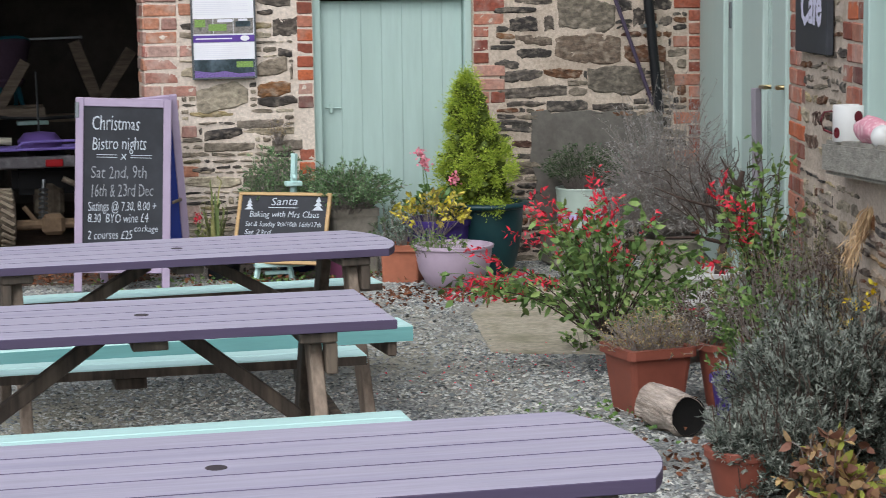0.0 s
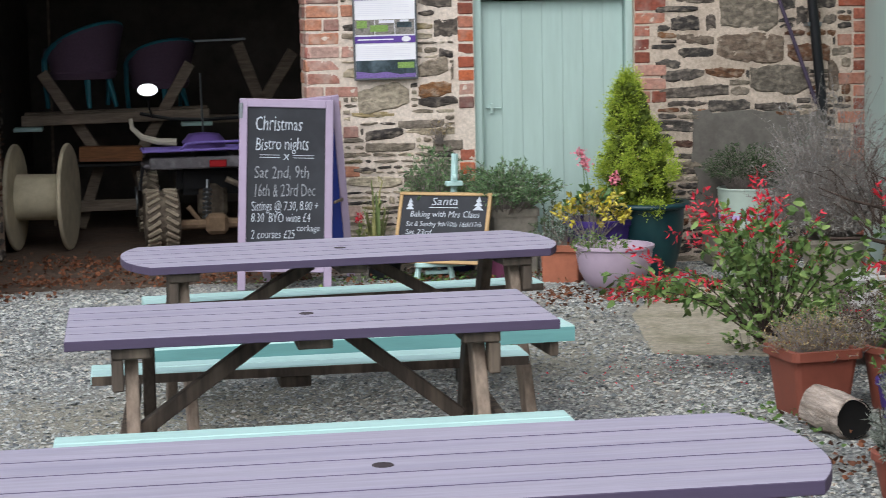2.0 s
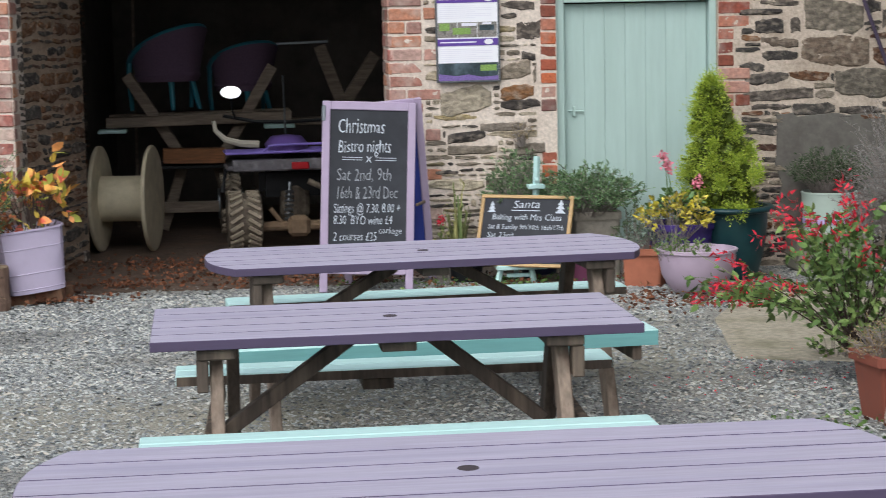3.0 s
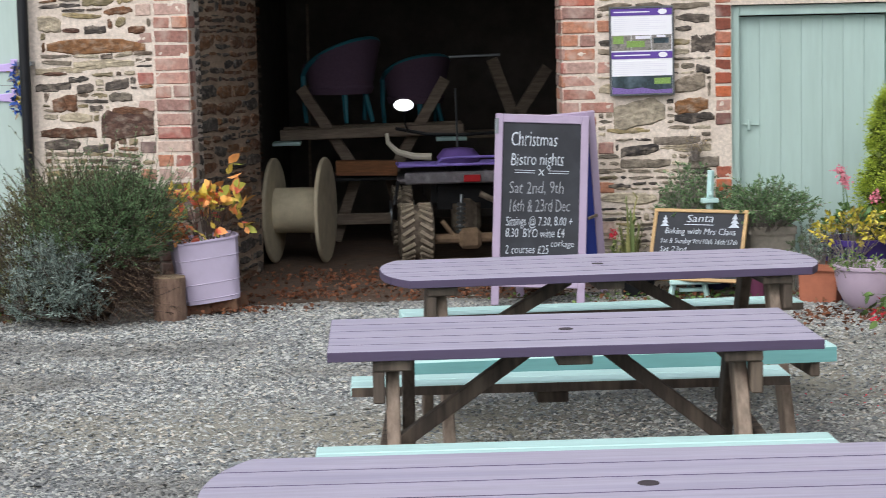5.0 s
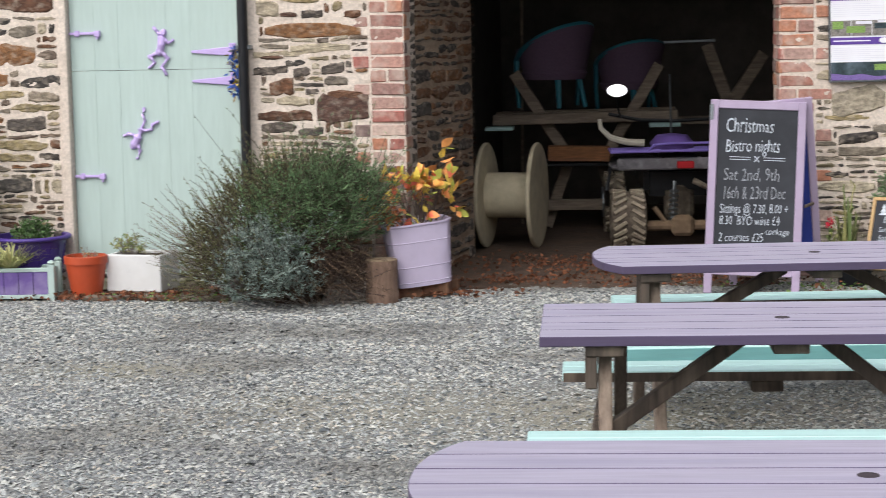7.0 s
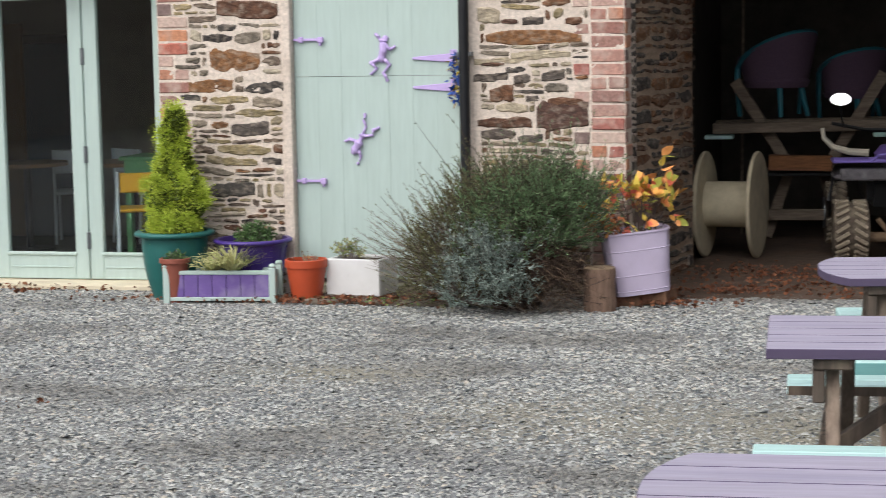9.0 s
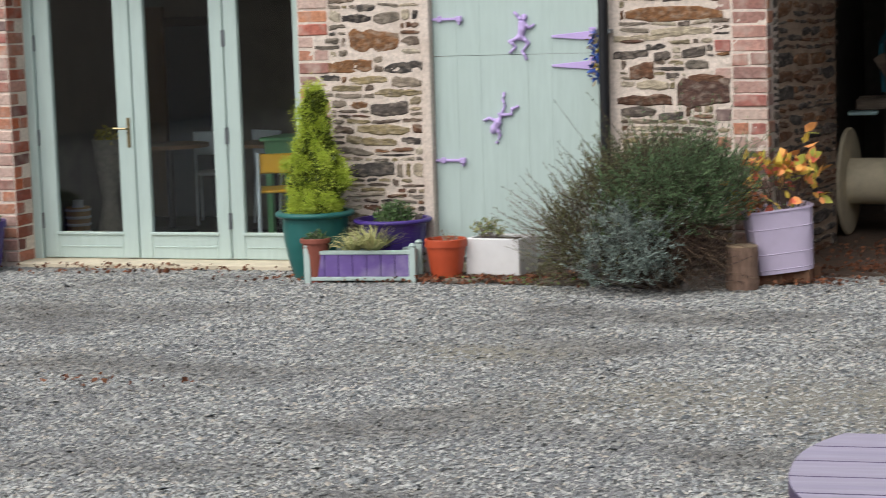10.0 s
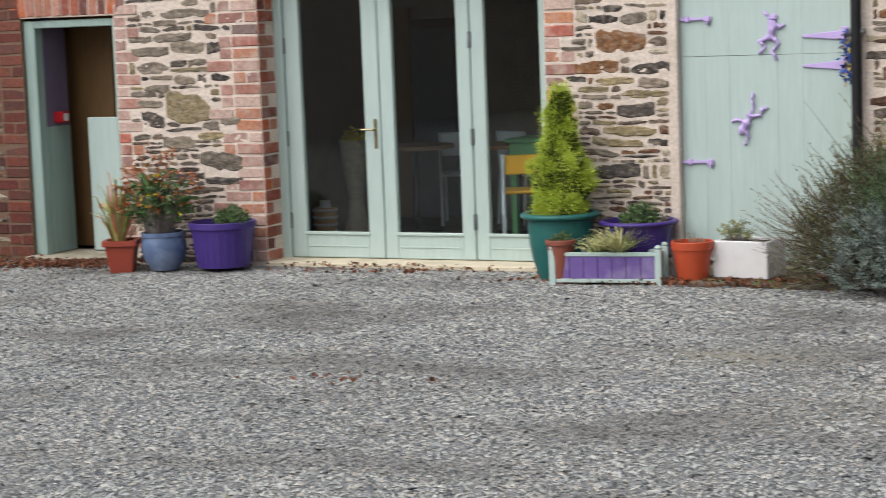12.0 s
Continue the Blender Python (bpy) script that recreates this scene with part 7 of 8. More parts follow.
tuft("pot_plant", pose(2.85, 12.0, 0.22), "sparse weeds in the bowl", 52, 60, 0.14, 0.16, 0.2, M_SALVIA, 0.025, 0.012, 6)
box_pot("plant_pot", pose(2.72, 12.5, 0, 0, 0, -25), 0.24, 0.2, 0.29, 0.24, 0.245, M_TERRA_LIGHT, "orange terracotta trough pot")
tuft("pot_plant", pose(2.72, 12.5, 0.2), "straggling silvery herb in the terracotta pot", 53, 50, 0.08, 0.25, 0.2, M_LAVENDER, 0.026, 0.01, 12)
tuft("rosemary", pose(2.68, 12.75, 0.1), "upright green rosemary sprigs in a pot", 54, 26, 0.1, 0.5, 0.16, M_ROSEMARY, 0.028, 0.006, 34, lo=0.3)
round_pot("plant_pot", pose(2.98, 12.62, 0), 0.17, 0.22, 0.39, M_PURPLE, "purple plastic pot behind the bowl", rim_h=0.04)
tuft("geranium", pose(2.96, 12.6, 0.34), "green geranium in the purple pot", 55, 60, 0.1, 0.3, 0.22, M_SEDUM, 0.036, 0.03, 9, lo=0.4)
rp = np.random.default_rng(56)
for x, y, z in ((2.84, 12.5, 0.83), (2.87, 12.52, 0.76), (3.07, 12.5, 0.66)):
    g = thing("geranium_flower", "pink geranium flower head on a stalk", "flower", pose(x, y, z), "geranium flowers")
    part("petals", leaves(rp.normal(0, 0.018, (60, 3)), rp.normal(0, 1, (60, 3)), 0.022, 0.02, rp, 0, 0.3), M_PINKFLOWER, g)
    part("stalk", tube([(0, 0, 0), (0.03, 0.04, -0.1), (0.06, 0.08, -(z - 0.42))], 0.003, 6), M_SALVIA, g)
round_pot("plant_pot", pose(3.33, 12.68, 0), 0.17, 0.245, 0.485, M_TEAL_SHADED, "large teal pot, darkened for shade, with a rolled rim holding a conifer", rim_h=0.044, bulge=0.02, lip=0.019)
conifer(pose(3.29, 12.68, 0.4), 0.9, 0.235, 5, M_CONIFER_R, "yellow-green dwarf conifer in the teal pot", -0.1, (0.88, 1.0, 1.0, 0.86, 0.74, 0.66, 0.4, 0.08))
box_pot("stone_planter", pose(2.47, 12.93, 0.0), 0.3, 0.26, 0.32, 0.28, 0.45, M_STONEPOT, "grey stone planter with lavender", rim=0.01, rim_h=0.05)
tuft("lavender", pose(2.42, 12.93, 0.4), "green lavender bush in the stone planter", 57, 230, 0.12, 0.38, 0.4, M_ROSE_GREEN, 0.036, 0.0085, 30, lo=0.25)
tuft("lavender", pose(1.98, 13.04, 0.3), "straggling grey-green lavender against the wall", 58, 210, 0.1, 0.6, 0.26, M_ROSE_GREEN, 0.032, 0.008, 26, lo=0.25)
box_pot("white_trough", pose(2.62, 12.98, 0, 0, 0, 3), 0.24, 0.18, 0.26, 0.2, 0.2, M_WHITE, "low white trough by the plank door", rim=0.008)
tuft("ivy", pose(2.6, 12.85, 0.02), "trailing ivy by the white trough", 59, 40, 0.1, 0.3, 0.2, M_SEDUM, 0.03, 0.026, 8)
round_pot("plant_pot", pose(2.1, 13.0, 0), 0.11, 0.15, 0.26, M_NAVY, "glossy navy pot behind the easel")
round_pot("plant_pot", pose(2.33, 12.72, 0), 0.07, 0.09, 0.2, M_PLUM, "plum glazed pot by the easel")
round_pot("plant_pot", pose(1.6, 12.99, 0), 0.1, 0.13, 0.2, M_BLACK, "black plastic pot by the wall")
blades("iris", pose(1.56, 12.98, 0.14), "light green iris blades in a pot", 60, 34, 0.52, 0.13, M_GRASSLEAF, 0.02)
tuft("geranium", pose(1.45, 12.98, 0.0), "leggy geranium by the wall", 61, 30, 0.08, 0.42, 0.15, M_GRASSLEAF, 0.04, 0.03, 6)
gf = thing("geranium_flower", "red geranium flower by the wall", "flower", pose(1.43, 12.9, 0.42), "geranium flowers")
part("petals", leaves(rp.normal(0, 0.016, (50, 3)), rp.normal(0, 1, (50, 3)), 0.02, 0.018, rp, 0, 0.3), M_REDFLOWER, gf)
part("stalk", tube([(0, 0, 0), (0.01, 0.04, -0.2), (0.02, 0.07, -0.4)], 0.003, 6), M_SALVIA, gf)
tuft("wall_weed", pose(2.02, 13.17, 0.87), "dry wispy weed growing out of the wall", 62, 40, 0.02, 0.2, 0.1, M_STRAW, 0.018, 0.004, 8, category="weed")

# ---- niche, twiggy shrub, salvia ----
tagged(obj("stone_block", box(3.82, 4.32, 12.72, 13.1, 0, 0.27, 0.02), M_STONEPOT), "rough stone block under the niche", "stone")
pot_n = round_pot("plant_pot", pose(4.07, 12.9, 0.27), 0.17, 0.185, 0.265, M_MINT_POT, "pale mint pot with a lilac band", rim=0.004, rim_h=0.012)
part("band", lathe([(0.1735, 0.05), (0.1765, 0.052), (0.1785, 0.085), (0.1755, 0.087)], 40), M_LILAC_IRON, pot_n, "lilac painted band")
tuft("lavender", pose(4.07, 12.9, 0.5), "soft dark green shrub in the niche pot", 63, 240, 0.1, 0.36, 0.3, M_ROSE_DARK, 0.03, 0.005, 26)
rt = np.random.default_rng(64)
TW = np.concatenate([dome(rt, 520, 0.56, 0.4, 1.02, base=0.2, inner=0.6, power=2.3), dome(rt, 260, 0.58, 0.32, 0.72, base=0.3, inner=0.6, power=2.3) + np.array([-0.04, -0.1, 0.05])])
TW = TW + rt.normal(0, 0.02, TW.shape) * np.linspace(0, 1, 6)[None, :, None]
ds = thing("dead_shrub", "grey leafless twiggy shrub in front of the niche", "shrub", pose(4.22, 11.55, 0.35))
part("twig_mass", twigs(TW, 0.0026, 0.0012), M_TWIG, ds)["kind"] = "stuff"
PT, NT = along(TW, rt, 16, 0.4)
part("dry_sprig_mass", leaves(PT, NT, 0.032, 0.005, rt, 0, 0.9), M_TWIGLEAF, ds, "dry grey sprigs")["kind"] = "stuff"
round_pot("plant_pot", pose(4.22, 11.55, 0), 0.16, 0.2, 0.34, M_STONEPOT, "grey pot of the twiggy shrub")
for k, (x, y, z) in enumerate(((4.25, 12.95, 0.75), (4.5, 12.95, 0.8))):
    tuft("lavender", pose(x, y, z - 0.55), "pale silver sprigs against the wall", 65 + k, 60, 0.06, 0.7, 0.22, M_LAVENDER, 0.024, 0.007, 14, lo=0.4)

round_pot("plant_pot", pose(3.8, 9.75, 0), 0.13, 0.16, 0.38, M_WHITE, "white pot behind the red salvia")
rw = np.random.default_rng(66)
tree = thing("bare_shrub", "gnarled bare shrub in the white pot", "shrub", pose(3.84, 9.75, 0.3))
part("trunk", tube([(0, 0, 0), (0.03, 0, 0.2), (0.1, 0.02, 0.42), (0.14, 0.0, 0.6)], 0.03, 8, 0.5), M_TWIG_DK, tree)
for k, pts in enumerate((((0.05, 0, 0.28), (-0.1, -0.03, 0.34), (-0.3, -0.05, 0.36), (-0.45, -0.06, 0.42)), ((0.1, 0.02, 0.42), (-0.02, 0.0, 0.52), (-0.18, 0.02, 0.58), (-0.35, 0.05, 0.66)), ((0.1, 0.02, 0.4), (0.22, 0, 0.5), (0.24, -0.02, 0.66), (0.2, 0, 0.85)), ((0.14, 0, 0.6), (0.08, 0, 0.75), (0.02, 0.02, 0.88)))):
    part("branch", tube([(x + rw.normal(0, 0.012), y, z * 0.8 + rw.normal(0, 0.012)) for x, y, z in pts], 0.014, 6, 0.25), M_TWIG_DK, tree)
TB = shoots(rw, 46, 0.14, 0.62, 0.46, k=6, hmin=0.5) + np.array([0.05, 0, 0.28])
TB = TB + rw.normal(0, 0.018, TB.shape)
part("twig_spray", twigs(TB, 0.0042, 0.0014), M_TWIG_DK, tree)

round_pot("plant_pot", pose(3.12, 9.0, 0), 0.11, 0.14, 0.22, M_BLACK, "black plastic pot of the red salvia")


def salvia(m, label, seed, n, rx, ry, h, spikes, per=26):
    """Arching stems with side shoots, leaves in pairs and red spikes at the ends."""
    rng = np.random.default_rng(seed)
    S = dome(rng, n, rx, ry, h, k=8, base=0.07, inner=0.7, low=0.27, bend=0.2)
    i = rng.integers(0, n, n * 2)
    j = rng.integers(3, 7, n * 2)
    B = S[i, j]
    D = S[i, j] - S[i, j - 1]
    D = D / np.linalg.norm(D, axis=1)[:, None] + rng.normal(0, 0.55, B.shape)
    ts = np.linspace(0, 1, 8)[None, :, None]
    T = B[:, None] + D[:, None] * ts * rng.uniform(0.08, 0.2, (n * 2, 1, 1)) + np.array([0, 0, -0.03]) * ts ** 2
    P, N = along(S, rng, per, 0.2)
    P2, N2 = along(T, rng, max(4, per // 3), 0.1)
    t = thing("red_salvia", label, "shrub", m)
    part("stem_mass", twigs(S, 0.0045), M_TWIG_DK, t)["kind"] = "stuff"
    part("side_shoot_mass", twigs(T, 0.0025), M_SALVIA, t)["kind"] = "stuff"
    part("foliage", leaves(np.concatenate([P, P2]), np.concatenate([N, N2]), 0.052, 0.027, rng, 0.5, 0.8, 0.2), M_SALVIA, t)["kind"] = "stuff"
    order = np.argsort(S[:, -1, 0] + rng.normal(0, rx * 0.36, n))[:spikes]
    for k in order:
        tip, d = S[k, -1], S[k, -1] - S[k, -3]
        d = d / np.linalg.norm(d)
        c = int(rng.integers(20, 34))
        pf = tip + d * np.linspace(-0.04, rng.uniform(0.1, 0.2), c)[:, None] + rng.normal(0, 0.011, (c, 3))
        part("flower_spike", leaves(pf, np.tile(d, (c, 1)) * 0.7, 0.038, 0.013, rng, 0.1, 0.7, 0.3), M_REDFLOWER, t, "red flower spike")
    return t


salvia(pose(2.98, 8.98, 0.17), "sprawling red flowered salvia with green leaves", 67, 58, 0.72, 0.44, 0.72, 32, per=20)
salvia(pose(3.74, 8.9, 0.2), "tall red flowered salvia by the café door", 68, 34, 0.26, 0.2, 0.98, 8, per=11)
tuft("low_salvia", pose(3.08, 8.9, 0.14), "leafy skirt of salvia shoots over its pot", 84, 50, 0.08, 0.3, 0.36, M_SALVIA, 0.05, 0.026, 9)
tuft("low_salvia", pose(3.1, 9.7, 0.0), "low green shoots with red flowers at the edge of the slab", 79, 26, 0.06, 0.12, 0.15, M_SALVIA, 0.04, 0.024, 6)
box_pot("plant_pot", pose(2.915, 8.2, 0, 0, 0, 8), 0.24, 0.24, 0.335, 0.33, 0.29, M_TERRA, "large square terracotta pot with dry growth")
tuft("dry_plant", pose(2.95, 8.24, 0.2), "fine wispy dry plant in the square pot", 68, 260, 0.13, 0.26, 0.27, M_STRAW, 0.016, 0.004, 14, lo=0.2, spread=0.9)
tuft("dry_plant", pose(3.2, 8.3, 0.18), "dark seeding stems beside the square pot", 69, 90, 0.06, 0.42, 0.2, M_DARKSEED, 0.014, 0.007, 16, lo=0.4, spread=0.9)
lg = thing("log", "short hollow log lying on the gravel", "log", pose(2.885, 7.6, 0.088, 0, 0, 9))
lb = lathe([(0.08, -0.006), (0.086, 0.0), (0.09, 0.03), (0.089, 0.09), (0.093, 0.16), (0.09, 0.23), (0.091, 0.3), (0.084, 0.31), (0, 0.312)], 28, pose(0, 0, 0, -90, 0, 0))
for v in lb.verts:
    k = 1 + 0.13 * noise.noise(v.co * 13) + 0.08 * noise.noise(v.co * 30)
    v.co.x, v.co.z = v.co.x * k, v.co.z * k
part("bark", lb, M_BARK, lg, "pale weathered bark")
# shallow near-black disc stands in for the log's hollow
part("hollow_end", lathe([(0.083, -0.008), (0.078, 0.0), (0.04, 0.008), (0, 0.01)], 28, pose(0, 0, 0, -90, 0, 0)), M_LOG_END, lg, "near-black disc at the hollow end")

round_pot("plant_pot", pose(3.3, 8.17, 0), 0.11, 0.15, 0.29, M_TERRA, "round terracotta pot under the lavender")
round_pot("plant_pot", pose(3.19, 7.86, 0), 0.07, 0.095, 0.2, M_PURPLE, "small purple pot under the lavender")
round_pot("plant_pot", pose(3.1, 7.53, 0), 0.045, 0.06, 0.13, M_BLUE, "small blue pot on the gravel")
round_pot("plant_pot", pose(2.76, 6.68, 0), 0.1, 0.13, 0.17, M_TERRA, "terracotta pot at the lavender's foot", ribs=0)


def lavender_mass(m, seed, n, rx, ry, h, label, per=34, inner=0.55, power=2.3, heads=0.3):
    """A soft mound: dull leafy stems, each ending in a pale sprig."""
    rng = np.random.default_rng(seed)
    S = dome(rng, n, rx, ry, h, base=0.35, inner=inner, power=power, low=0.06)
    P, N = along(S, rng, per, 0.35)
    t = thing("lavender", label, "bush", m)
    part("stem_mass", twigs(S, 0.004), M_TWIG_DK, t)["kind"] = "stuff"
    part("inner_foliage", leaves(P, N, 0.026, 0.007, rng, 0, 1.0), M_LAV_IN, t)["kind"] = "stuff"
    tip = np.repeat(S[:, -1], 22, 0)
    dr = np.repeat(S[:, -1] - S[:, -3], 22, 0)
    dr = dr / (np.linalg.norm(dr, axis=1)[:, None] + 1e-9) * 0.7 + np.array([0, 0, 0.4])
    tip = tip + dr * rng.uniform(-0.05, 0.03, (len(tip), 1)) + rng.normal(0, 0.004, tip.shape)
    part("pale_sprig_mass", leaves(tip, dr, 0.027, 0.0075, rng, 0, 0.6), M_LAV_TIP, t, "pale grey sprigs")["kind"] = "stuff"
    F = S[rng.uniform(0, 1, n) < heads][:, -1]
    up = np.tile([0, 0, 1.0], (len(F), 1)) + rng.normal(0, 0.3, F.shape)
    part("dry_head_mass", twigs(np.stack([F, F + up * 0.06, F + up * rng.uniform(0.08, 0.13, (len(F), 1))], 1), 0.0016, 0.0035), M_TWIG_DK, t, "dry flower heads")["kind"] = "stuff"
    return t


lavender_mass(pose(3.26, 7.02, 0), 71, 1100, 0.48, 0.46, 0.62, "broad grey lavender bush by the café wall", heads=0.15)
lavender_mass(pose(2.93, 6.64, 0.0), 72, 420, 0.24, 0.26, 0.36, "low grey lavender over a pot", heads=0.1)
lavender_mass(pose(2.8, 6.67, 0.1), 81, 240, 0.17, 0.18, 0.2, "small grey lavender spilling over its pot", heads=0.1)
lavender_mass(pose(3.42, 7.6, 0), 80, 420, 0.27, 0.3, 0.62, "upright grey lavender behind the others", heads=0.5)
tuft("dry_plant", pose(3.5, 7.9, 0), "brown seeding perennials by the wall", 73, 220, 0.16, 0.95, 0.34, M_DARKSEED, 0.02, 0.01, 12, lo=0.4)
tuft("shrub", pose(3.42, 7.9, 0), "olive green leafy shrub by the wall", 74, 120, 0.12, 0.8, 0.34, M_SALVIA, 0.035, 0.014, 14, lo=0.4)
tuft("dry_plant", pose(3.68, 7.55, 0), "straw and brown grasses under the sill", 82, 200, 0.14, 0.9, 0.3, M_STRAW, 0.05, 0.005, 9, lo=0.3, spread=0.3)
tuft("dry_plant", pose(3.8, 8.3, 0), "dull olive and brown perennials under the sill", 83, 200, 0.14, 0.92, 0.3, M_OLIVE, 0.026, 0.009, 14, lo=0.35)
tuft("dry_plant", pose(3.72, 8.9, 0), "dry yellowing stems under the window", 78, 90, 0.1, 0.85, 0.28, M_STRAW, 0.03, 0.008, 10, lo=0.3)
rgz = np.random.default_rng(75)
plume = thing("pampas_plume", "buff feathery grass plume drooping", "grass", pose(3.56, 7.3, -0.16))
part("stem", tube([(0, 0, 0), (0.02, 0, 0.6), (0.03, 0, 0.95), (0.0, 0, 1.1)], 0.005, 6), M_STRAW, plume)
pz = np.linspace(0, 1, 400)[:, None]
PPl = (1 - pz) * np.array([0.02, 0, 1.12]) + pz * np.array([-0.09, 0, 0.92]) + np.array([0, 0, 0.06]) * np.sin(np.pi * pz) + rgz.normal(0, 0.016, (400, 3))
part("plume", leaves(PPl, np.tile([-0.4, 0, -0.8], (400, 1)), 0.07, 0.006, rgz, 0.3, 0.25), M_PLUME, plume, "buff seed plume")
tuft("yellow_flowers", pose(3.56, 7.2, 0.36), "small bright yellow flowers in the border", 76, 30, 0.05, 0.42, 0.14, M_YELLOWPETAL, 0.026, 0.018, 5, lo=0.7)
ru = np.random.default_rng(77)
SU = dome(ru, 60, 0.24, 0.2, 0.28, base=0.3)
PU, NU = along(SU, ru, 9, 0.35)
plant("autumn_plant", pose(3.0, 6.42, 0), "low plant with curled brown and yellow leaves", "plant", ru, SU, M_TWIG, 0.005, [("leaves", PU, NU, 0.058, 0.036, M_CURLED, 0.35, 0.7)])

# ---- pipes, sill, small things ----
def downpipe(m, z0, z1, r, label, lean=0.0):
    t = thing("downpipe", label, "downpipe", m)
    part("pipe", tube([(0, 0, z0), (lean * (z1 - z0) / 2, 0, (z0 + z1) / 2), (lean * (z1 - z0), 0, z1)], r, 14), M_BLACK, t, smooth=True)
    for z in (0.55, 1.62):
        if z0 < z < z1:
            part("bracket", box(lean * (z - z0) - r - 0.015, lean * (z - z0) + r + 0.015, -0.01, r + 0.05, z - 0.014, z + 0.014, 0.003), M_STEEL, t)
    return t


downpipe(LEFT @ pose(-2.375, -0.07, 0), 0.0, 2.98, 0.035, "black cast iron downpipe beside the stable door")
downpipe(RIGHT @ pose(4.695, -0.08, 0), 1.02, 2.98, 0.035, "black downpipe ending above the niche", -0.104)
rod = thing("rod", "thin dark purple rod leaning on the wall", "rod", RIGHT)
part("shaft", tube([(4.66, -0.05, 1.07), (4.39, -0.04, 1.8), (4.14, -0.02, 2.5)], 0.014, 8), M_DARK_PURPLE, rod)
rbq = np.random.default_rng(81)
bq = thing("paper_bunch", "blue and yellow paper decoration hung by the hinge", "decoration", LEFT @ pose(-2.44, -0.02, 1.5))
part("petals", leaves(np.stack([rbq.normal(0, 0.02, 140), rbq.normal(-0.01, 0.012, 140), rbq.uniform(-0.2, 0.12, 140)], 1), rbq.normal(0, 1, (140, 3)), 0.05, 0.022, rbq, 0.3, 0.4), M_BLUEPETAL, bq)
rp2 = np.random.default_rng(83)
ring = [(3.8 + 0.94 * k / 12, 0.25) for k in range(12)] + [(4.74, 0.25 + 0.78 * k / 10) for k in range(10)] + [(4.74 - 0.94 * k / 12, 1.03) for k in range(12)] + [(3.8, 1.03 - 0.78 * k / 10) for k in range(10)]
ring = [(x + rp2.uniform(-0.025, 0.025), -z - rp2.uniform(-0.025, 0.025)) for x, z in ring]
part("render_patch", slab(ring, -0.01, 0.02, 0.004, pose(0, 0, 0, -90, 0, 0)), M_RENDER, wall_6, "rough grey render patch")
sill = tagged(obj("window_sill", box(5.5, 7.7, -0.11, 0.1, 1.055, 1.2, 0.018, seg=2), M_SILLSTONE), "rough grey stone window sill", "sill", kind="structure")
sill.matrix_basis = WING @ pose(5.5, 0, 1.2, 0, -3, 0) @ pose(-5.5, 0, -1.2)
mug = thing("enamel_mug", "white mug with dark red spots on the sill", "mug", WING @ pose(5.84, -0.05, 1.216, 0, 0, -101) @ Matrix.Diagonal((1.12, 1.12, 1.05, 1)))
part("body", lathe([(0, 0), (0.06, 0), (0.064, 0.006), (0.064, 0.14), (0.061, 0.144), (0.058, 0.139), (0.057, 0.012), (0, 0.01)], 32), M_WHITE, mug, smooth=True)
part("handle", tube([(0.062, 0, 0.12), (0.095, 0, 0.115), (0.108, 0, 0.08), (0.095, 0, 0.045), (0.062, 0, 0.03)], 0.0045, 8), M_DARK_RED, mug, "red rimmed handle", True)
for a, z, r in ((118, 0.1, 0.024), (42, 0.036, 0.022), (155, 0.035, 0.022), (-30, 0.09, 0.022), (-90, 0.04, 0.022), (-140, 0.1, 0.022)):
    sp = lathe([(0, 0), (r, 0), (r, 0.0015), (0, 0.0015)], 16, pose(0, 0, z, 0, 0, a) @ pose(0.0635, 0, 0, 0, 90, 0), 0.7)
    part("spot", sp, M_DARK_RED, mug, "dark red spot")
cloth = thing("cloth_bundle", "pink spotted cloth bundle with a white ball", "cloth", WING @ pose(6.3, -0.05, 1.241))
cb = bmesh.new()
bmesh.ops.create_icosphere(cb, subdivisions=3, radius=1)
for v in cb.verts:
    k = 1 + 0.16 * noise.noise(v.co * 2.2)
    v.co = Vector((v.co.x * 0.2 * k, v.co.y * 0.06 * k, 0.05 + max(-0.05, v.co.z * 0.055 * k)))
part("bundle", cb, M_PINK, cloth, "pink spotted fabric", True)
ball = bmesh.new()
bmesh.ops.create_uvsphere(ball, u_segments=18, v_segments=12, radius=0.045, matrix=Matrix.Translation((0.3, -0.02, 0.045)))
part("ball", ball, M_WHITE, cloth, "white ball", True)
stake = thing("stake", "lilac painted timber stake among the plants", "stake", pose(4.3, 10.3, 0, 0, -1.2, 10))
part("stake", box(-0.022, 0.022, -0.022, 0.022, 0, 1.31, 0.004), M_STAKE, stake)

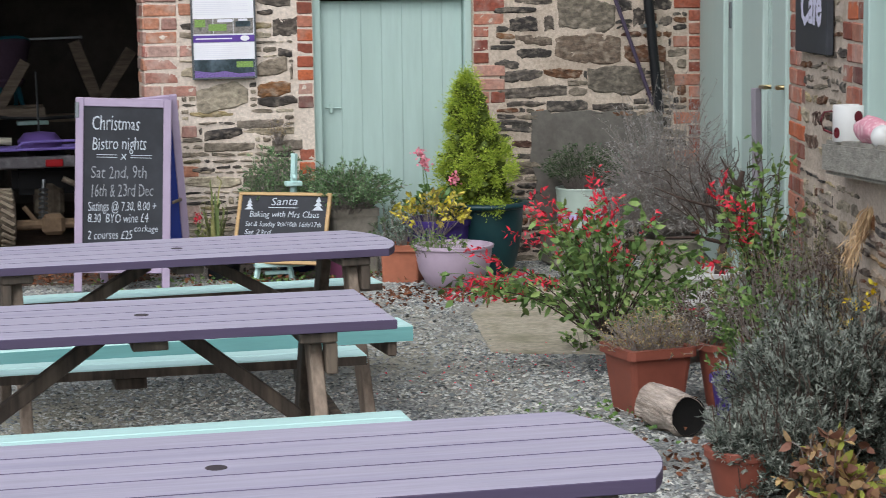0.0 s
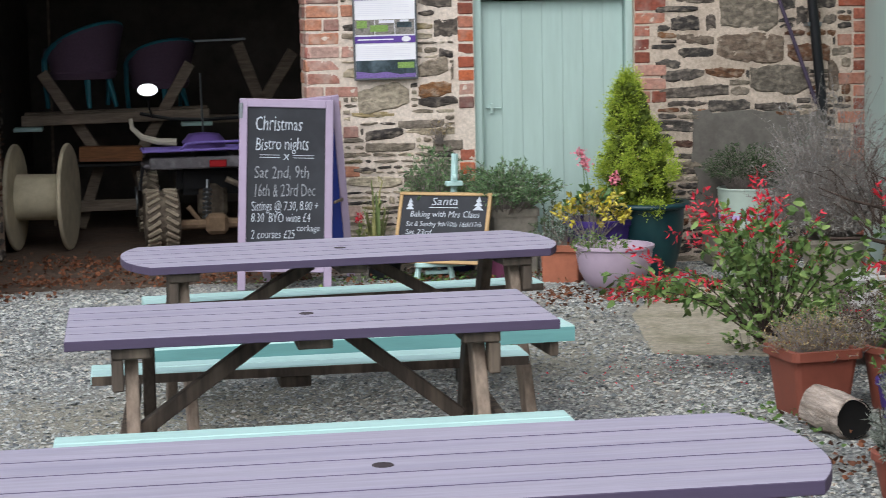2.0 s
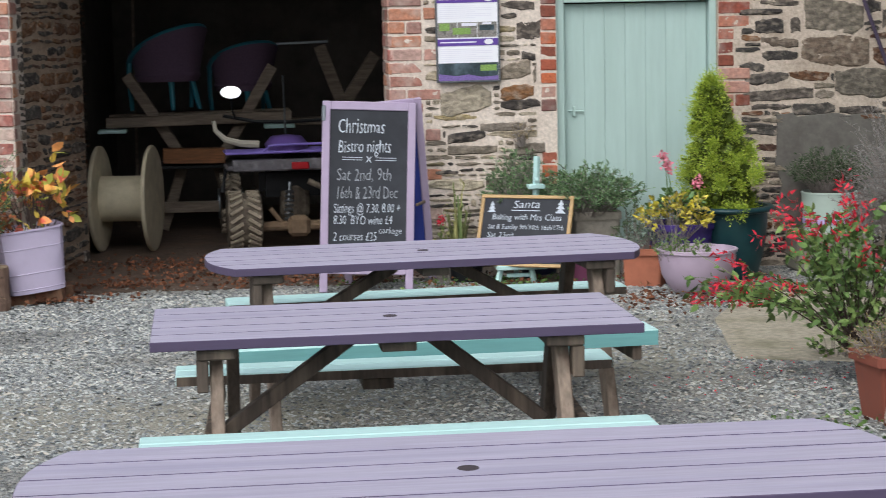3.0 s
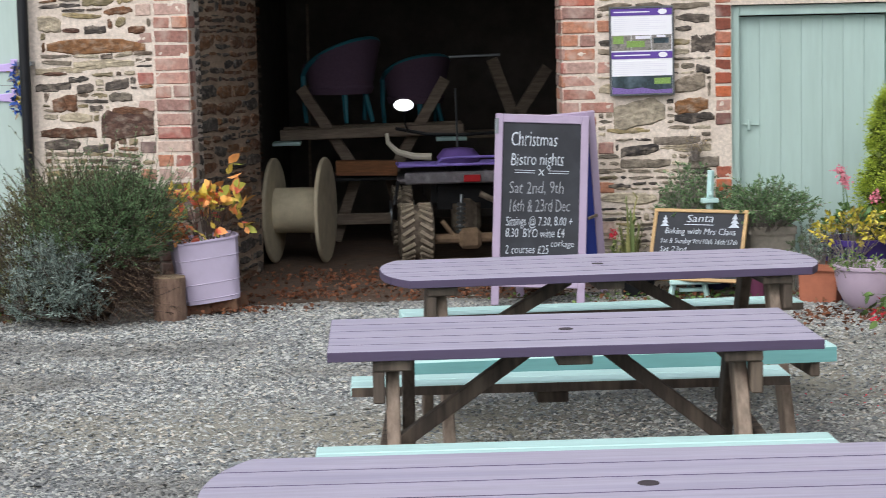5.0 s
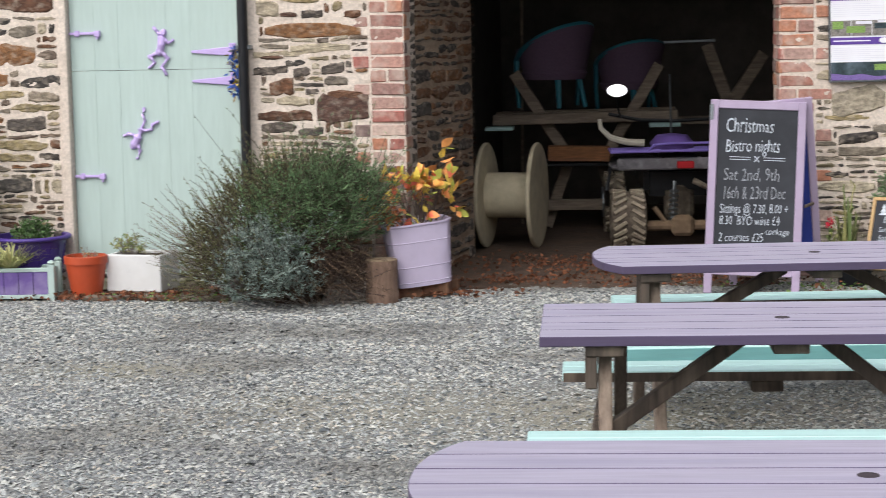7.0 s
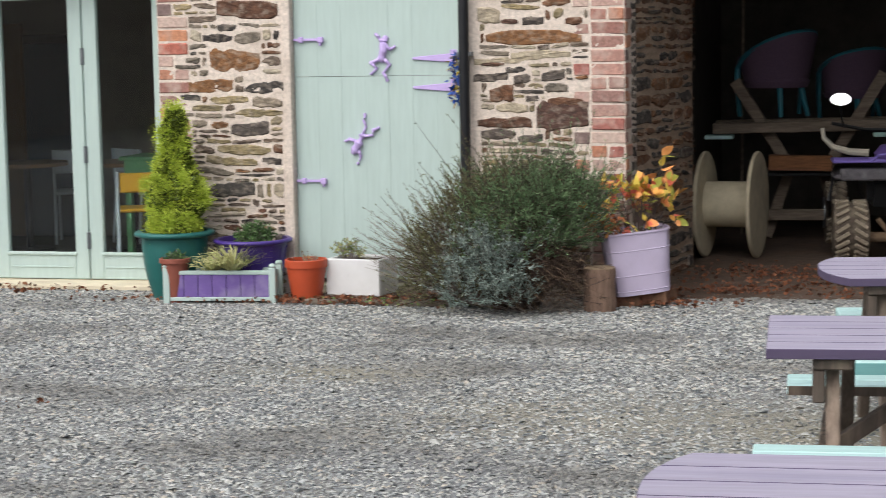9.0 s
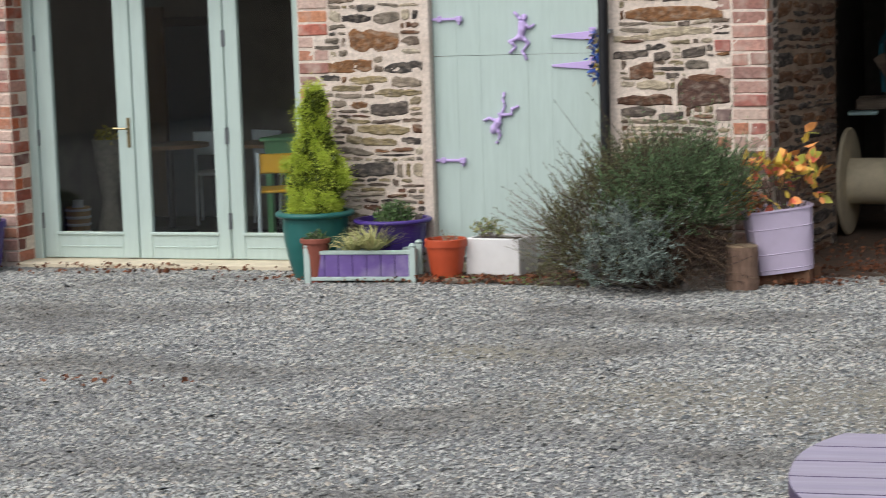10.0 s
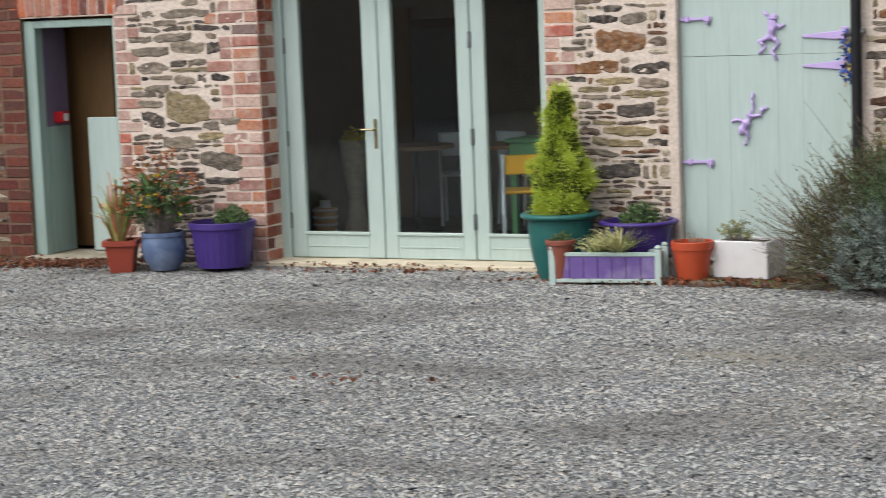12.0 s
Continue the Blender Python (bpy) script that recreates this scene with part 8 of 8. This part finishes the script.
# ---- stones and bricks of the walls ----
# larger stones that stand out in the walls: place along the wall, height, length, thickness, tone
BLOCKS_2 = ((-7.50, 1.91, 0.43, 0.07, "g"), (-7.82, 1.91, 0.13, 0.05, "g"), (-7.68, 1.84, 0.21, 0.05, "g"), (-7.45, 1.99, 0.15, 0.05, "g"), (-7.91, 1.72, 0.21, 0.05, "g"), (-7.62, 1.73, 0.34, 0.07, "g"), (-7.83, 1.63, 0.33, 0.07, "g"),
            (-7.49, 1.65, 0.30, 0.10, "g"), (-7.26, 1.64, 0.12, 0.08, "d"), (-7.78, 1.35, 0.23, 0.06, "g"), (-7.53, 1.41, 0.19, 0.07, "g"), (-7.21, 1.42, 0.16, 0.06, "d"), (-7.37, 1.42, 0.08, 0.07, "d"), (-7.85, 1.23, 0.24, 0.06, "g"),
            (-7.83, 1.11, 0.21, 0.12, "d"), (-7.51, 1.19, 0.39, 0.22, "o"), (-7.14, 1.10, 0.17, 0.07, "g"), (-7.61, 0.93, 0.28, 0.10, "g"), (-7.32, 0.98, 0.23, 0.07, "o"), (-7.24, 0.79, 0.37, 0.13, "g"), (-7.22, 0.64, 0.33, 0.06, "d"))
BLOCKS_3 = ((-3.91, 1.94, 0.43, 0.12, "b"), (-4.06, 1.82, 0.14, 0.05, "d"), (-4.13, 1.75, 0.21, 0.06, "d"), (-3.91, 1.75, 0.19, 0.08, "g"), (-4.01, 1.60, 0.37, 0.15, "b"), (-4.19, 1.43, 0.33, 0.09, "b"), (-4.34, 1.35, 0.14, 0.04, "d"),
            (-3.80, 1.41, 0.28, 0.08, "d"), (-4.06, 1.33, 0.29, 0.06, "o"), (-3.78, 1.31, 0.21, 0.07, "g"), (-3.84, 1.24, 0.34, 0.06, "o"), (-4.14, 1.16, 0.14, 0.05, "b"), (-3.91, 1.13, 0.27, 0.09, "d"), (-4.18, 0.92, 0.11, 0.06, "o"),
            (-3.76, 0.91, 0.14, 0.05, "d"), (-3.96, 0.99, 0.39, 0.07, "o"), (-4.00, 0.91, 0.27, 0.05, "o"))
BLOCKS_4 = ((-1.92, 1.72, 0.64, 0.10, "b"), (-1.87, 1.61, 0.40, 0.06, "p"), (-2.11, 1.57, 0.42, 0.04, "p"), (-2.04, 1.51, 0.13, 0.04, "d"), (-2.21, 1.46, 0.23, 0.06, "d"), (-2.00, 1.45, 0.11, 0.06, "d"), (-1.79, 1.47, 0.15, 0.07, "d"),
            (-1.77, 1.39, 0.15, 0.06, "g"), (-2.14, 1.35, 0.16, 0.10, "b"), (-1.71, 1.30, 0.24, 0.05, "b"), (-1.93, 1.32, 0.09, 0.04, "d"), (-1.73, 1.21, 0.34, 0.18, "b"), (-2.07, 1.26, 0.21, 0.06, "p"), (-2.12, 1.16, 0.36, 0.07, "b"),
            (-1.92, 1.83, 0.14, 0.05, "d"), (-2.08, 1.83, 0.11, 0.03, "b"), (-1.65, 1.82, 0.11, 0.05, "b"), (-2.22, 1.87, 0.15, 0.10, "p"), (-1.95, 1.05, 0.17, 0.06, "d"))
BLOCKS_5 = ((2.01, 1.82, 0.22, 0.06, "d"), (2.08, 1.65, 0.16, 0.12, "d"), (1.95, 1.75, 0.10, 0.03, "d"), (1.99, 1.39, 0.20, 0.11, "g"), (2.00, 1.24, 0.22, 0.10, "b"), (2.02, 1.16, 0.26, 0.07, "d"), (1.65, 1.19, 0.34, 0.17, "p"),
            (1.65, 0.95, 0.25, 0.07, "d"), (1.69, 0.86, 0.33, 0.06, "g"), (2.08, 0.86, 0.2, 0.08, "g"), (1.90, 1.01, 0.31, 0.06, "g"), (1.59, 1.08, 0.31, 0.04, "o"), (1.51, 0.71, 0.15, 0.04, "d"), (2.08, 1.48, 0.09, 0.05, "d"))
BLOCKS_6 = ((3.74, 1.64, 0.20, 0.10, "d"), (3.68, 1.74, 0.29, 0.04, "d"), (3.81, 1.80, 0.26, 0.05, "d"), (4.19, 1.70, 0.41, 0.21, "g"), (3.92, 1.65, 0.07, 0.10, "d"), (3.81, 1.53, 0.26, 0.07, "k"), (3.81, 1.44, 0.25, 0.07, "d"),
            (4.20, 1.47, 0.47, 0.20, "k"), (3.62, 1.37, 0.18, 0.06, "d"), (3.72, 1.29, 0.30, 0.08, "d"), (3.80, 1.18, 0.49, 0.08, "d"), (4.02, 1.30, 0.28, 0.07, "b"), (4.41, 1.25, 0.41, 0.19, "g"), (4.62, 1.43, 0.3, 0.12, "b"),
            (4.05, 1.07, 0.29, 0.08, "d"), (4.38, 1.06, 0.29, 0.06, "d"), (4.80, 1.26, 0.08, 0.20, "k"), (4.57, 1.68, 0.08, 0.12, "d"), (4.77, 1.65, 0.10, 0.07, "d"), (3.73, 0.82, 0.16, 0.05, "b"))
rs = np.random.default_rng(7)
q = quoin(wall_1, ID, -9.03, -1, (0.325, 0.218, 0.325, 0.22), 0.03, TOP, rs, red=2)
rubble(wall_1, ID, -9.78, -9.03, 0.0, TOP, rs, right=q, relief=False)
rubble(wall_1, ID, -12.5, -9.83, 0.0, 3.0, rs, joined=True)
ql = quoin(wall_2, ID, -8.15, 1, (0.11, 0.218, 0.11, 0.22), 0.03, TOP, rs)
qr = quoin(wall_2, ID, -6.87, -1, (0.44, 0.325, 0.34, 0.218), 0.03, TOP, rs)
rubble(wall_2, ID, -8.15, -6.87, 0.0, TOP, rs, left=ql, right=qr, blocks=BLOCKS_2, joint=0.008, tones="gkdogd", square=2.0)
quoin(wall_2, pose(-6.87, 0, 0, 0, 0, 90), 0.0, 1, (0.218, 0.104, 0.218), 0.03, TOP, rs, red=True)
ql = quoin(wall_3, ID, -4.57, 1, (0.218, 0.11, 0.218, 0.218), 0.03, TOP, rs)
rubble(wall_3, ID, -4.57, -3.66, 0.0, TOP, rs, left=ql, tall=0.052, blocks=BLOCKS_3, joint=0.01, tones="gkdobgp", square=2.0)
qr = quoin(wall_4, ID, -1.315, -1, (0.218, 0.33, 0.218, 0.22, 0.325), 0.03, TOP, rs)
rubble(wall_4, ID, -2.3, -1.315, 0.0, TOP, rs, right=qr, tall=0.05, blocks=BLOCKS_4, joint=0.011, tones="dbgkoop", square=2.0)
ql = quoin(wall_5, ID, 1.138, 1, (0.218, 0.325, 0.22), 0.03, TOP, rs)
quoin(wall_5, pose(1.138, 0.45, 0, 0, 0, -90), 0.0, 1, (0.44, 0.44), 0.03, TOP, rs)
qr = quoin(wall_5, ID, 2.27, -1, (0.104, 0.11), 0.03, TOP, rs, skip=((2, 5), (9, 12)), red=True)
rubble(wall_5, ID, 1.138, 2.27, 0.0, TOP, rs, left=ql, right=lambda z: 0.12, tall=0.05, blocks=BLOCKS_5, joint=0.016, tones="gggdopp")
ql = quoin(wall_6, ID, 3.38, 1, (0.218, 0.218, 0.218, 0.11, 0.11, 0.15), 0.03, TOP, rs, red=True)
qr = quoin(wall_6, ID, 5.05, -1, (0.11, 0.218, 0.11), 0.03, TOP, rs, red=True)
rubble(wall_6, ID, 3.38, 5.05, 0.0, TOP, rs, left=ql, right=qr, skip=lambda x, z: 3.86 < x < 4.72 and 0.26 < z < 1.0, blocks=BLOCKS_6, tall=0.055, joint=0.004, tones="dddgb", mortar=M_MORTAR_DIM)
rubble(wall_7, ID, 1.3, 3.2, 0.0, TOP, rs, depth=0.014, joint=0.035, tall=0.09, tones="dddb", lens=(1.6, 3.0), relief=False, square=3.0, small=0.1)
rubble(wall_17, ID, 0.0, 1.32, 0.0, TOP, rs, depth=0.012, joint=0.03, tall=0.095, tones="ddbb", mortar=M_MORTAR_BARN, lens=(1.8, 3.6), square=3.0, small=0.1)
rubble(wall_4, pose(-1.315, 0, 0, 0, 0, 90), 0.0, 0.45, 0.0, TOP, rs, left=lambda z: 0.22, joint=0.02, tall=0.08, tones="ddg", lens=(1.4, 2.4))
# reveal of the barn's corner
quoin(wall_4, pose(-1.315, 0, 0, 0, 0, 90), 0.0, 1, (0.218, 0.11), 0.03, TOP, rs)
# brick arch over the doorway
for i in range(13):
    put_brick(over_1, ID, -9.1 + i * 0.085, 2.04, 0.218, rs, turn=90 + (i - 6) * 0.8, red=True)
# wing pier
ql = quoin(wall_9, ID, 3.95, 1, (0.44, 0.33, 0.45), 0.03, 2.3, rs, red=True)
qr = quoin(wall_9, ID, 5.85, -1, (0.44, 0.33, 0.44, 0.34), 1.08, 2.3, rs, red=True)
rubble(wall_9, ID, 3.95, 5.85, 0.0, 1.0, rs, left=ql, depth=0.006, joint=0.035, tall=0.09, mortar=M_MORTAR_DIM)
rubble(wall_9, ID, 3.95, 5.85, 1.08, 2.3, rs, left=ql, right=qr, depth=0.006, joint=0.035, tall=0.09, mortar=M_MORTAR_DIM)
rubble(wall_9, ID, 5.85, 8.5, 0.0, 0.95, rs, depth=0.008, joint=0.03, joined=True, tall=0.09)
for w, a, b in ((wall_2, -8.15, -6.87), (wall_3, -4.57, -3.63), (wall_4, -2.42, -1.315), (wall_5, 1.138, 2.27), (wall_6, 3.38, 5.04), (over_2, -6.87, -4.57), (over_3, -3.63, -2.42), (over_5, 2.27, 3.38)):
    rubble(w, ID, a, b, TOP + 0.12, 2.98, rs, joined=True)
